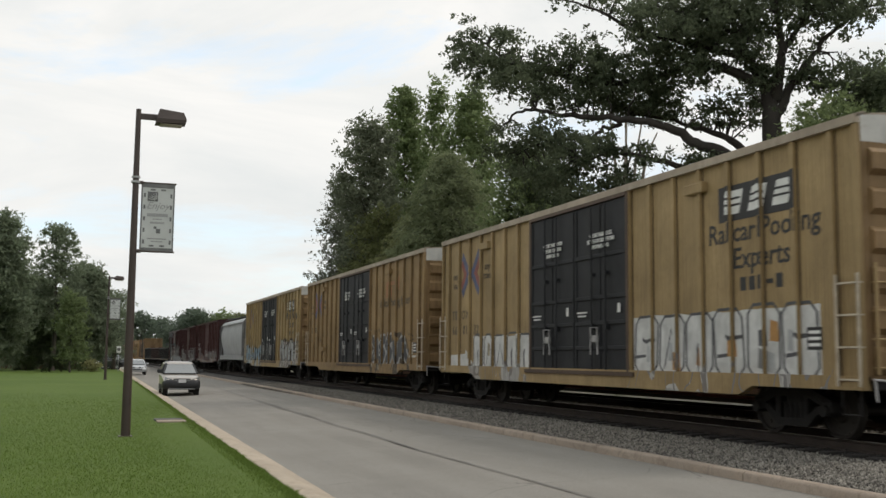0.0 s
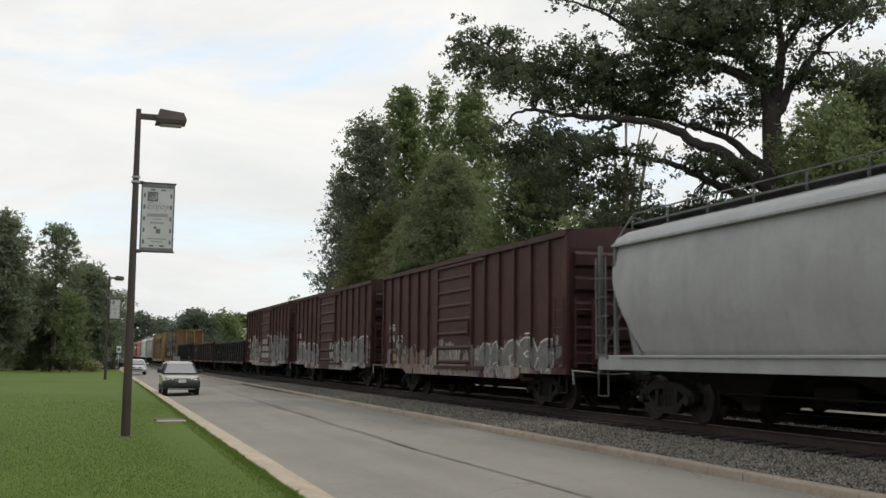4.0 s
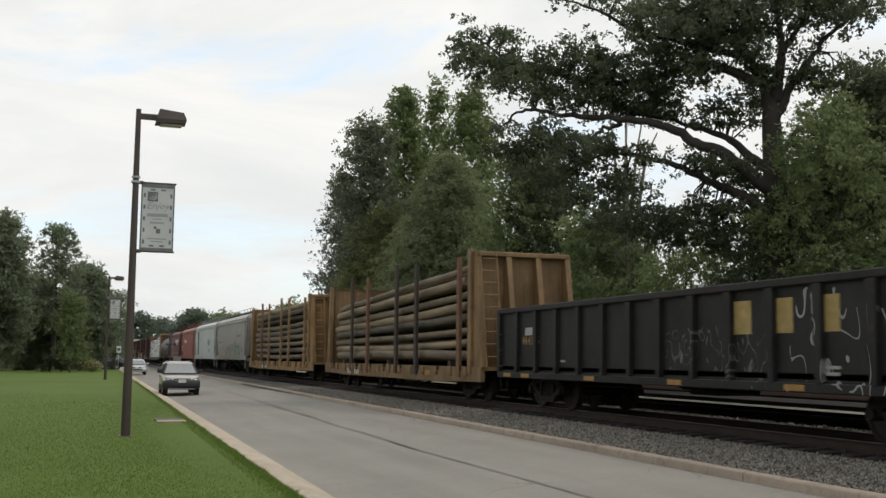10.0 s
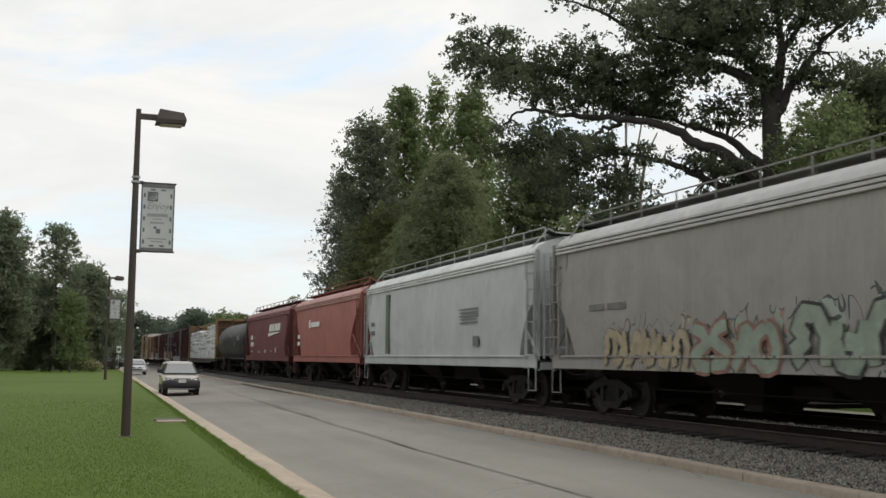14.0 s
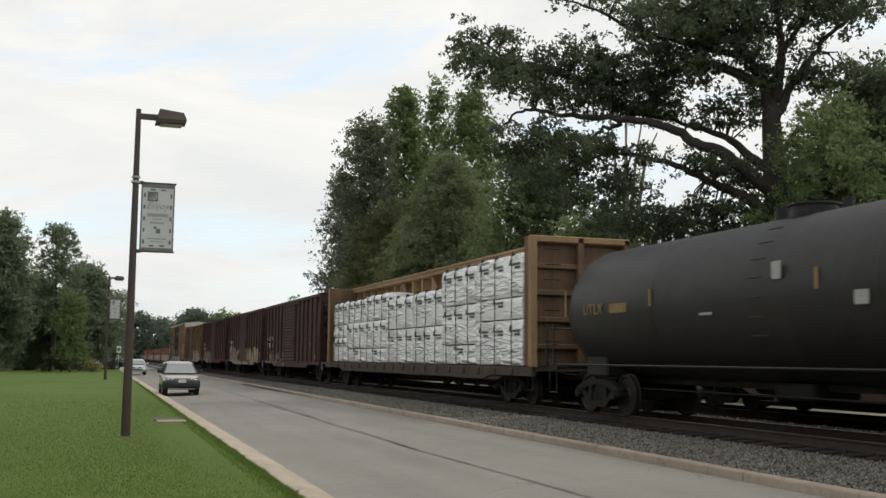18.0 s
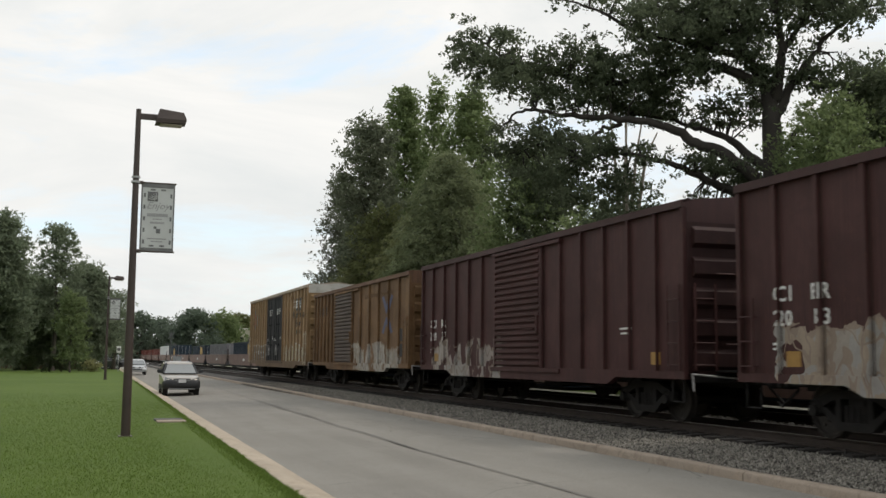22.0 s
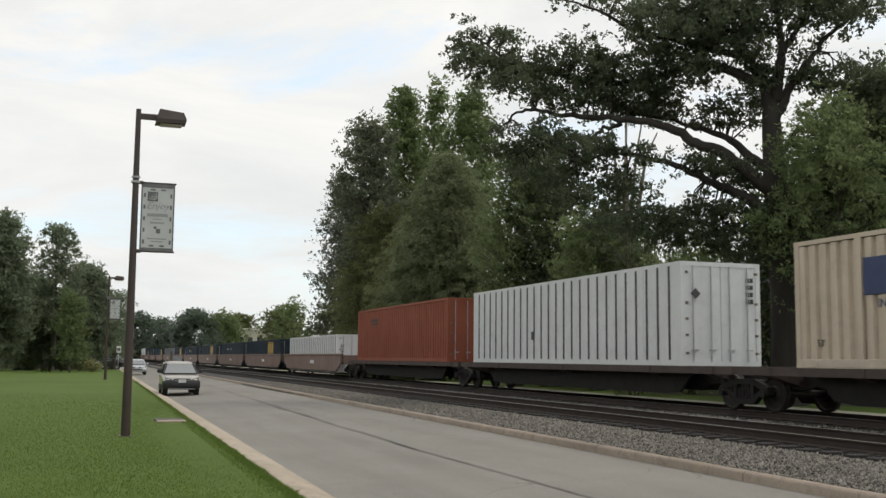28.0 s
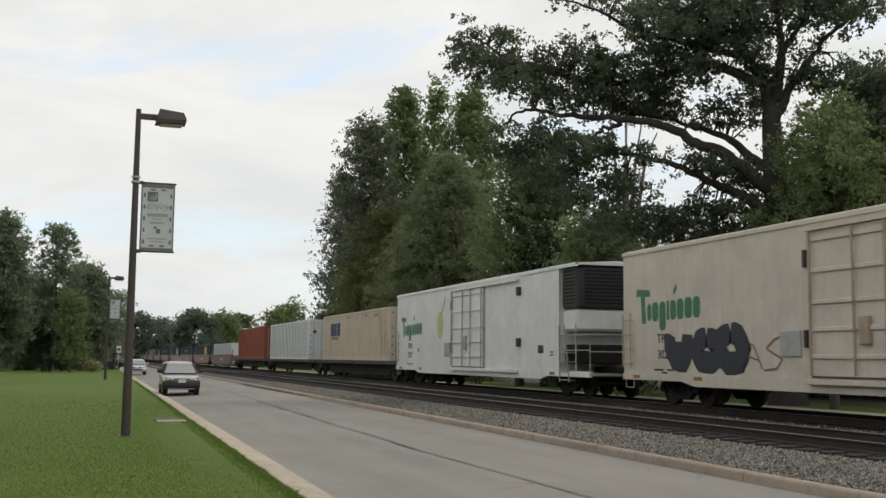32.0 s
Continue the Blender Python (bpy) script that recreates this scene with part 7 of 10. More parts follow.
    if seed == 3:
        graffiti(car, x - 0.086, -2.2, 2.1, 1.05, 2.2, 4, SPRAY_BLACK, SPRAY_SILVER, 141, 0.028)
    return car


def tie_graffiti(car, m, rows, seed):
    """Repaint the car's side material with graffiti in the car's own space."""
    if not rows:
        return
    g = weathered(m.name + "_tagged", CAR_COLOUR[m.name], car, CAR_STREAK.get(m.name, (0.08, 0.05, 0.04)), CAR_WEAR[m.name][0], CAR_WEAR[m.name][1], CAR_WEAR[m.name][2], rows, seed, CAR_WEAR[m.name][3], CAR_WEAR[m.name][4])
    for ob in car.children:
        if ob.name.split(".")[0] in ("side_wall", "post", "side_sill", "door", "body", "top_chord", "corrugation"):
            if ob.material_slots and (ob.material_slots[0].material == m):
                ob.material_slots[0].link = "OBJECT"
                ob.material_slots[0].material = g


FADED_BLUE = surface("faded_blue_paint", (0.075, 0.088, 0.165), 0.6, 0, 0.2, 3.0, 30.0, 0.05)
PALE_BLUE = surface("washed_out_blue_paint", (0.17, 0.19, 0.20), 0.6, 0, 0.2, 3.0, 30.0, 0.05)
BRIGHT_RED = surface("worn_red_paint", (0.36, 0.085, 0.06), 0.6, 0, 0.2, 3.0, 30.0, 0.05)
FADED_RED = surface("faded_red_paint", (0.24, 0.07, 0.05), 0.6, 0, 0.2, 3.0, 30.0, 0.05)
yellow_car(12.5, 31.5, 1, [(-8.9, -2.6, 0.6, 1.2, 1.1, WHT, SILVER, GRY, 0.5), (2.7, 7.2, 0.6, 1.15, 0.9, WHT, SILVER, GRY, 0.5)], "yellow ribbed boxcar with black double doors and silver graffiti")
yellow_car(33.35, 52.5, 2, [(-8.2, -2.8, 0.6, 2.2, 0.8, BLK, (0.46, 0.43, 0.36), BLK, 0.45)], "yellow ribbed boxcar with black double doors and black graffiti")
yellow_car(54.5, 73.4, 3, [(-9.0, -3.8, 0.7, 2.1, 1.1, WHT, GRY, BLK, 0.9), (2.7, 9.0, 0.7, 1.9, 0.8, (0.3, 0.45, 0.55), WHT, BLK, 0.8)], "yellow ribbed boxcar with black double doors and bright graffiti")

m = weathered("grey_hopper_paint", (0.40, 0.405, 0.41), None, (0.25, 0.24, 0.23), 0.1, fade=0.12, seed=4, run=0.3)
hopper("covered_hopper", "short grey round-sided covered hopper with a roof walk", 13.2, ctr(74.6, 87.8), m, m, weathered("grey_hopper_frame", (0.16, 0.16, 0.16), None, (0.06, 0.05, 0.05), 0.3, seed=5), zt=4.15, belly=1.52, cut=1.0, bays=2, round_side=0.11, top_ribs=False, barrel=True, inset=0.75)


BROWN_TAGS = {
    11: [(-7.2, -2.0, 0.9, 1.8, 5, SPRAY_GREY, SPRAY_WHITE, 111)],
    12: [(-7.3, -1.9, 0.85, 2.2, 3, SPRAY_GREY, SPRAY_WHITE, 112), (2.0, 6.6, 0.85, 2.0, 3, SPRAY_GREY, SPRAY_WHITE, 113)],
    13: [(-7.4, -1.9, 0.85, 2.75, 3, SPRAY_GREY, SPRAY_WHITE, 114, 0.035), (2.0, 6.0, 0.85, 2.7, 2, SPRAY_GREY, SPRAY_WHITE, 115, 0.035)],
    62: [(-6.8, -2.4, 0.85, 1.9, 3, SPRAY_TAN, SPRAY_SILVER, 116)],
}


def brown_car(y0, y1, seed, graf, label, style="panel", col=(0.068, 0.0225, 0.0215), zt=4.32, door=(-1.5, 1.5), posts=6):
    m = weathered("brown_boxcar_paint_%d" % seed, col, None, (0.028, 0.013, 0.013), 0.4, seed=seed)
    rf = weathered("brown_car_roof_%d" % seed, tuple(c * 0.8 + 0.006 for c in col), None, (0.045, 0.032, 0.03), 0.3, seed=seed + 1)
    # end walls take 0.55 of the side colour
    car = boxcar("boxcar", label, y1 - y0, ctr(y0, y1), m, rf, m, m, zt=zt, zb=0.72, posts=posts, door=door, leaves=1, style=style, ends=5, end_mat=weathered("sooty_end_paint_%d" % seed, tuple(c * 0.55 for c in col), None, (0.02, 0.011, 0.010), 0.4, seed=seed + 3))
    tie_graffiti(car, m, graf, seed)
    h = (y1 - y0) / 2
    bars(car, WHITE_INK, -1.5, [(h - 1.0, 1.52, 0.2, 0.04), (h - 1.0, 1.44, 0.15, 0.04), (-h + 2.4, 1.9, 0.5, 0.04), (-h + 2.4, 1.8, 0.42, 0.04)], "reporting_mark")
    marks = {12: ("HS", "14", "393"), 13: ("HS", "14", "415"), 11: ("HS", "14", "362"), 61: ("CI", "20", "51"), 62: ("CI", "20", "33"), 63: ("CI", "20", "47")}[seed]
    sign(car, marks[0], WHITE_INK, -1.5, h - 1.22, 2.33, 0.36, 0, 0.004, 1.3, "reporting_mark")
    if seed > 60:
        sign(car, "RR", WHITE_INK, -1.5, h - 2.1, 2.33, 0.36, 0, 0.004, 1.1, "reporting_mark")
    sign(car, marks[1], WHITE_INK, -1.5, h - 1.22, 1.93, 0.36, 0, 0.004, 1.1, "car_number")
    sign(car, marks[2], WHITE_INK, -1.5, h - 2.15, 1.93, 0.36, 0, 0.004, 1.1, "car_number")
    for yy in (h - 1.42, -h + 1.18):
        part("reflective_strip", Shape().box(-1.506, -1.5, yy - 0.18, yy + 0.18, 1.15, 1.4), YELLOW_INK, car)
    for row in BROWN_TAGS.get(seed, ()):
        graffiti(car, -1.5, *row)
    over_posts(car, h, door, posts, ("reporting_mark", "car_number", "reflective_strip", "graffiti_outline", "graffiti_fill"))
    return car


W2 = (0.40, 0.385, 0.355)
brown_car(89.2, 105.2, 11, [(-7.5, 7.5, 0.6, 1.7, 0.7, W2, (0.3, 0.18, 0.14), GRY, 0.8)], "dark red-brown ribbed boxcar with pale graffiti along the bottom")
brown_car(106.9, 122.6, 12, [(-7.0, -0.5, 0.6, 1.95, 0.7, W2, GRY, WHT, 0.8), (1.5, 7.2, 0.6, 1.8, 0.6, W2, (0.25, 0.2, 0.17), WHT, 0.75)], "dark red-brown ribbed boxcar with pale graffiti along the bottom")
brown_car(124.2, 139.8, 13, [(-7.0, -1.4, 0.6, 2.5, 0.9, W2, GRY, WHT, 0.85), (-1.4, 6.0, 0.6, 2.5, 0.8, W2, (0.3, 0.22, 0.2), WHT, 0.85)], "dark red-brown ribbed boxcar with tall silver graffiti")


def gon(y0, y1, seed, col, label, cap=None, graf=(), **k):
    m = weathered("gondola_paint_%d" % seed, col, None, tuple(c * 1.35 + 0.008 for c in col), 0.45, fade=0.4, seed=seed)
    c = weathered("gondola_cap_%d" % seed, cap or col, None, (0.05, 0.035, 0.03), 0.3, seed=seed + 0.5)
    car = gondola("gondola", label, y1 - y0, ctr(y0, y1), m, c, **k)
    tie_graffiti(car, m, graf, seed)
    h = (y1 - y0) / 2
    bars(car, FAINT_INK, -1.48, [(h - 2.0, 1.95, 0.5, 0.2), (h - 4.0, 1.2, 0.25, 0.05), (-h + 3.5, 1.15, 0.4, 0.05), (-h + 3.5, 1.05, 0.35, 0.05)], "reporting_mark")
    return car


g1 = gon(141.2, 157.9, 21, (0.019, 0.0165, 0.0155), "black gondola with ribbed sides and white marks", zt=2.4, n=15, graf=[(-6.0, 3.0, 0.9, 1.6, 0.7, (0.10, 0.10, 0.10), (0.05, 0.05, 0.05), (0.16, 0.16, 0.16), 0.1)])
sign(g1, "134875", WHITE_INK, -1.48, 6.2, 1.6, 0.3, 0, 0, 1.2, "car_number")
g2 = gon(159.2, 175.8, 22, (0.040, 0.0215, 0.0185), "rusty brown gondola with heavy ribbed sides and worn marks", graf=[(4.0, 8.0, 0.9, 2.2, 0.8, (0.16, 0.12, 0.11), (0.08, 0.05, 0.04), (0.22, 0.18, 0.17), 0.12)], cap=(0.085, 0.034, 0.031), zt=2.5, n=11)
sign(g2, "586339", FAINT_INK, -1.48, 6.2, 1.75, 0.3, 0, 0, 1.2, "car_number")
ring = Shape()
for yy in (-5.2, 4.6):
    pts = [(yy + 0.36 * math.cos(a), 1.85 + 0.3 * math.sin(a)) for a in [radians(30 + 30 * i) for i in range(11)]]
    for (a, b), (c, d) in zip(pts, pts[1:]):
        ring.prism_x([(a, b), (c, d), (yy + (c - yy) * 0.72, 1.85 + (d - 1.85) * 0.72), (yy + (a - yy) * 0.72, 1.85 + (b - 1.85) * 0.72)], -1.488, -1.48)
part("emblem", ring, FAINT_INK, g2, "faded white ring emblem")
g3 = gon(176.8, 193.8, 23, (0.017, 0.0165, 0.017), "black gondola with ribbed sides and yellow letters", zt=2.6, n=14, graf=[(-7.5, -4.0, 0.9, 2.2, 0.9, (0.35, 0.35, 0.36), (0.06, 0.06, 0.06), (0.4, 0.4, 0.4), 0.1), (-3.6, -0.2, 1.1, 1.75, 0.5, (0.2, 0.2, 0.2), (0.07, 0.07, 0.07), (0.12, 0.12, 0.12), 0.2)])
sign(g3, "464365", YELLOW_INK, -1.48, 6.4, 1.7, 0.3, 0, 0, 1.25, "car_number")
for k in range(3):
    yy = -2.7 - k * 1.12
    part("emblem", Shape().box(-1.488, -1.48, yy - 0.28, yy + 0.28, 1.7, 2.28, 0.002), surface("faded_yellow_letter_paint", (0.36, 0.26, 0.095), 0.6, 0, 0.3, 4.0, 30, 0.05), g3, "faded yellow painted block")

LOGM = surface("debarked_pole_wood", (0.175, 0.138, 0.092), 0.85, 0, 0.55, 1.5, 14.0, 0.5, 0.012, (0.07, 0.052, 0.036), stretch=(2, 0.25, 2))
LOGS = (LOGM, surface("grey_weathered_pole_wood", (0.118, 0.102, 0.080), 0.9, 0, 0.5, 1.5, 14.0, 0.5, 0.012, (0.05, 0.042, 0.034), stretch=(2, 0.25, 2)), surface("barky_pole_wood", (0.062, 0.046, 0.034), 0.95, 0, 0.5, 2.5, 14.0, 0.7, 0.02, (0.15, 0.11, 0.075), stretch=(2, 0.4, 2)), surface("fresh_pole_wood", (0.235, 0.180, 0.112), 0.85, 0, 0.45, 1.5, 14.0, 0.5, 0.012, (0.10, 0.07, 0.045), stretch=(2, 0.25, 2)))
LOG_END = surface("cut_pole_end", (0.42, 0.32, 0.20), 0.85, 0, 0.25, 5.0, 30.0, 0.3)
STAKE_DARK = surface("dark_stake_timber", (0.06, 0.045, 0.035), 0.85, 0, 0.35, 2.0, 20.0, 0.4, 0.01, stretch=(2, 2, 0.3))
STAKE_RUST = surface("rusty_stake", (0.16, 0.085, 0.05), 0.85, 0, 0.4, 2.0, 20.0, 0.4, 0.01, stretch=(2, 2, 0.3))
STAKE_YEL = surface("yellow_stake", (0.27, 0.17, 0.08), 0.75, 0, 0.35, 2.0, 20.0, 0.3, 0.01, (0.14, 0.07, 0.04))


def logs_on(car, L, zd, rows, seed, slope):
    rng = np.random.default_rng(seed)
    lo, hi = -L / 2 + 1.05, L / 2 - 1.05
    for r in range(rows):
        for c in range(8):
            rad = 0.155 + rng.uniform(-0.045, 0.022)
            x = -1.26 + c * 0.36 + (0.0 if r % 2 == 0 else 0.02) + rng.uniform(-0.02, 0.02)
            z = zd + 0.34 + r * 0.335 + rng.uniform(-0.03, 0.03)
            a, b = lo + rng.uniform(0, 0.9), hi - rng.uniform(0, 0.9)
            k = 8
            sag = rng.uniform(-0.02, 0.10)
            pts = [(x + 0.03 * math.sin(i + c), a + (b - a) * i / k, z + slope * (i / k - 0.5) * (r / rows) - sag * math.sin(math.pi * i / k) + rng.uniform(-0.02, 0.02)) for i in range(k + 1)]
            ob = solid("log", Shape().tube(pts, [rad * (0.86 + 0.22 * i / k) for i in range(k + 1)], 10), LOGS[int(rng.integers(0, 8)) % 5 % 4], "long round debarked timber pole stacked on the flatcar", "log", "poles on the flatcars", smooth=50)
            ob.matrix_basis = car.matrix_basis.copy()
            MOVERS.append((ob, SPEED_A))


for (y0, y1, seed, stk, col) in ((195.0, 215.1, 31, [STAKE_RUST, STAKE_DARK, STAKE_DARK, STAKE_RUST, STAKE_DARK], (0.26, 0.165, 0.08)), (218.2, 238.4, 32, [STAKE_YEL, STAKE_YEL, STAKE_YEL, STAKE_YEL, STAKE_RUST], (0.33, 0.205, 0.09))):
    m = weathered("flatcar_yellow_%d" % seed, col, None, (0.075, 0.045, 0.028), 0.7, fade=0.3, seed=seed, run=0.85)
    L = y1 - y0
    car = log_flat("log_flatcar", "yellow bulkhead flatcar loaded with long timber poles", L, ctr(y0, y1), m, stk)
    part("bearer", Shape().box(-1.45, 1.45, -L / 2 + 3.0, -L / 2 + 3.2, 1.0, 1.16).box(-1.45, 1.45, L / 2 - 3.2, L / 2 - 3.0, 1.0, 1.16).box(-1.45, 1.45, -0.1, 0.1, 1.0, 1.16), STAKE_DARK, car)
    logs_on(car, L, 1.0, 8 if seed == 31 else 9, seed, -0.7 if seed == 31 else -0.15)
    if seed == 32:
        part("number_panel", Shape().box(-1.588, -1.58, 2.75, 5.15, 0.54, 0.80), BLACK_INK, car)
    yn = 3.95 if seed == 32 else 4.7
    sign(car, "TTJX" if seed == 32 else "TTPX", WHITE_INK, -1.588, yn + 0.72, 0.67, 0.27, 0, 0.003, 1.0, "reporting_mark")
    sign(car, "81790" if seed == 32 else "81609", WHITE_INK, -1.588, yn - 0.58, 0.67, 0.27, 0, 0.003, 1.05, "car_number")
    for yy in (-5.2, 0.8):
        part("reflective_strip", Shape().box(-1.59, -1.58, yy - 0.25, yy + 0.25, 0.7, 0.85), YELLOW_INK, car)


def big_hopper(y0, y1, seed, col, roof, label, graf=(), frame=None, zt=4.3, **k):
    m = weathered("hopper_paint_%d" % seed, col, None, tuple(c * 0.6 for c in col), 0.1, fade=0.12, seed=seed, run=0.28)
    # roof colour is paler than the body: sky sheen painted in
    rf = weathered("hopper_roof_%d" % seed, roof, None, tuple(c * 0.6 for c in roof), 0.1, fade=0.15, seed=seed + 1)
    fr = weathered("hopper_frame_%d" % seed, frame or tuple(c * 0.75 for c in col), None, tuple(c * 0.3 for c in col), 0.2, seed=seed + 2)
    car = hopper("covered_hopper", label, y1 - y0, ctr(y0, y1), m, rf, fr, zt=zt, **k)
    tie_graffiti(car, m, graf, seed)
    return car


h1 = big_hopper(240.3, 257.2, 41, (0.34, 0.325, 0.305), (0.56, 0.55, 0.53), "large dusty grey covered hopper with faint graffiti", [(-5.3, -0.8, 0.95, 2.2, 0.9, (0.40, 0.46, 0.40), (0.20, 0.24, 0.22), (0.04, 0.07, 0.06), 0.45), (-0.5, 2.2, 0.95, 2.1, 0.8, (0.36, 0.44, 0.36), (0.42, 0.22, 0.16), (0.10, 0.12, 0.10), 0.6), (2.3, 5.7, 1.0, 2.1, 0.7, (0.46, 0.40, 0.28), (0.34, 0.32, 0.28), (0.16, 0.14, 0.12), 0.5)], zt=4.4, cut=0.95, reach=0.5, bow=0.65)
graffiti(h1, -1.545, -5.2, -0.8, 0.98, 2.15, 5, SPRAY_GREEN, SPRAY_BLACK, 121, 0.06)
graffiti(h1, -1.545, -0.5, 2.2, 0.98, 2.0, 4, SPRAY_GREEN, SPRAY_RED, 125, 0.07)
graffiti(h1, -1.545, 2.3, 5.7, 1.02, 1.95, 6, SPRAY_TAN, SPRAY_GREY, 123, 0.025)
bars(h1, surface("faint_grey_stencil", (0.17, 0.165, 0.155), 0.7, 0, 0.25, 4, 30, 0.05), -1.54, [(-3.9, 2.75, 0.5, 0.16), (-4.6, 2.75, 0.7, 0.16), (-5.4, 2.78, 0.4, 0.16), (-6.4, 1.75, 0.4, 0.3), (6.0, 2.4, 0.7, 0.14), (5.1, 2.4, 0.8, 0.14)])
h2 = big_hopper(258.0, 275.0, 42, (0.54, 0.56, 0.545), (0.74, 0.75, 0.73), "large pale grey covered hopper with a green stripe", zt=4.4, cut=0.95, reach=0.5, bow=0.65)
part("stripe", Shape().box(-1.565, -1.5, 4.9, 5.3, 1.4, 3.6), surface("dark_green_stripe", (0.10, 0.13, 0.09), 0.6, 0, 0.2, 2, 30, 0.05), h2, "dull green vertical stripe")
bars(h2, surface("faded_grey_stencil", (0.16, 0.165, 0.16), 0.7, 0, 0.2, 4, 30, 0.05), -1.555, [(7.2, 2.55, 0.45, 0.14), (7.2, 2.2, 0.6, 0.16), (-3.6, 2.7, 1.6, 0.05), (-3.6, 2.6, 1.5, 0.05), (-3.6, 2.5, 1.6, 0.05), (-3.6, 2.4, 1.3, 0.05), (-3.6, 2.3, 1.5, 0.05), (-4.2, 1.75, 0.45, 0.3)])
h3 = big_hopper(275.7, 290.0, 43, (0.40, 0.145, 0.118), (0.52, 0.29, 0.25), "faded salmon-red covered hopper", cut=1.6, bays=3, zt=4.35, reach=0.94, bow=0.9, inset=0.18, steep=1.35)
bars(h3, WHITE_INK, -1.55, [(1.6, 2.85, 1.9, 0.24), (2.9, 2.9, 0.4, 0.4), (5.6, 2.3, 0.5, 0.2), (5.6, 1.95, 0.6, 0.2)], "emblem")
h4 = big_hopper(291.3, 307.1, 44, (0.165, 0.047, 0.052), (0.30, 0.14, 0.145), "dark mineral-red covered hopper with white emblem", cut=1.3, bays=3, zt=4.3, reach=0.94, bow=0.9, inset=0.16, steep=1.35)
e = Shape()
for k in range(4):
    yy = -1.55 - 0.95 * k
    e.prism_x([(yy, 2.78), (yy - 0.72, 2.78), (yy - 0.9, 3.2), (yy - 0.18, 3.2)], -1.575, -1.5)
e.prism_x([(-1.15, 2.48), (-1.3, 2.7), (-4.9, 2.7), (-4.9, 2.66)], -1.57, -1.5)
part("emblem", e, WHITE_INK, h4, "white slanted block emblem")
bars(h4, WHITE_INK, -1.56, [(5.2, 2.52, 0.85, 0.28), (5.25, 1.62, 0.24, 0.06), (4.8, 1.62, 0.3, 0.06)])
bars(h4, FAINT_INK, -1.56, [ (4.0, 2.45, 0.14, 0.2), (5.4, 1.6, 0.35, 0.05), (2.2, 1.6, 0.8, 0.05), (2.2, 1.52, 0.8, 0.05), (-0.2, 1.6, 0.7, 0.2), (-2.3, 1.6, 0.6, 0.05), (-3.9, 1.65, 0.5, 0.3)])
sign(h4, "422281", WHITE_INK, -1.555, 5.0, 2.06, 0.4, 0, 0.004, 1.1, "car_number", 0.012)

m = weathered("black_tank_paint", (0.021, 0.020, 0.020), None, (0.042, 0.036, 0.031), 0.3, seed=51, rough=0.5)
tk = tank_car("tank_car", "black tank car with small white and yellow marks", 16.5, ctr(307.8, 324.3), m)
bars(tk, FAINT_INK, -1.525, [(-4.6, 2.72, 1.0, 0.07), (-4.6, 2.6, 1.0, 0.07), (-4.6, 2.48, 1.0, 0.07), (-0.9, 2.75, 0.25, 0.3), (-2.9, 2.2, 0.3, 0.22), (1.2, 2.1, 0.4, 0.05)])
bars(tk, surface("dull_yellow_mark", (0.22, 0.15, 0.05), 0.6, 0, 0.3, 4, 30, 0.05), -1.527, [(4.55, 2.35, 0.75, 0.2), (7.1, 2.55, 0.08, 0.6), (3.2, 2.5, 0.1, 0.35), (-1.9, 2.55, 0.09, 0.35), (-5.6, 2.65, 0.09, 0.6)])

sign(tk, "UTLX", surface("dull_yellow_letter", (0.26, 0.18, 0.06), 0.6, 0, 0.3, 4, 30, 0.05), -1.528, 5.7, 2.35, 0.34, 0, 0.004, 1.15, "reporting_mark")
m = weathered("centerbeam_yellow", (0.35, 0.225, 0.115), None, (0.13, 0.08, 0.05), 0.42, seed=52)
dk = weathered("centerbeam_deck", (0.050, 0.038, 0.031), None, (0.15, 0.12, 0.09), 0.4, seed=53)
cb = centerbeam("centerbeam_flatcar", "yellow centre-beam flatcar loaded with wrapped lumber", 23.8, ctr(325.2, 349.0), m, dk)


def wrap_material():
    """Glossy white film pulled into long slanting creases."""
    n = Nodes("white_lumber_wrap").set(0.24, 0, 0.6)
    h = None
    for k, (turn, sc, share) in enumerate(((14, 1.0, 1.0), (-22, 1.4, 0.8), (50, 0.9, 0.45))):
        mp = n.add("ShaderNodeMapping")
        mp.inputs["Rotation"].default_value = (radians(turn), 0, 0)
        mp.inputs["Scale"].default_value = (1.0, 0.5 * sc, 2.6 * sc)
        mp.inputs["Location"].default_value = (3.1 * k, 1.7 * k, 0)
        tc = n.add("ShaderNodeTexCoord")
        n.link(tc.outputs["Object"], mp.inputs["Vector"])
        q = n.math("ABSOLUTE", n.math("SUBTRACT", n.noise(mp.outputs["Vector"], 1.5, 2, 0.45, 0.9), 0.5))
        q = n.math("MULTIPLY", n.ramp(q, 0.0, 0.13), share)
        q = n.math("MULTIPLY", q, n.ramp(n.noise(mp.outputs["Vector"], 0.7, 2), 0.46, 0.62))
        h = q if h is None else n.math("ADD", h, q)
    v = n.coords()
    n.base(n.mix(n.ramp(n.noise(v, 1.6, 4, 0.6), 0.3, 0.7), (0.84, 0.84, 0.84), (0.92, 0.92, 0.91)))
    n.bump(n.math("ADD", h, n.math("MULTIPLY", n.noise(v, 9.0, 4, 0.6), 0.22)), 0.8, 0.09)
    return n.m


WRAP = wrap_material()
STRAP = surface("black_strap", (0.03, 0.03, 0.03), 0.6, 0, 0.2, 4, 30, 0.05)
WRAP_INK = surface("grey_wrap_print", (0.085, 0.085, 0.09), 0.6, 0, 0.2, 4, 30, 0.05)
rng = np.random.default_rng(52)


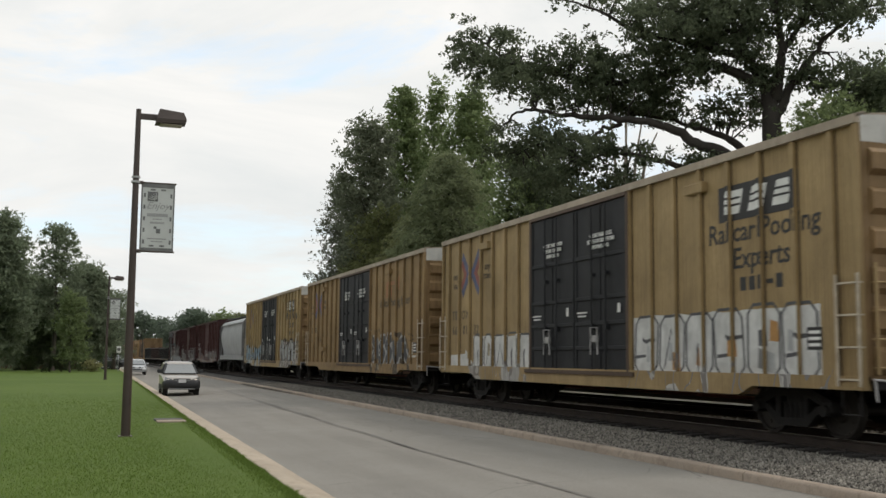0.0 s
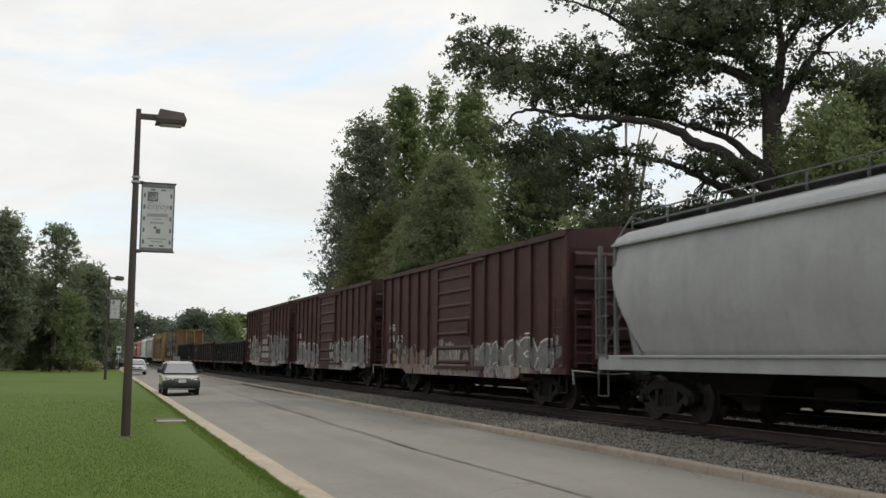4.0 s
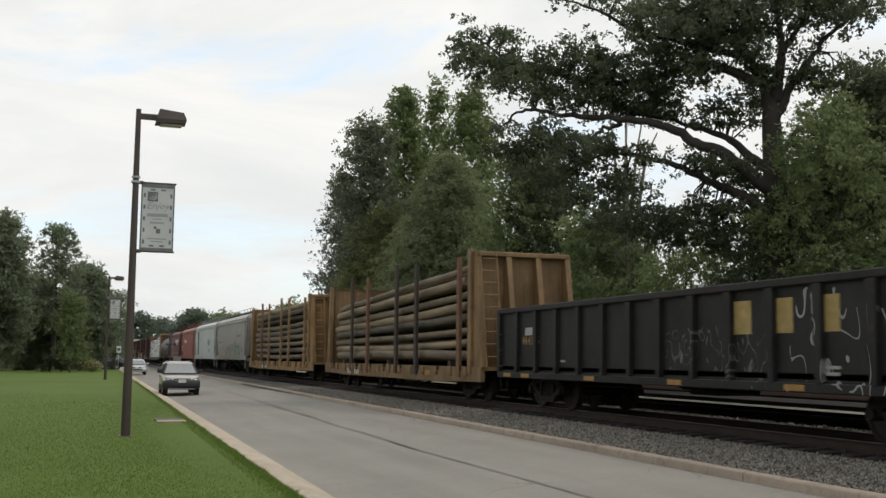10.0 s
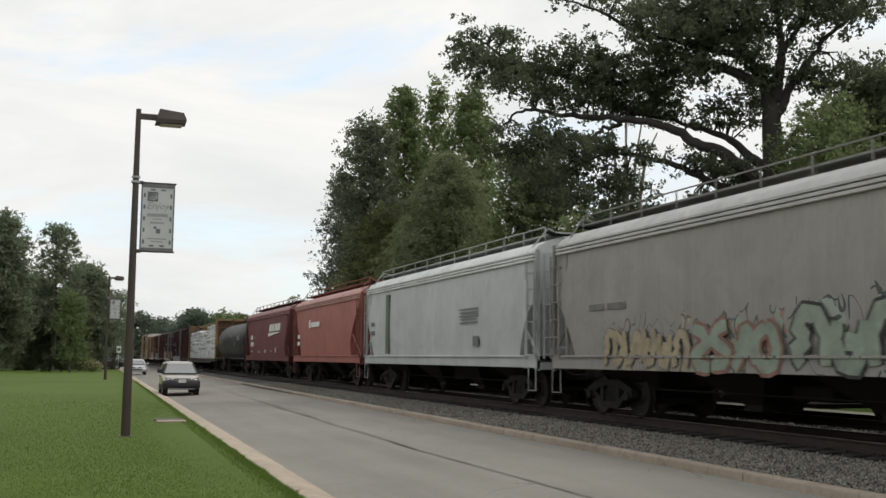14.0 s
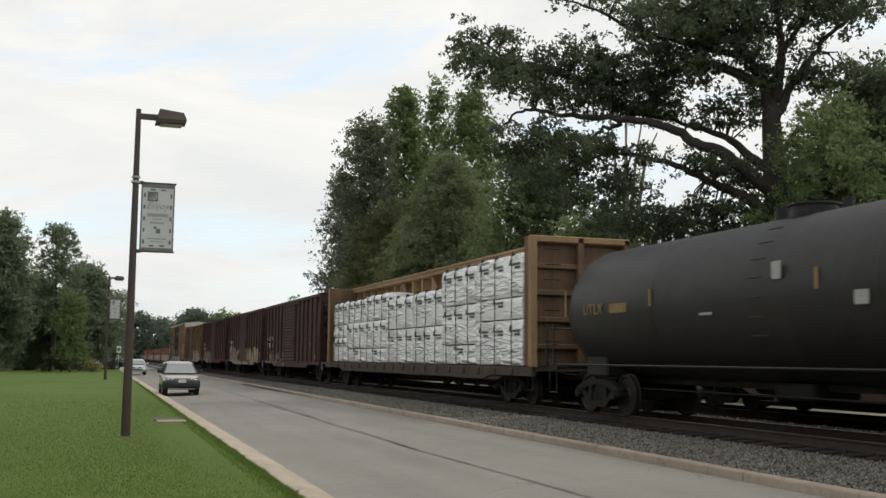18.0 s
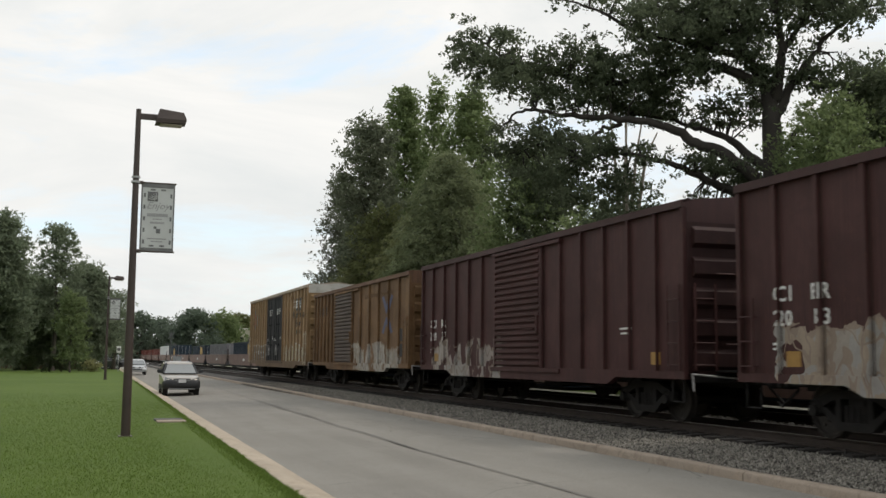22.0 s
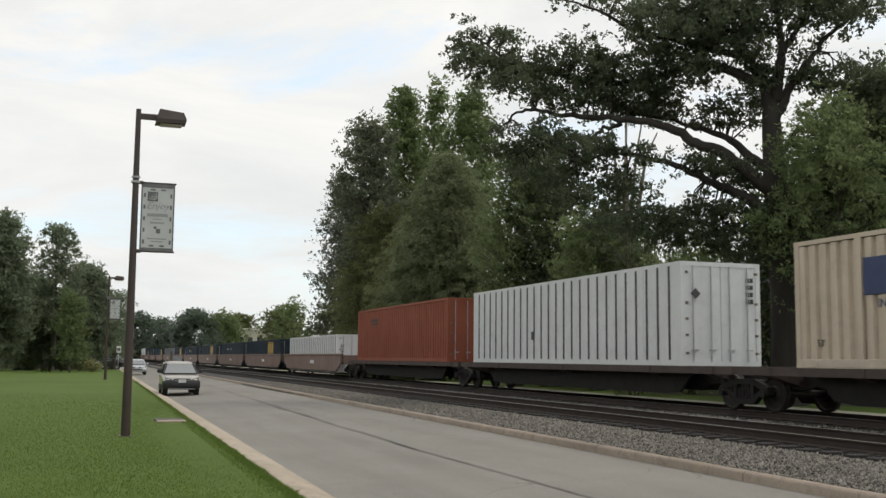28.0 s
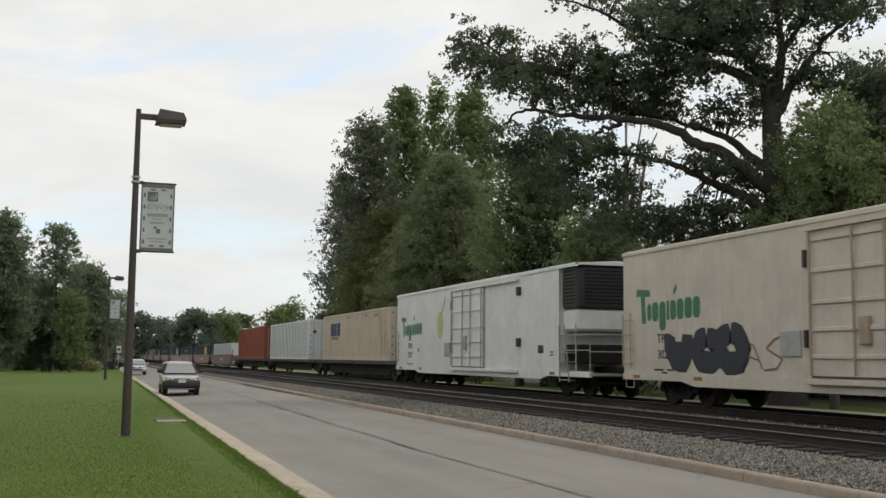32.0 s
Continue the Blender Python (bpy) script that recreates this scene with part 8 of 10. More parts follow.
def bundle(yc, ln, z0, hh, sgn, k, top):
    ob = thing("lumber_bundle", "white plastic-wrapped bundle of lumber with black straps", "lumber bundle", "wrapped lumber on the flatcar")
    n = max(12, int(ln * 7))
    outer, inner = 1.36 + rng.uniform(-0.025, 0.02), 0.3
    s = Shape()
    prof = [(inner, 0.01), (outer - 0.03, 0.01), (outer, 0.05)] + [(outer + 0.015 * math.sin(3 * u), 0.05 + (hh - 0.11) * u) for u in (0.15, 0.3, 0.45, 0.6, 0.75, 0.9)] + [(outer - 0.01, hh - 0.05), (outer - 0.06, hh - 0.012), (0.8, hh + (0.02 if top else -0.01)), (inner, hh - 0.01)]
    rows = []
    for i in range(n + 1):
        y = -ln / 2 + ln * i / n
        q = 0.02 if i in (0, n) else 0.0
        sag = 0.05 * noise.noise((yc + y * 0.9, 7.1, z0)) if top else 0.0
        rows.append([(sgn * (x - q + 0.035 * noise.noise(((yc + y) * 1.6 + z * 2.0, z * 4.5 + k, z0)) * (1 if x > 1 else 0)), y, z0 + z + (sag if z > hh * 0.8 else 0)) for x, z in prof])
    s.loft(rows, close=True, caps=True)
    part("wrapper", s, WRAP, ob, smooth=50)
    if sgn < 0:
        for u in (-0.3, 0.05, 0.36):
            st = Shape().box(-outer - 0.04, -outer - 0.022, u * ln - 0.01, u * ln + 0.01, z0 + 0.03, z0 + hh - 0.04)
            st.box(-outer - 0.03, -inner, u * ln - 0.01, u * ln + 0.01, z0 + hh - 0.005, z0 + hh + 0.012)
            if top:
                st.box(-outer - 0.02, -outer + 0.07, u * ln - 0.035, u * ln + 0.035, z0 + hh - 0.05, z0 + hh + 0.05, 0.01)
            part("strap", st, STRAP, ob)
        zz = z0 + hh * 0.72
        for u in (-0.36, -0.02, 0.3):
            if hh < 0.8 and u != -0.02:
                continue
            yy = u * ln
            for d, w, g in ((-0.36, 0.5, 0.035), (-0.36, 0.34, -0.06)):
                part("print", Shape().box(-outer - 0.038, -outer - 0.02, yy + d, yy + d + w, zz + g - 0.03, zz + g + 0.03), WRAP_INK, ob)
            part("print", Shape().prism_x([(yy + 0.2, zz + 0.02), (yy + 0.38, zz + 0.02), (yy + 0.29, zz + 0.2)], -outer - 0.038, -outer - 0.02), WRAP_INK, ob)
    ob.matrix_basis = cb.matrix_basis @ Matrix.Translation((0, yc, 0))
    MOVERS.append((ob, SPEED_A))


for sgn in (-1, 1):
    for y0, y1, tiers in ((-11.0, -7.5, (1.25, 0.6, 1.16)), (-7.5, -4.43, (0.6, 1.22, 1.14)), (-4.43, -1.26, (1.25, 1.2)), (-1.26, 2.12, (1.25, 1.16)), (2.12, 5.3, (0.56, 1.1, 1.02)), (5.3, 8.43, (0.56, 1.1, 0.95)), (8.43, 10.95, (1.08, 0.55, 0.98))):
        yc, ln = ctr(y0, y1), y1 - y0 - 0.03
        z = 1.06
        for k, hh in enumerate(tiers):
            bundle(yc, ln, z, hh, sgn, k, k == len(tiers) - 1)
            z += hh + 0.006

brown_car(350.0, 365.7, 61, [(1.5, 7.4, 0.6, 1.4, 0.6, (0.35, 0.3, 0.26), (0.2, 0.14, 0.12), (0.3, 0.28, 0.25), 0.5)], "dark brown ribbed boxcar with a louvred door", "louvre", (0.062, 0.0230, 0.0212))
brown_car(367.3, 383.0, 62, [(-6.5, 6.8, 0.6, 1.75, 0.8, (0.42, 0.34, 0.26), W2, (0.35, 0.28, 0.22), 0.85)], "dark brown ribbed boxcar with pale scrubbed graffiti", "louvre", (0.064, 0.0230, 0.0212))
brown_car(384.7, 401.0, 63, [(1.0, 7.0, 0.6, 1.7, 0.8, (0.45, 0.4, 0.36), W2, (0.3, 0.25, 0.2), 0.7)], "dark brown ribbed boxcar with white paint on its door", "louvre", (0.066, 0.0230, 0.0214))
m = weathered("old_yellow_paint", (0.185, 0.104, 0.047), None, (0.08, 0.04, 0.024), 0.95, fade=0.4, seed=64, run=0.85)
dm = weathered("weathered_grey_door", (0.13, 0.10, 0.085), None, (0.05, 0.04, 0.035), 0.4, seed=65)
rf = weathered("old_yellow_roof", (0.16, 0.085, 0.05), None, (0.06, 0.04, 0.03), 0.5, seed=66)
oc = boxcar("boxcar", "rust-streaked old yellow boxcar with a grey louvred door", 15.8, ctr(402.4, 418.2), m, rf, m, dm, zt=4.3, zb=0.72, posts=6, door=(0.4, 3.4), leaves=1, style="louvre", ends=5)
tie_graffiti(oc, m, [(-6.6, 0.2, 0.75, 1.75, 0.9, (0.52, 0.5, 0.45), W2, (0.4, 0.36, 0.3), 0.85)], 64)
fd = Shape()
for a in (-1, 1):
    fd.prism_x([(-4.9 + a * 0.15, 2.9), (-4.9 + a * 0.75, 3.55), (-4.9 + a * 0.5, 3.6), (-4.9 - a * 0.05, 3.0)], -1.508, -1.5)
    fd.prism_x([(-4.9 + a * 0.15, 2.8), (-4.9 + a * 0.75, 2.2), (-4.9 + a * 0.5, 2.15), (-4.9 - a * 0.05, 2.7)], -1.507, -1.5)
part("cross_emblem", fd, FADED_BLUE, oc, "faded blue crossed arrows")
OLD_INK = surface("worn_dark_lettering", (0.055, 0.040, 0.036), 0.7, 0, 0.4, 3, 30, 0.05, tint=(0.12, 0.07, 0.04))
bars(oc, OLD_INK, -1.5, [(6.4 - 0.46 * q, 3.4, 0.34 if q < 2 else 0.16, 0.42) for q in range(4)] + [(4.3 - 0.68 * q, 2.75, 0.5, 0.42) for q in range(3)], "emblem")
sign(oc, "the nationwide boxcar pool", surface("faded_black_letter", (0.14, 0.08, 0.04), 0.7, 0, 0.3, 3, 30, 0.05), -1.5, -3.6, 3.72, 0.36, 0.2)
over_posts(oc, 7.9, (0.4, 3.4), 6, PAINTED)
part("data_panel", Shape().box(-1.51, -1.5, -6.9, -6.35, 1.3, 1.75).box(-1.51, -1.5, -6.9, -6.35, 1.85, 2.3), BLACK_INK, oc, "two black panels with white borders")
yellow_car(420.0, 438.9, 7, [], "yellow ribbed boxcar with black double doors and outlined graffiti")

# ---- the far train ----
REEF = weathered("white_reefer_paint", (0.80, 0.80, 0.77), None, (0.52, 0.49, 0.44), 0.08, fade=0.06, seed=71, rough=0.42, run=0.3)
REEF_F = weathered("white_reefer_gear", (0.42, 0.40, 0.365), None, (0.2, 0.15, 0.11), 0.4, fade=0.15, seed=72)
TAN = weathered("soiled_cream_paint", (0.66, 0.595, 0.50), None, (0.44, 0.37, 0.29), 0.12, fade=0.1, seed=73, run=0.35)
TAN_F = weathered("soiled_cream_gear", (0.48, 0.38, 0.28), None, (0.2, 0.11, 0.06), 0.4, fade=0.2, seed=74)


def at28(s):
    return s - 12.5 * 28


reefer("white refrigerator car with green emblem and fruit picture", 21.6, at28(ctr(-19.9, 1.7)), REEF, REEF_F)
r2 = reefer("cream soiled refrigerator car with green emblem and dark graffiti", 21.6, at28(ctr(-43.7, -22.1)), TAN, TAN_F, True)
graffiti(r2, -1.556, 4.6, 8.3, 0.95, 2.25, 3, surface("dark_blue_spray_paint", (0.022, 0.026, 0.04), 0.55, 0, 0.2, 3, 30, 0.05), SPRAY_BLACK, 131, 0.09)
graffiti(r2, -1.556, 3.2, 4.9, 0.95, 1.9, 2, SPRAY_RED, SPRAY_BLACK, 132, 0.03, True)
CREAM_BOX = weathered("tan_container_paint", (0.65, 0.55, 0.43), None, (0.40, 0.31, 0.22), 0.15, fade=0.08, seed=75, run=0.3)
c1 = container("container", "tan corrugated container with blue emblem", 16.15, at28(ctr(4.0, 20.3)), CREAM_BOX, 1.1, "corrugated")
NSW = weathered("white_container_paint", (0.74, 0.75, 0.74), None, (0.52, 0.51, 0.49), 0.06, fade=0.06, seed=76, run=0.3)
JOINT = surface("dark_panel_joint", (0.055, 0.055, 0.055), 0.6, 0, 0.2, 3, 30, 0.05)
c2 = container("container", "white smooth-sided container with dark vertical joints", 16.15, at28(ctr(25.1, 41.3)), NSW, 1.1, JOINT)
ORG = weathered("orange_container_paint", (0.32, 0.092, 0.050), None, (0.26, 0.06, 0.035), 0.08, fade=0.08, seed=77)
c3 = container("container", "orange corrugated container with small dark print", 16.15, at28(ctr(44.6, 60.8)), ORG, 1.1, "corrugated")
cw = container("container", "white smooth-sided container sunk in a well car", 16.15, at28(ctr(66.0, 82.2)), NSW, 0.3, JOINT, H=2.44)
BLU = surface("blue_emblem_paint", (0.03, 0.05, 0.125), 0.55, 0, 0.15, 3, 30, 0.05)
e = Shape()
for yy, w in ((5.45, 0.36), (4.55, 0.34), (3.62, 0.38)):
    e.box(-1.31, -1.27, yy - w, yy + w, 1.55, 2.35, 0.01)
part("emblem", e, BLU, c1, "blue block emblem")
sign(c1, "INTERMODAL", BLU, -1.295, 4.55, 1.36, 0.27, 0, 0, 1.05)
sign(c1, "53'", BLACK_INK, -1.295, 7.2, 0.55, 0.22)
part("bottom_rail", Shape().box(-1.302, -1.24, -7.9, 7.9, 0.02, 0.2, 0.008), surface("pale_bottom_rail", (0.56, 0.48, 0.38), 0.6, 0, 0.15, 2, 30, 0.1, tint=(0.30, 0.18, 0.10)), c1)
RUN_RUST = surface("rust_run", (0.36, 0.235, 0.145), 0.85, 0, 0.4, 3, 30, 0.15)
for yy, za, zb in ((-6.32, 1.3, 2.4), (-6.55, 0.5, 1.3), (-7.3, 0.35, 1.6), (-7.75, 0.2, 1.2), (-5.85, 2.1, 2.6), (-2.4, 2.4, 2.7)):
    part("rust_run", Shape().prism_x([(yy - 0.035, zb), (yy + 0.035, zb), (yy + 0.05, 0.5 * (za + zb)), (yy + 0.012, za), (yy - 0.012, za), (yy - 0.03, 0.6 * za + 0.4 * zb)], -1.2965, -1.2945), RUN_RUST, c1, "brown rust run")
bars(c1, RUST_TAG, -1.296, [(-3.2, 2.6, 0.5, 0.1), (-5.4, 2.55, 0.9, 0.1), (1.0, 2.6, 1.0, 0.08)])
bars(c3, STRAP, -1.296, [(4.4, 2.25, 1.4, 0.13), (4.3, 2.05, 1.3, 0.1)])
bars(c2, JOINT, -1.296, [(2.0, 1.0, 0.22, 0.3)])
dm = Shape()
for zz, xx, r in ((2.0, -0.85, 0.16),):
    dm.poly([(xx, -8.12, zz - r), (xx + r, -8.12, zz), (xx, -8.12, zz + r), (xx - r, -8.12, zz)])
for i, ch in enumerate((0, 1, 2, 3)):
    dm.box(0.82, 0.92, -8.09, -8.08, 2.35 - i * 0.2, 2.48 - i * 0.2).box(0.95, 1.05, -8.09, -8.08, 2.35 - i * 0.2, 2.48 - i * 0.2)
part("end_mark", dm, JOINT, c2)
for (s0, s1, bg) in ((1.6, 22.6, (-8.6, 10.5)), (22.6, 43.0, (10.2,)), (43.0, 63.2, (9.2,))):
    spine_car(at28(ctr(s0, s1)), s1 - s0, bg)
WELL = weathered("faded_well_car_paint", (0.27, 0.185, 0.155), None, (0.16, 0.10, 0.08), 0.25, fade=0.15, seed=78)
NAVY = weathered("navy_container_paint", (0.018, 0.036, 0.055), None, (0.05, 0.05, 0.06), 0.08, seed=79)
GREYC = weathered("grey_container_paint", (0.20, 0.20, 0.21), None, (0.1, 0.1, 0.1), 0.1, seed=80)
REDC = weathered("red_brown_container_paint", (0.20, 0.06, 0.045), None, (0.1, 0.05, 0.04), 0.1, seed=81)
GOLD = surface("gold_emblem_paint", (0.55, 0.34, 0.08), 0.55, 0, 0.15, 3, 30, 0.05)
s = 63.6
k = 0
while s < 480:
    L = 20.4 if k < 2 else 21.3
    wc = well_car(at28(s + L / 2), L, WELL, (-L / 2, L / 2) if k == 0 else (L / 2,))
    bars(wc, WHITE_INK, -1.502, [(-1.0, 0.95, 1.3, 0.22)], "reporting_mark")
    if k not in (0, 8):
        m, lab = NAVY, "dark blue corrugated container sunk in a well car"
        if k == 10:
            m, lab = NSW, "white corrugated container sunk in a well car"
        elif k == 6:
            m, lab = GREYC, "grey corrugated container sunk in a well car"
        elif 10 < k < 16:
            m, lab = REDC, "red-brown corrugated container sunk in a well car"
        cn = container("container", lab, 18.6 if k == 10 else 16.15, at28(s + L / 2), m, 0.3, "corrugated", H=2.896 if k in (9, 10) else 2.44)
        if m == NAVY:
            if k % 2:
                bars(cn, GOLD, -1.297, [(-3.6 + i * 0.95, 1.72, 0.8, 0.8) for i in (-1, 0, 1)] + [(-3.6, 2.2, 2.9, 0.06), (-3.6, 1.26, 2.9, 0.06)], "emblem")
            else:
                bars(cn, WHITE_INK, -1.297, [(3.0, 1.8, 0.5, 0.25), (0.5, 1.8, 0.18, 0.3)], "emblem")
    s += L + 0.5
    k += 1


# ---- street furniture, vehicles and buildings ----
POLE_PAINT = surface("brown_pole_paint", (0.060, 0.042, 0.035), 0.5, 0, 0.2, 2.0, 30, 0.1)
BANNER_WHITE = surface("banner_cloth", (0.55, 0.56, 0.55), 0.8, 0, 0.08, 2.0, 60, 0.1)
BANNER_INK = surface("banner_print", (0.16, 0.16, 0.16), 0.8, 0, 0.15, 4.0, 60, 0.05)
BANNER_PALE = surface("banner_grey_print", (0.33, 0.33, 0.33), 0.8, 0, 0.1, 4.0, 60, 0.05)
LAMP_GLASS = surface("lamp_lens", (0.35, 0.30, 0.24), 0.3, 0, 0.1, 4.0, 60, 0.02)


def street_lamp(x, y, z, h):
    t = thing("street_lamp", "tall dark brown street lamp with a hanging town banner", "street lamp", "street lamps along the lawn", at=pose(x, y, z))
    part("pole", Shape().cyl((0, 0, -0.15), (0, 0, h), 0.10, 0.055, 16), POLE_PAINT, t, smooth=40)
    part("base_plate", Shape().box(-0.15, 0.15, -0.15, 0.15, -0.05, 0.02, 0.01), POLE_PAINT, t)
    part("arm", Shape().box(0.03, 0.45, -0.035, 0.035, h - 0.22, h - 0.09, 0.01), POLE_PAINT, t)
    head = part("lamp_head", Shape().loft([[(0.36, -0.19, h - 0.30), (1.0, -0.17, h - 0.28), (1.0, 0.17, h - 0.28), (0.36, 0.19, h - 0.30)],
                                            [(0.38, -0.2, h - 0.20), (1.02, -0.18, h - 0.2), (1.02, 0.18, h - 0.2), (0.38, 0.2, h - 0.20)],
                                            [(0.44, -0.15, h + 0.02), (0.96, -0.13, h - 0.03), (0.96, 0.13, h - 0.03), (0.44, 0.15, h + 0.02)]], close=True, caps=True), POLE_PAINT, t, "flat brown lamp head")
    part("lens", Shape().box(0.45, 0.93, -0.13, 0.13, h - 0.33, h - 0.295, 0.01), LAMP_GLASS, head)
    zt, zb = h - 1.62, h - 3.12
    for zz in (zt, zb):
        part("banner_arm", Shape().cyl((-0.02, 0, zz), (0.86, 0, zz), 0.022, n=8).cyl((-0.02, 0, zz), (0.16, 0, zz), 0.04, n=8), POLE_PAINT, t, smooth=40)
    part("clamp", Shape().cyl((0, 0, zt + 0.09), (0, 0, zt + 0.13), 0.095, n=12).cyl((0, 0, zt - 0.02), (0, 0, zt + 0.03), 0.1, n=12), GALV, t, smooth=40)
    bn = part("banner", Shape().box(0.13, 0.83, -0.012, 0.012, zb + 0.02, zt - 0.02), BANNER_WHITE, t, "white town banner with grey printing")
    w, c = 0.70, 0.48
    edge = Shape().box(0.125, 0.155, -0.016, 0.016, zb, zt).box(0.805, 0.835, -0.016, 0.016, zb, zt).box(0.125, 0.835, -0.017, 0.017, zt - 0.1, zt).box(0.125, 0.835, -0.017, 0.017, zb, zb + 0.08)
    part("border", edge, BANNER_INK, bn)
    for i in range(5):
        zz = zt - 0.27 - i * 0.255
        for xx in (0.20, 0.76):
            part("border_mark", Shape().box(xx - 0.02, xx + 0.02, -0.016, 0.0, zz - 0.045, zz + 0.045), BANNER_INK, bn)
    for xx in (0.37, 0.59):
        for zz in (zt - 0.145, zb + 0.125):
            part("border_mark", Shape().box(xx - 0.05, xx + 0.05, -0.016, 0.0, zz - 0.018, zz + 0.018), BANNER_INK, bn)
    sun_em = Shape().box(0.26, 0.48, -0.016, 0, zt - 0.40, zt - 0.19)
    part("sunburst", sun_em, BANNER_INK, bn, "dark square with pale rays")
    for k in range(5):
        a = radians(100 + 16 * k)
        part("ray", Shape().tube([(0.47 + 0.05 * math.cos(a), -0.018, zt - 0.39 + 0.05 * math.sin(a)), (0.47 + 0.2 * math.cos(a), -0.018, zt - 0.39 + 0.17 * math.sin(a))], 0.007, 4), BANNER_WHITE, bn)
    cu = lettering("Enjoy", 0.22, 0.35, 0.0, 0.004).copy()
    cu.transform(Matrix.Rotation(radians(90), 4, "Z"))
    part("lettering", cu, BANNER_PALE, bn, at=(c, -0.014, zt - 0.50))
    for zz, ln, hh in ((0.70, 0.44, 0.07), (0.79, 0.2, 0.025), (0.87, 0.3, 0.04), (1.22, 0.4, 0.025), (1.28, 0.24, 0.025)):
        part("print_line", Shape().box(c - ln / 2, c + ln / 2, -0.016, 0, zt - zz - hh / 2, zt - zz + hh / 2), BANNER_PALE, bn)
    part("small_emblem", Shape().box(c - 0.02, c + 0.07, -0.016, 0, zt - 1.1, zt - 1.0).box(c - 0.07, c - 0.01, -0.016, 0, zt - 1.0, zt - 0.95), BANNER_INK, bn)
    return t


street_lamp(0.98, 23.4, 0.05, 7.08)
street_lamp(1.74, 78.3, 0.09, 7.35)

# vehicles on the street
GLASS = Nodes("car_window_glass").set(0.06, 0, 0.4)
GLASS.base((0.02, 0.024, 0.025))
GLASS = GLASS.m
SHIELD = Nodes("windshield_glass").set(0.06, 0, 0.5)
SHIELD.base(SHIELD.mix(SHIELD.noise(SHIELD.coords(), 1.2, 3), (0.03, 0.037, 0.036), (0.07, 0.080, 0.078)))
SHIELD.b.inputs["IOR"].default_value = 3.6
SHIELD = SHIELD.m
TYRE = surface("tyre_rubber", (0.018, 0.018, 0.018), 0.85, 0, 0.2, 4, 30, 0.1)
RIM = surface("alloy_rim", (0.4, 0.4, 0.4), 0.35, 0.8, 0.1, 4, 30, 0.05)
CLAD = surface("dark_cladding", (0.022, 0.023, 0.025), 0.6, 0, 0.2, 4, 30, 0.1)
LENS = surface("headlight_lens", (0.30, 0.31, 0.31), 0.12, 0.3, 0.05, 4, 30, 0.02)
PLATE = surface("plate_white", (0.6, 0.6, 0.6), 0.5, 0, 0.05, 4, 30, 0.02)


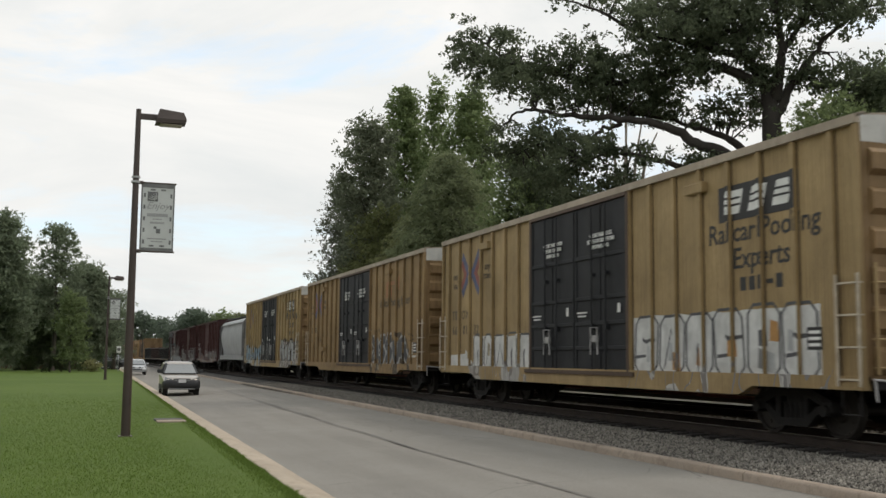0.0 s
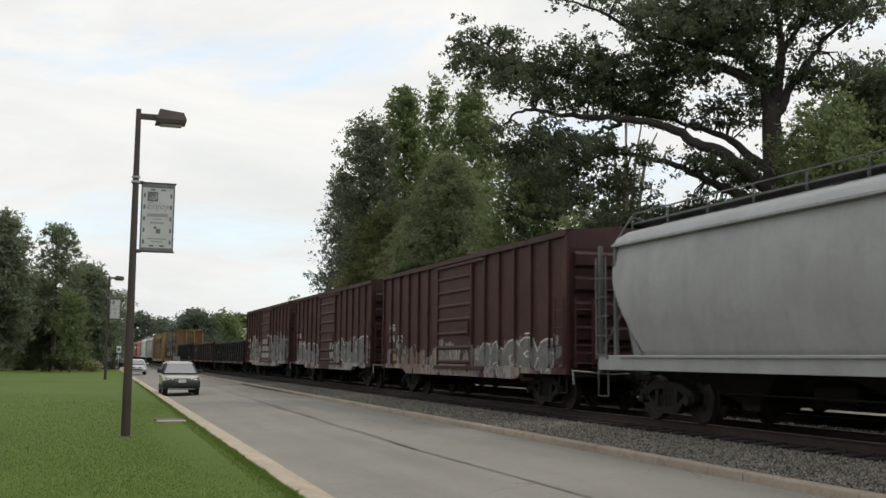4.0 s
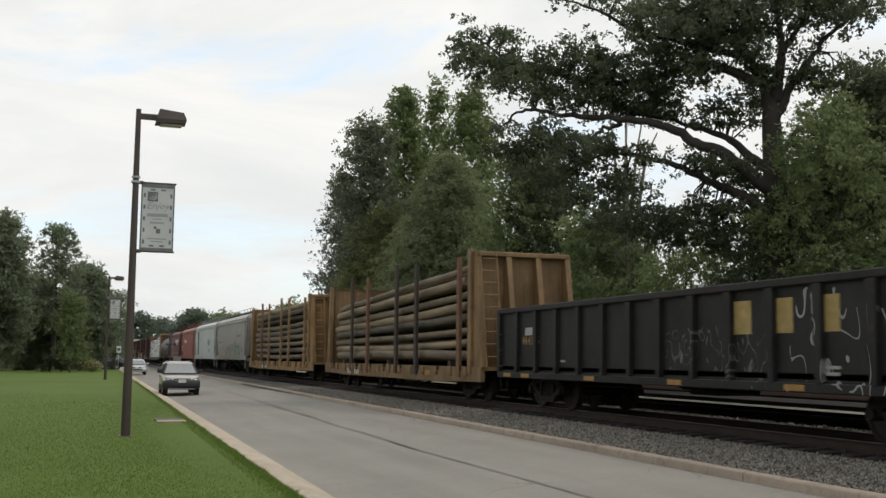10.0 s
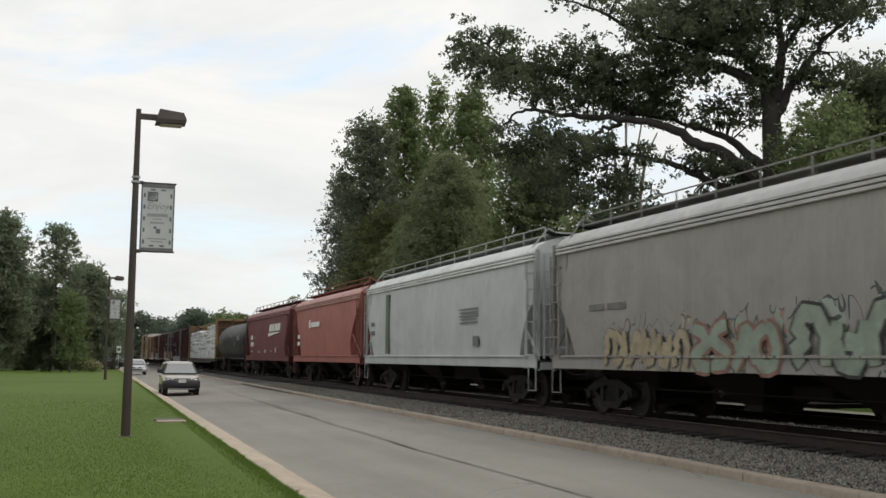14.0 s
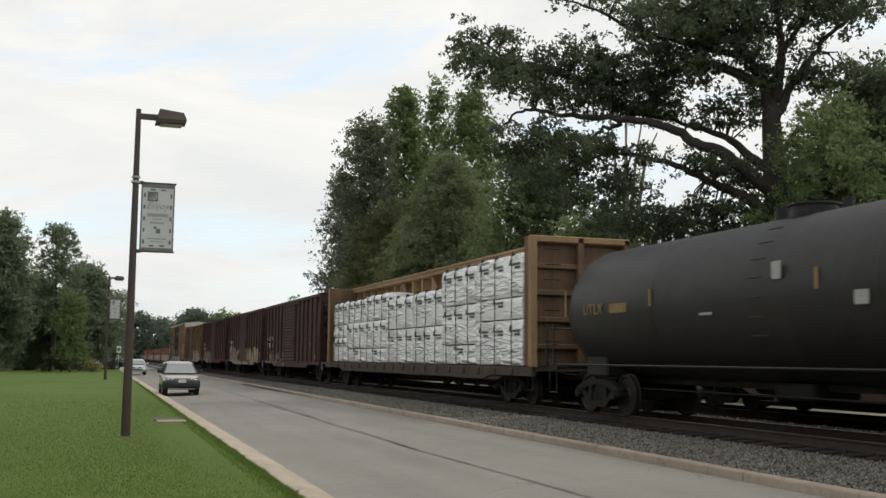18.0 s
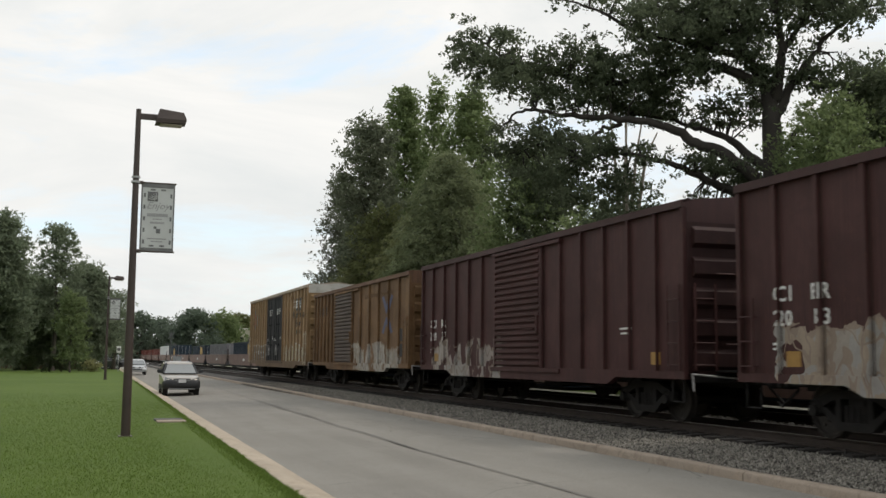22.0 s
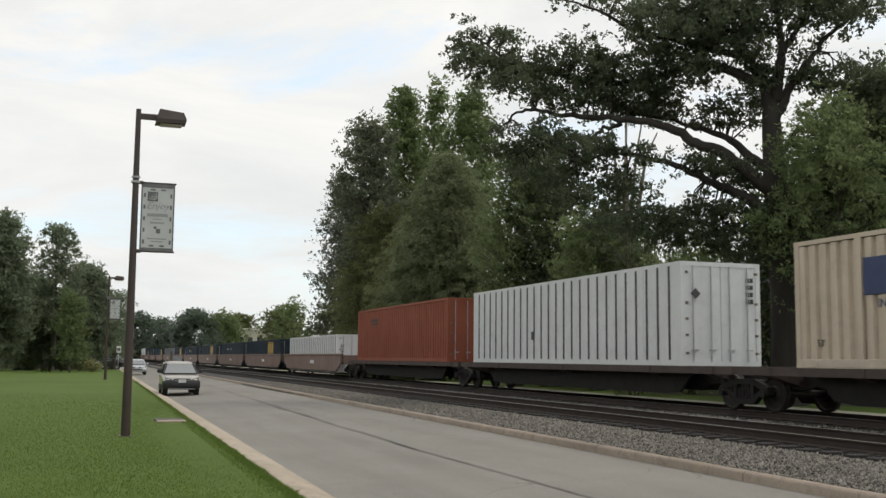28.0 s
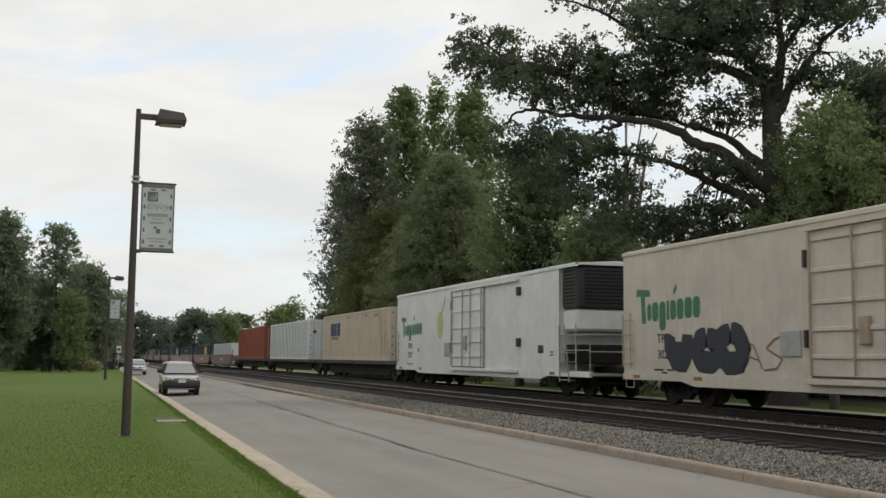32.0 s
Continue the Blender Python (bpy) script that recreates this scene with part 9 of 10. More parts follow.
def automobile(name, label, at, paint, W=1.78, H=1.68, L=4.5, suv=True, clad=True, turn=0):
    t = thing(name, label, "car", "cars parked along the street", at=pose(*at, 0, 0, turn))
    hw, f, b = W / 2, -L / 2, L / 2
    belt = (0.65 if suv else 0.655) * H

    def ring(y, w, z0, z1, r=0.08):
        return [(-w + r, y, z0), (w - r, y, z0), (w, y, z0 + r), (w, y, z1 - r * 1.4), (w - r * 1.6, y, z1), (-w + r * 1.6, y, z1), (-w, y, z1 - r * 1.4), (-w, y, z0 + r)]
    hood = belt - 0.07
    rows = [ring(f + 0.02, hw * 0.80, 0.42, hood - 0.30), ring(f + 0.10, hw * 0.92, 0.36, hood - 0.16), ring(f + 0.45, hw * 0.985, 0.32, hood - 0.06), ring(f + 1.1, hw, 0.3, hood),
            ring(f + 1.3, hw, 0.3, belt), ring(0, hw, 0.3, belt + 0.01), ring(b - 0.6, hw, 0.3, belt + 0.02), ring(b - 0.12, hw * 0.97, 0.34, belt), ring(b, hw * 0.9, 0.42, belt - 0.1)]
    part("body", Shape().loft(rows, close=True, caps=True), paint, t, smooth=45)
    e = b - 0.15 if suv else b - 1.0

    def deck(z, y0, y1, w):
        return [(-w, y0 + 0.06, z), (-w * 0.8, y0, z), (w * 0.8, y0, z), (w, y0 + 0.06, z), (w, y1 - 0.06, z), (w * 0.8, y1, z), (-w * 0.8, y1, z), (-w, y1 - 0.06, z)]
    g = Shape().loft([deck(belt - 0.01, f + 1.18, e, hw * 0.94), deck(H - 0.22, f + 1.75, e - 0.15, hw * 0.77), deck(H - 0.1, f + 1.95, e - 0.22, hw * 0.71)], close=True, caps=True)
    part("window_glass", g, GLASS, t, smooth=30)
    part("windshield", Shape().loft([[(-hw * 0.86, f + 1.14, belt + 0.01), (hw * 0.86, f + 1.14, belt + 0.01), (hw * 0.67, f + 1.79, H - 0.14), (-hw * 0.67, f + 1.79, H - 0.14)], [(-hw * 0.86, f + 1.3, belt + 0.01), (hw * 0.86, f + 1.3, belt + 0.01), (hw * 0.67, f + 1.95, H - 0.14), (-hw * 0.67, f + 1.95, H - 0.14)]], close=True, caps=True), SHIELD, t, "windshield full of pale sky reflection")
    part("roof", Shape().loft([deck(H - 0.13, f + 1.84, e - 0.16, hw * 0.77), deck(H - 0.06, f + 1.92, e - 0.24, hw * 0.72), deck(H - 0.01, f + 2.2, e - 0.5, hw * 0.56)], close=True, caps=True), paint, t, smooth=45)
    for sx in (-1, 1):
        part("pillar", Shape().tube([(sx * hw * 0.9, f + 1.2, belt), (sx * hw * 0.72, f + 1.97, H - 0.1)], 0.045, 6), CLAD if suv else paint, t)
        part("pillar", Shape().tube([(sx * hw * 0.945, 0.15, belt), (sx * hw * 0.72, 0.2, H - 0.09)], 0.045, 6), CLAD if suv else paint, t)
        part("pillar", Shape().tube([(sx * hw * 0.93, e - 0.1, belt), (sx * hw * 0.72, e - 0.3, H - 0.09)], 0.06, 6), paint, t)
        m = part("side_mirror", Shape().box(sx * hw + (0.0 if sx > 0 else -0.2), sx * hw + (0.2 if sx > 0 else 0.0), f + 1.38, f + 1.52, belt + 0.02, belt + 0.17, 0.03), CLAD if clad else paint, t)
        part("headlight", Shape().loft([[(sx * hw * 0.93, f + 0.16, hood - 0.27), (sx * hw * 0.52, f + 0.03, hood - 0.27), (sx * hw * 0.55, f + 0.04, hood - 0.16), (sx * hw * 0.9, f + 0.2, hood - 0.08)], [(sx * hw * 0.9, f + 0.3, hood - 0.34), (sx * hw * 0.52, f + 0.2, hood - 0.33), (sx * hw * 0.55, f + 0.2, hood - 0.2), (sx * hw * 0.88, f + 0.35, hood - 0.13)]], close=True, caps=True), LENS, t)
        part("tail_light", Shape().box(sx * hw * 0.72 - 0.08, sx * hw * 0.72 + 0.08, b - 0.05, b + 0.01, belt - 0.25, belt + 0.05, 0.02), FADED_RED, t)
        for yy in (f + 0.85, b - 0.85):
            wl_ = part("wheel", Shape().cyl((sx * (hw - 0.24), yy, 0.34), (sx * (hw - 0.02), yy, 0.34), 0.33, n=24), TYRE, t, smooth=40)
            part("rim", Shape().cyl((sx * (hw - 0.1), yy, 0.34), (sx * (hw - 0.005), yy, 0.34), 0.21, n=20).cyl((sx * (hw - 0.05), yy, 0.34), (sx * (hw + 0.005), yy, 0.34), 0.06, n=10), RIM, wl_, smooth=40)
        if suv:
            part("roof_rail", Shape().tube([(sx * hw * 0.62, f + 2.1, H - 0.04), (sx * hw * 0.62, f + 2.2, H + 0.02), (sx * hw * 0.62, e - 0.5, H + 0.02), (sx * hw * 0.62, e - 0.4, H - 0.04)], 0.02, 6), CLAD, t)
    up = 0.2 if clad else 0.25
    part("bumper", Shape().loft([ring(f - 0.03, hw * 0.82, 0.40, hood - up - 0.04, 0.06), ring(f + 0.06, hw * 0.95, 0.33, hood - up, 0.06), ring(f + 0.4, hw * 1.005, 0.31, hood - up, 0.06), ring(f + 0.6, hw * 1.01, 0.31, hood - up - 0.05, 0.06)], close=True, caps=True), CLAD if clad else paint, t, "dark plastic front bumper" if clad else "", smooth=45)
    part("air_intake", Shape().box(-hw * 0.55, hw * 0.55, f - 0.045, f - 0.02, 0.46, 0.56, 0.01), CLAD, t)
    part("skid_plate", Shape().box(-hw * 0.7, hw * 0.7, f - 0.02, f + 0.1, 0.30, 0.36, 0.02), LENS if clad else paint, t)
    part("grille", Shape().box(-hw * 0.45, hw * 0.45, f - 0.012, f + 0.05, hood - 0.27, hood - 0.14, 0.02), CLAD, t)
    part("grille_bar", Shape().box(-hw * 0.42, hw * 0.42, f - 0.02, f, hood - 0.235, hood - 0.185), LENS, t)
    part("number_plate", Shape().box(-0.16, 0.16, f - 0.05, f - 0.035, 0.60, 0.75), PLATE, t, "plain white plate")
    if clad:
        for sx in (-1, 1):
            part("sill_cladding", Shape().box(sx * hw - 0.02, sx * hw + 0.02, f + 1.2, b - 1.2, 0.28, 0.5, 0.01), CLAD, t)
    return t


def car_paint(name, col):
    n = Nodes(name).set(0.3, 0.35, 0.5)
    v = n.coords()
    n.base(n.mix(n.noise(v, 3, 4), tuple(c * 0.88 for c in col), col))
    n.b.inputs["Coat Weight"].default_value = 0.5
    return n.m


SILVER_CAR, GREY_CAR, DARK_CAR, WHITE_CAR = car_paint("silver_car_paint", (0.46, 0.42, 0.375)), car_paint("grey_car_paint", (0.55, 0.56, 0.57)), car_paint("dark_car_paint", (0.05, 0.055, 0.06)), car_paint("white_car_paint", (0.75, 0.75, 0.74))
automobile("parked_suv", "silver sport utility car with dark lower bumper parked at the kerb", (4.33, 49.7, 0.0), SILVER_CAR, 1.62, 1.53, 4.4, turn=-1)
automobile("parked_sedan", "silver-grey sedan parked at the kerb", (4.95, 101.5, 0.02), GREY_CAR, 1.75, 1.46, 4.6, False, False, turn=-1)
automobile("parked_suv", "dark sport utility car parked beyond the lawn", (4.2, 136, 0.08), DARK_CAR, 1.8, 1.75, 4.5, turn=35)
automobile("parked_sedan", "white sedan parked beyond the lawn", (2.6, 140, 0.08), WHITE_CAR, 1.75, 1.5, 4.6, False, False, turn=60)
automobile("parked_sedan", "white sedan parked beyond the lawn", (0.6, 146, 0.08), WHITE_CAR, 1.75, 1.5, 4.6, False, False, turn=60)

# storm drain beside the kerb
dr = thing("storm_drain", "flat concrete storm drain inlet set in the grass", "storm drain", at=(2.35, 28.2, 0.08))
part("slab", Shape().box(-0.42, 0.3, -0.55, 0.2, -0.02, 0.03, 0.01), KERB_R, dr)
# black box stands in for the shaded grass hollow behind the slab
part("throat", Shape().box(-0.44, 0.28, 0.2, 0.75, -0.06, 0.035), BLACK_INK, dr)

# level crossing signal, cabinet and street sign far up the street
DULL_STEEL = surface("dull_mast_steel", (0.13, 0.135, 0.135), 0.7, 0.2, 0.2, 4.0, 40.0, 0.1)
cs = thing("crossing_signal", "railway crossing mast with crossed boards and lamps", "crossing signal", at=(10.1, 128, 0.25))
part("mast", Shape().cyl((0, 0, 0), (0, 0, 4.5), 0.06, n=10), DULL_STEEL, cs, smooth=40)
for a in (45, -45):
    part("crossed_board", Shape().box(-0.42, 0.42, -0.03, -0.01, -0.06, 0.06), DULL_STEEL, cs, at=pose(0, -0.07 - (0.02 if a > 0 else 0), 4.0, 0, a, 0))
part("lamp_bar", Shape().box(-0.55, 0.55, -0.05, 0.05, 2.85, 2.95), DULL_STEEL, cs)
for x in (-0.45, 0.45):
    part("signal_lamp", Shape().cyl((x, -0.05, 2.9), (x, -0.22, 2.9), 0.1, n=14).cyl((x, -0.02, 2.9), (x, 0.0, 2.9), 0.17, n=16), DULL_STEEL, cs, smooth=40)
cb_ = thing("relay_cabinet", "small grey railway relay cabinet", "cabinet", at=(10.55, 124, 0.25))
part("housing", Shape().box(-0.45, 0.45, -0.35, 0.35, 0.15, 1.45, 0.03), GALV, cb_)
part("roof", Shape().box(-0.5, 0.5, -0.4, 0.4, 1.45, 1.52, 0.01), GALV, cb_)
part("plinth", Shape().box(-0.4, 0.4, -0.3, 0.3, -0.05, 0.15), KERB_R, cb_)
sg = thing("street_sign", "small white street sign on a thin post", "street sign", at=(3.9, 118, 0.08))
part("post", Shape().cyl((0, 0, -0.1), (0, 0, 2.7), 0.03, n=8), GALV, sg, smooth=40)
part("board", Shape().box(-0.23, 0.23, -0.05, -0.03, 2.0, 2.7, 0.005), WHITE_INK, sg)
bars_ = part("marking", Shape().box(-0.15, 0.15, -0.058, -0.05, 2.2, 2.5), BANNER_INK, sg)

# fence and shrubs beyond the lawn
FENCE = surface("dark_red_fence_paint", (0.11, 0.05, 0.04), 0.85, 0, 0.3, 2, 20, 0.2)
fn = thing("board_fence", "dark reddish board fence beyond the lawn", "fence", at=(0, 134, 0.05))
bm_ = Shape().box(-0.07, 0.07, -0.012, 0.012, 0.05, 1.65).mesh("board")
pm_ = Shape().box(-0.06, 0.06, 0.02, 0.14, 0.0, 1.75).mesh("post")
for i in range(150):
    part("board", bm_, FENCE, fn, at=(-24 + i * 0.17, 0, 0))
for i in range(14):
    part("post", pm_, FENCE, fn, at=(-24 + i * 1.96, 0, 0))
rail_ = Shape().box(-24, 1.5, 0.015, 0.05, 0.4, 0.5).mesh("rail")
part("rail", rail_, FENCE, fn)
part("rail", Shape().box(-24, 1.5, 0.015, 0.05, 1.3, 1.4), FENCE, fn)


LEAF_CLIPPED = leaf_material("clipped_shrub_leaves", (0.034, 0.046, 0.026), (0.080, 0.098, 0.054))


def shrub(label, x, y, r, h, leaf, seed):
    rng = np.random.default_rng(seed)
    t = thing("shrub", label, "shrub", "shrubs along the fence", at=(x, y, 0.08))
    st = Shape()
    for i in range(7):
        a = i * 0.9
        st.tube([(0, 0, -0.05), (0.4 * r * math.cos(a), 0.4 * r * math.sin(a), h * 0.5), (0.6 * r * math.cos(a), 0.6 * r * math.sin(a), h * 0.8)], [0.03, 0.02, 0.008], 5)
    part("stem", st, BARK, t)
    c = sprays([(0, 0, h * 0.5, r, r, h * 0.5), (0.2 * r, 0, h * 0.45, r * 0.8, r * 0.8, h * 0.45)], 60 / (r * r * h), rng, 0.3)
    part("foliage", leaf_mesh("foliage", c, np.full(len(c), 0.18), 30, 0.09, rng), leaf, t)


shrub("round dark clipped shrub by the fence", -2.9, 113, 1.1, 2.0, LEAF_CLIPPED, 91)
shrub("round dark clipped shrub by the fence", -1.75, 113, 1.0, 1.9, LEAF_CLIPPED, 92)
shrub("round dark clipped shrub by the fence", -5.6, 124, 1.0, 1.6, LEAF_DARK, 93)
shrub("yellowish ornamental grass clump", 1.15, 115, 1.0, 1.35, leaf_material("straw_grass", (0.16, 0.165, 0.07), (0.34, 0.33, 0.17)), 94)
shrub("dark low shrub under the young tree", -0.1, 121, 1.1, 1.7, LEAF_DARK, 95)
for i in range(9):
    shrub("wild undergrowth along the far side of the railway", 22.5 + (i % 3) * 1.3, 40 + i * 6.2, 1.9, 2.4 + 0.5 * (i % 2), LEAF_DARK if i % 2 else LEAF_GREEN, 100 + i)

# house behind the wood, far buildings
HOUSE_WALL = surface("pale_house_siding", (0.50, 0.50, 0.48), 0.8, 0, 0.1, 2, 20, 0.1, stretch=(1, 1, 8))
ROOF_M = surface("weathered_roof_shingle", (0.16, 0.155, 0.15), 0.9, 0, 0.25, 2, 25, 0.4)
hs = thing("house", "pale low house half hidden behind the trees", "house", at=(32.0, 40.0, -0.05))
part("wall", Shape().box(0.0, 8.0, -9.0, 10.3, 0.2, 5.6), HOUSE_WALL, hs)
part("roof", Shape().prism([(-0.5, 5.7), (4, 7.3), (8.5, 5.7), (8.5, 5.55), (4, 7.1), (-0.5, 5.55)], -9.4, 10.6), ROOF_M, hs)
part("gutter", Shape().box(-0.62, -0.46, -9.4, 10.6, 5.52, 5.72, 0.02), WHITE_INK, hs, "white eaves gutter")
for yy in (-3.0, 2.5, 8.0):
    w_ = part("window", Shape().box(-0.05, 0.02, yy - 0.6, yy + 0.6, 1.2, 2.6), WHITE_INK, hs)
    part("pane", Shape().box(-0.07, -0.05, yy - 0.5, yy + 0.5, 1.3, 2.5), GLASS, w_)
fb = thing("far_building", "flat-roofed pale commercial building far down the line", "building", at=(47.5, 305, 0.3))
part("wall", Shape().box(-5.5, 6.0, 0, 14, 0, 9.2), surface("cream_render", (0.55, 0.50, 0.42), 0.85, 0, 0.08, 1, 10, 0.1), fb)
part("parapet", Shape().box(-5.8, 6.3, -0.3, 14.3, 9.2, 9.7, 0.05), surface("cream_parapet", (0.62, 0.58, 0.52), 0.85, 0, 0.08, 1, 10, 0.1), fb)
for i in range(4):
    part("window", Shape().box(-4.6 + i * 2.7, -3.2 + i * 2.7, -0.05, 0.1, 5.4, 7.2), GLASS, fb)
up = thing("utility_pole", "weathered timber utility pole with a cable", "utility pole", at=(26.5, 33.8, 0.3))
part("pole", Shape().cyl((0, 0, -0.3), (0, 0, 7.2), 0.13, 0.10, 12), BARK, up, smooth=40)
part("crossarm", Shape().box(-0.7, 0.7, -0.06, 0.06, 6.6, 6.75, 0.01), BARK, up)
part("cable", Shape().tube([(0, 0, 6.2), (-0.3, 7, 5.6), (-0.5, 14, 5.3), (-0.8, 24, 5.2), (-1.2, 40, 5.6)], 0.018, 5), BLACK_INK, up)

# unseen plain wall, added behind the camera to close the place and block low sky
solid("wall_west", Shape().box(-27, -20, -110, 98, -0.3, 8.0), surface("dull_brick_wall", (0.20, 0.14, 0.11), 0.9, 0, 0.2, 1.0, 20, 0.2), "unseen plain wall added behind the camera to block low sky light", "wall", kind="structure")

# ---- small pieces: sleepers, ballast stones, grass ----
tie = Shape().box(-1.3, 1.3, -0.115, 0.115, -0.2, 0.0, 0.012).mesh("sleeper")
for tk in TRACKS:
    for i in range(145):
        y = 5 + i * 0.55
        part("sleeper", tie, CREOSOTE, tk, at=pose(random.uniform(-0.04, 0.04), y + random.uniform(-0.03, 0.03), RAIL - 0.17 + random.uniform(-0.006, 0.004), 0, 0, random.uniform(-0.8, 0.8)))
    s = Shape()
    for i in range(380):
        y = 5 + (145 + i) * 0.55
        s.box(-1.3, 1.3, y - 0.115, y + 0.115, RAIL - 0.37, RAIL - 0.172)
    for i in range(60):
        y = 5 - (i + 1) * 0.55
        s.box(-1.3, 1.3, y - 0.115, y + 0.115, RAIL - 0.37, RAIL - 0.172)
    ob = part("sleeper_rest", s, CREOSOTE, tk)
    ob["kind"] = "stuff"
    pl = Shape().box(-0.75 - 0.17, -0.75 + 0.17, -0.09, 0.09, 0.0, 0.016).box(0.75 - 0.17, 0.75 + 0.17, -0.09, 0.09, 0.0, 0.016).mesh("tie_plate")
    for i in range(80):
        part("tie_plate", pl, RAIL_SIDE, tk, at=(0, 5 + i * 0.55, RAIL - 0.17))


def scatter_stones(name, label, n, xr, yr, zf, seed, mat, s0=0.03, s1=0.06):
    rng = np.random.default_rng(seed)
    base = np.array([(1, 0, 0), (-1, 0, 0), (0, 1, 0), (0, -1, 0), (0, 0, 1), (0, 0, -1)], float)
    faces = np.array([(0, 2, 4), (2, 1, 4), (1, 3, 4), (3, 0, 4), (2, 0, 5), (1, 2, 5), (3, 1, 5), (0, 3, 5)])
    # denser towards the viewer
    y = yr[0] + (yr[1] - yr[0]) * rng.uniform(0, 1, n) ** 1.7
    x = rng.uniform(xr[0], xr[1], n)
    z = np.array([zf(a, b) for a, b in zip(x, y)])
    sc = rng.uniform(s0, s1, (n, 1, 1)) * rng.uniform(0.6, 1.3, (n, 1, 3))
    ang = rng.uniform(0, 6.28, n)
    c, s = np.cos(ang)[:, None], np.sin(ang)[:, None]
    v = base[None] * sc + rng.normal(size=(n, 6, 3)) * 0.009
    vx = v[:, :, 0] * c - v[:, :, 1] * s
    vy = v[:, :, 0] * s + v[:, :, 1] * c
    tl = rng.uniform(-0.6, 0.6, (n, 1))
    vz = v[:, :, 2] + tl * vx
    verts = np.stack([vx + x[:, None], vy + y[:, None], vz + z[:, None]], axis=2).reshape(-1, 3)
    fs = (faces[None] + 6 * np.arange(n)[:, None, None]).reshape(-1, 3)
    me = bpy.data.meshes.new(name)
    me.vertices.add(len(verts))
    me.vertices.foreach_set("co", verts.astype(np.float32).ravel())
    me.loops.add(3 * len(fs))
    me.loops.foreach_set("vertex_index", fs.astype(np.int32).ravel())
    me.polygons.add(len(fs))
    me.polygons.foreach_set("loop_start", np.arange(0, 3 * len(fs), 3, dtype=np.int32))
    me.polygons.foreach_set("loop_total", np.full(len(fs), 3, dtype=np.int32))
    me.update(calc_edges=True)
    return solid(name, me, mat, label, "gravel", kind="stuff")


def shoulder(x, y):
    return float(np.interp(x, (8.5, 9.3, 10.3, 10.75, 11.0), (0.20, 0.27, 0.31, 0.315, 0.305)))


scatter_stones("ballast_stones", "loose grey ballast stones on the track shoulder", 74000, (8.72, 11.0), (7, 60), shoulder, 3, STONE, 0.014, 0.034)
scatter_stones("cess_stones", "loose grey stones between the two tracks", 7000, (13.85, 15.4), (10, 60), lambda x, y: 0.345, 4, STONE)
scatter_stones("tie_end_stones", "grey stones round the sleeper ends", 4000, (10.95, 11.5), (8, 50), lambda x, y: 0.30, 6, STONE, 0.018, 0.035)
FOUL = surface("oily_fouled_ballast", (0.028, 0.025, 0.023), 0.9, 0, 0.45, 1.5, 30, 0.9, 0.03)
for name, cx in (("fouled_bed_near", TRACK_A), ("fouled_bed_far", TRACK_B)):
    strip(name, "dark oily ballast between the sleepers", "ballast", FOUL, lambda y, cx=cx: [(cx - 1.05, 0.325), (cx - 0.9, 0.345), (cx, 0.35), (cx + 0.9, 0.345), (cx + 1.05, 0.325)], ys=[y for y in YS if y <= 900])
scatter_stones("crib_stones", "dark oily stones between the sleepers", 8000, (11.4, 13.4), (8, 50), lambda x, y: 0.345, 5, FOUL, 0.022, 0.045)
strip("wood_floor", "brown leaf litter and low weeds under the trees", "ground", surface("leaf_litter", (0.060, 0.056, 0.032), 0.95, 0, 0.4, 0.8, 14, 0.8, 0.04, (0.05, 0.075, 0.025)), lambda y: [(25.0 + math.sin(y * 0.4), 0.31), (28.0, 0.335), (40.0, 0.37), (90.0, 0.40)], ys=[y for y in YS if -40 <= y <= 220])
strip("access_path", "pale gravel path beyond the far track", "path", surface("pale_gravel", (0.32, 0.30, 0.24), 0.9, 0, 0.2, 1.2, 30, 0.4, 0.02), lambda y: [(19.75, 0.27), (20.4, 0.285), (22.0, 0.305)], ys=[y for y in YS if -10 <= y <= 220])


def blade_field(name, label, n, seed):
    rng = np.random.default_rng(seed)
    y = 10.5 + 46 * (1 - rng.uniform(0, 1, n) ** (1 / 3))
    xl = 3.10 + 0.0163 * (y - 13.0) - 0.54
    x = xl - (6.5 * rng.uniform(0, 1, n) ** 1.3)
    z = np.array([z_lawn(a, b) if a < b_ - 0.3 else 0.085 for a, b, b_ in zip(x, y, xl)])
    h = rng.uniform(0.015, 0.042, n)
    a = rng.uniform(0, 6.28, n)
    w = 0.006
    lx, ly = rng.normal(size=n) * 0.02, rng.normal(size=n) * 0.02
    p0 = np.stack([x - w * np.cos(a), y - w * np.sin(a), z - 0.01], 1)
    p1 = np.stack([x + w * np.cos(a), y + w * np.sin(a), z - 0.01], 1)
    p2 = np.stack([x + lx, y + ly, z + h], 1)
    verts = np.stack([p0, p1, p2], 1).reshape(-1, 3)
    me = bpy.data.meshes.new(name)
    me.vertices.add(3 * n)
    me.vertices.foreach_set("co", verts.astype(np.float32).ravel())
    me.loops.add(3 * n)
    me.loops.foreach_set("vertex_index", np.arange(3 * n, dtype=np.int32))
    me.polygons.add(n)
    me.polygons.foreach_set("loop_start", np.arange(0, 3 * n, 3, dtype=np.int32))
    me.polygons.foreach_set("loop_total", np.full(n, 3, dtype=np.int32))
    me.update(calc_edges=True)
    return solid(name, me, BLADE, label, "grass", kind="stuff")


BLADE = leaf_material("grass_blades", (0.085, 0.140, 0.024), (0.155, 0.220, 0.050), 0.35)
blade_field("grass", "short mown green grass blades of the lawn", 90000, 8)


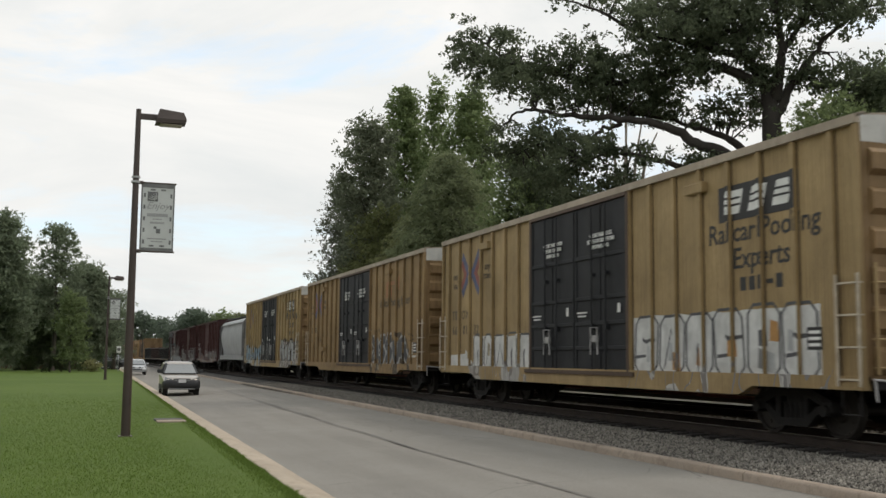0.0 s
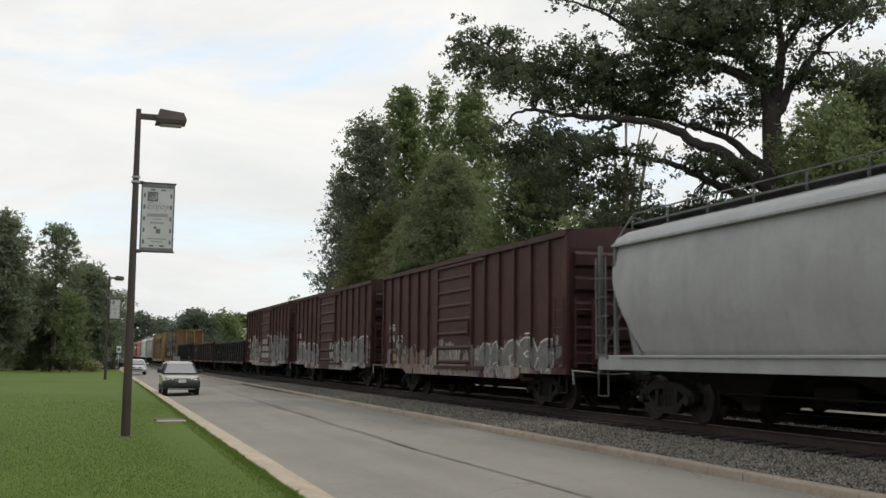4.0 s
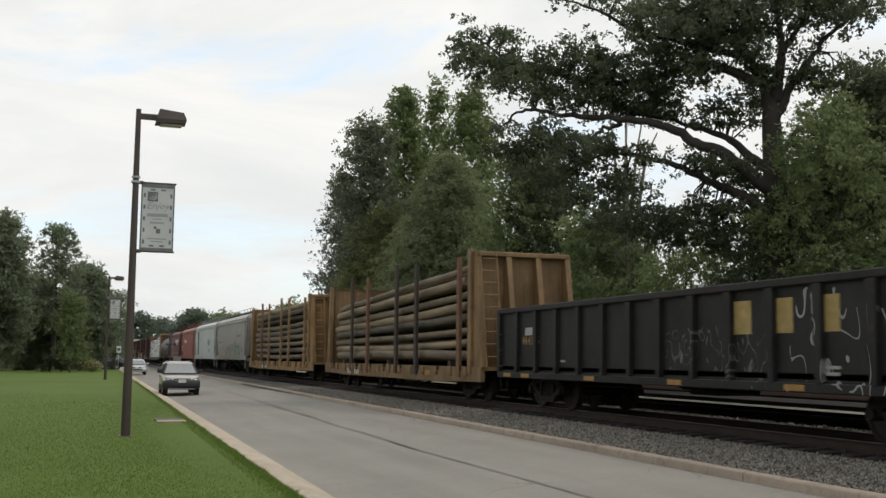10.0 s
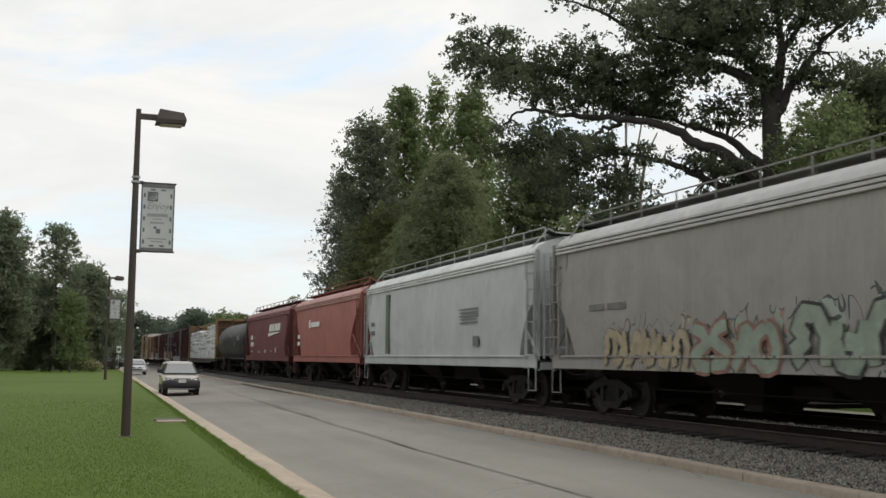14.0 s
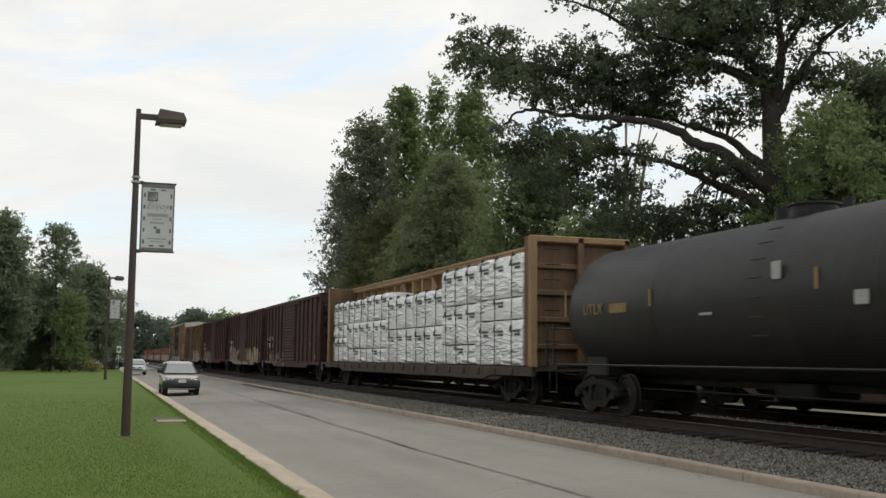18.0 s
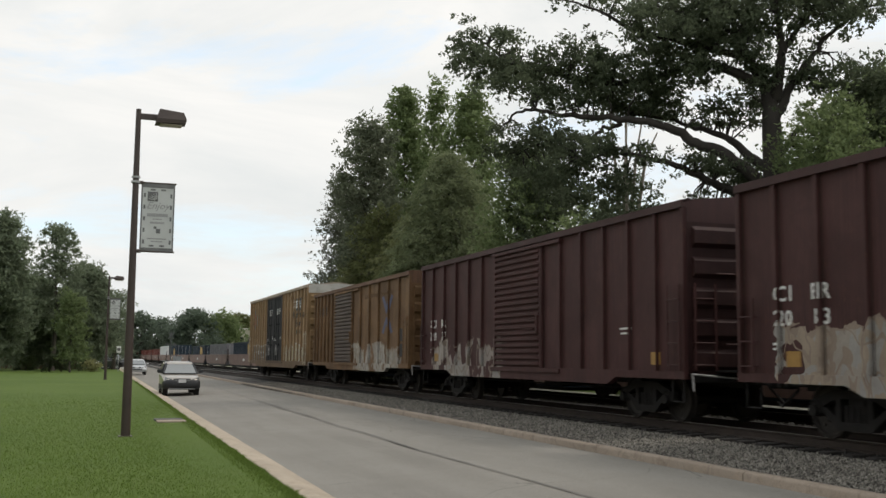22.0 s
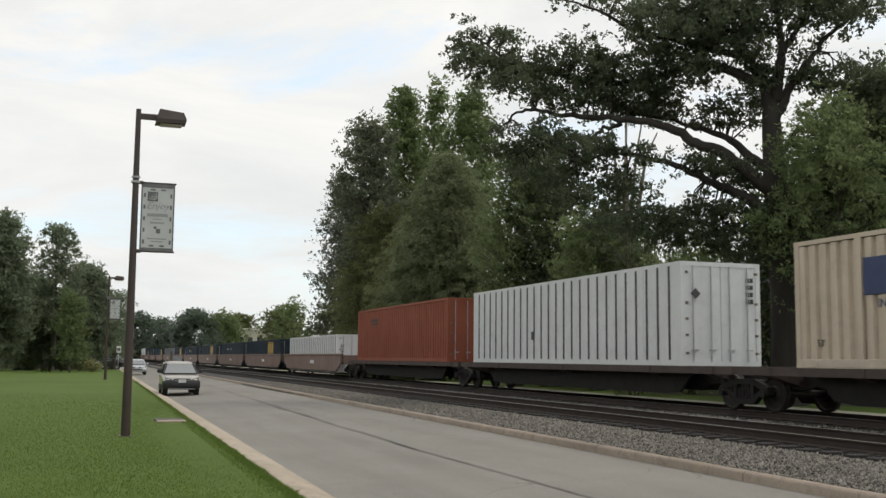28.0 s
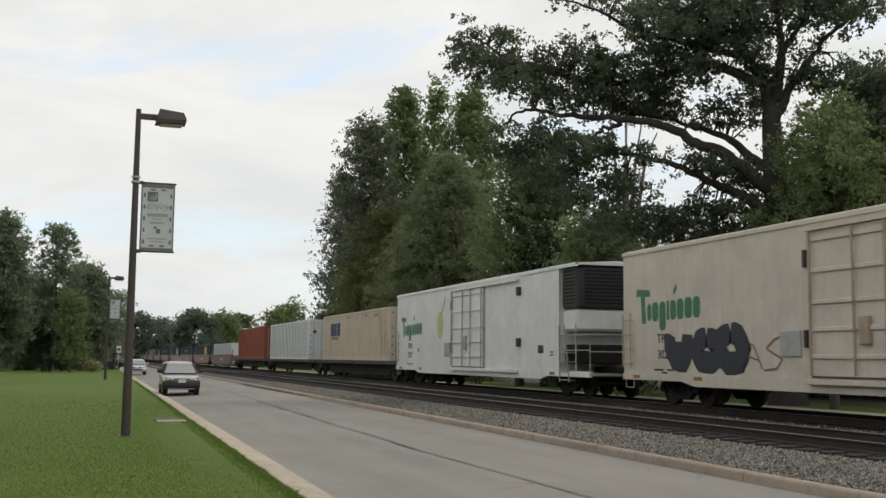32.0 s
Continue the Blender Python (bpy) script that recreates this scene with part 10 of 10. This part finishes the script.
def kerb_fringe(name, label, n, seed):
    """Longer blades that lean over the back of the kerb."""
    rng = np.random.default_rng(seed)
    y = 10.5 + 60 * rng.uniform(0, 1, n) ** 1.8
    wave = 0.06 * np.sin(y * 2.1) + 0.05 * np.sin(y * 5.3 + 1) + 0.03 * np.sin(y * 11.7)
    x = 3.10 + 0.0163 * (y - 13.0) - 0.56 + 0.5 * wave * rng.uniform(0, 1, n) - 0.12 * rng.uniform(0, 1, n) ** 2
    h, a = rng.uniform(0.02, 0.05, n), rng.uniform(0, 6.28, n)
    w = 0.008
    z = np.full(n, 0.085)
    p0 = np.stack([x - w * np.cos(a), y - w * np.sin(a), z], 1)
    p1 = np.stack([x + w * np.cos(a), y + w * np.sin(a), z], 1)
    p2 = np.stack([x + 0.03 + rng.normal(size=n) * 0.03, y + rng.normal(size=n) * 0.03, z + h], 1)
    me = bpy.data.meshes.new(name)
    me.vertices.add(3 * n)
    me.vertices.foreach_set("co", np.stack([p0, p1, p2], 1).reshape(-1, 3).astype(np.float32).ravel())
    me.loops.add(3 * n)
    me.loops.foreach_set("vertex_index", np.arange(3 * n, dtype=np.int32))
    me.polygons.add(n)
    me.polygons.foreach_set("loop_start", np.arange(0, 3 * n, 3, dtype=np.int32))
    me.polygons.foreach_set("loop_total", np.full(n, 3, dtype=np.int32))
    me.update(calc_edges=True)
    return solid(name, me, BLADE, label, "grass", kind="stuff")


kerb_fringe("kerb_grass", "uneven grass leaning over the back of the kerb", 14000, 9)


# ---- what moves ----
def motions():
    for ob, v in MOVERS:
        m = ob.matrix_basis.copy()
        walk(ob, [(0, m), (32, Matrix.Translation((0, v * 32, 0)) @ m)])
    # wheels turn while their car is near
    for ws, car in WHEELS:
        v = SPEED_A if car.matrix_basis.translation.x < 14 else SPEED_B
        y0 = CAR_START[car.name] + ws.parent.matrix_basis.translation.y
        t0, t1 = sorted(((0 - y0) / v, (45 - y0) / v))
        t0, t1 = max(0.0, t0), min(32.0, t1)
        if t1 - t0 < 0.2:
            continue
        loc = ws.matrix_basis.translation.copy()
        step = -math.degrees(v / FPS / 0.457)
        rows, a = [(0, pose(*loc))], 0.0
        for f in range(int(t0 * FPS) + 1, int(t1 * FPS)):
            a += step
            rows.append((f / FPS, pose(*loc, a)))
        rows.append((32, pose(*loc, a)))
        walk(ws, rows)


CAR_START = {car.name: car.matrix_basis.translation.y for _, car in WHEELS}
motions()
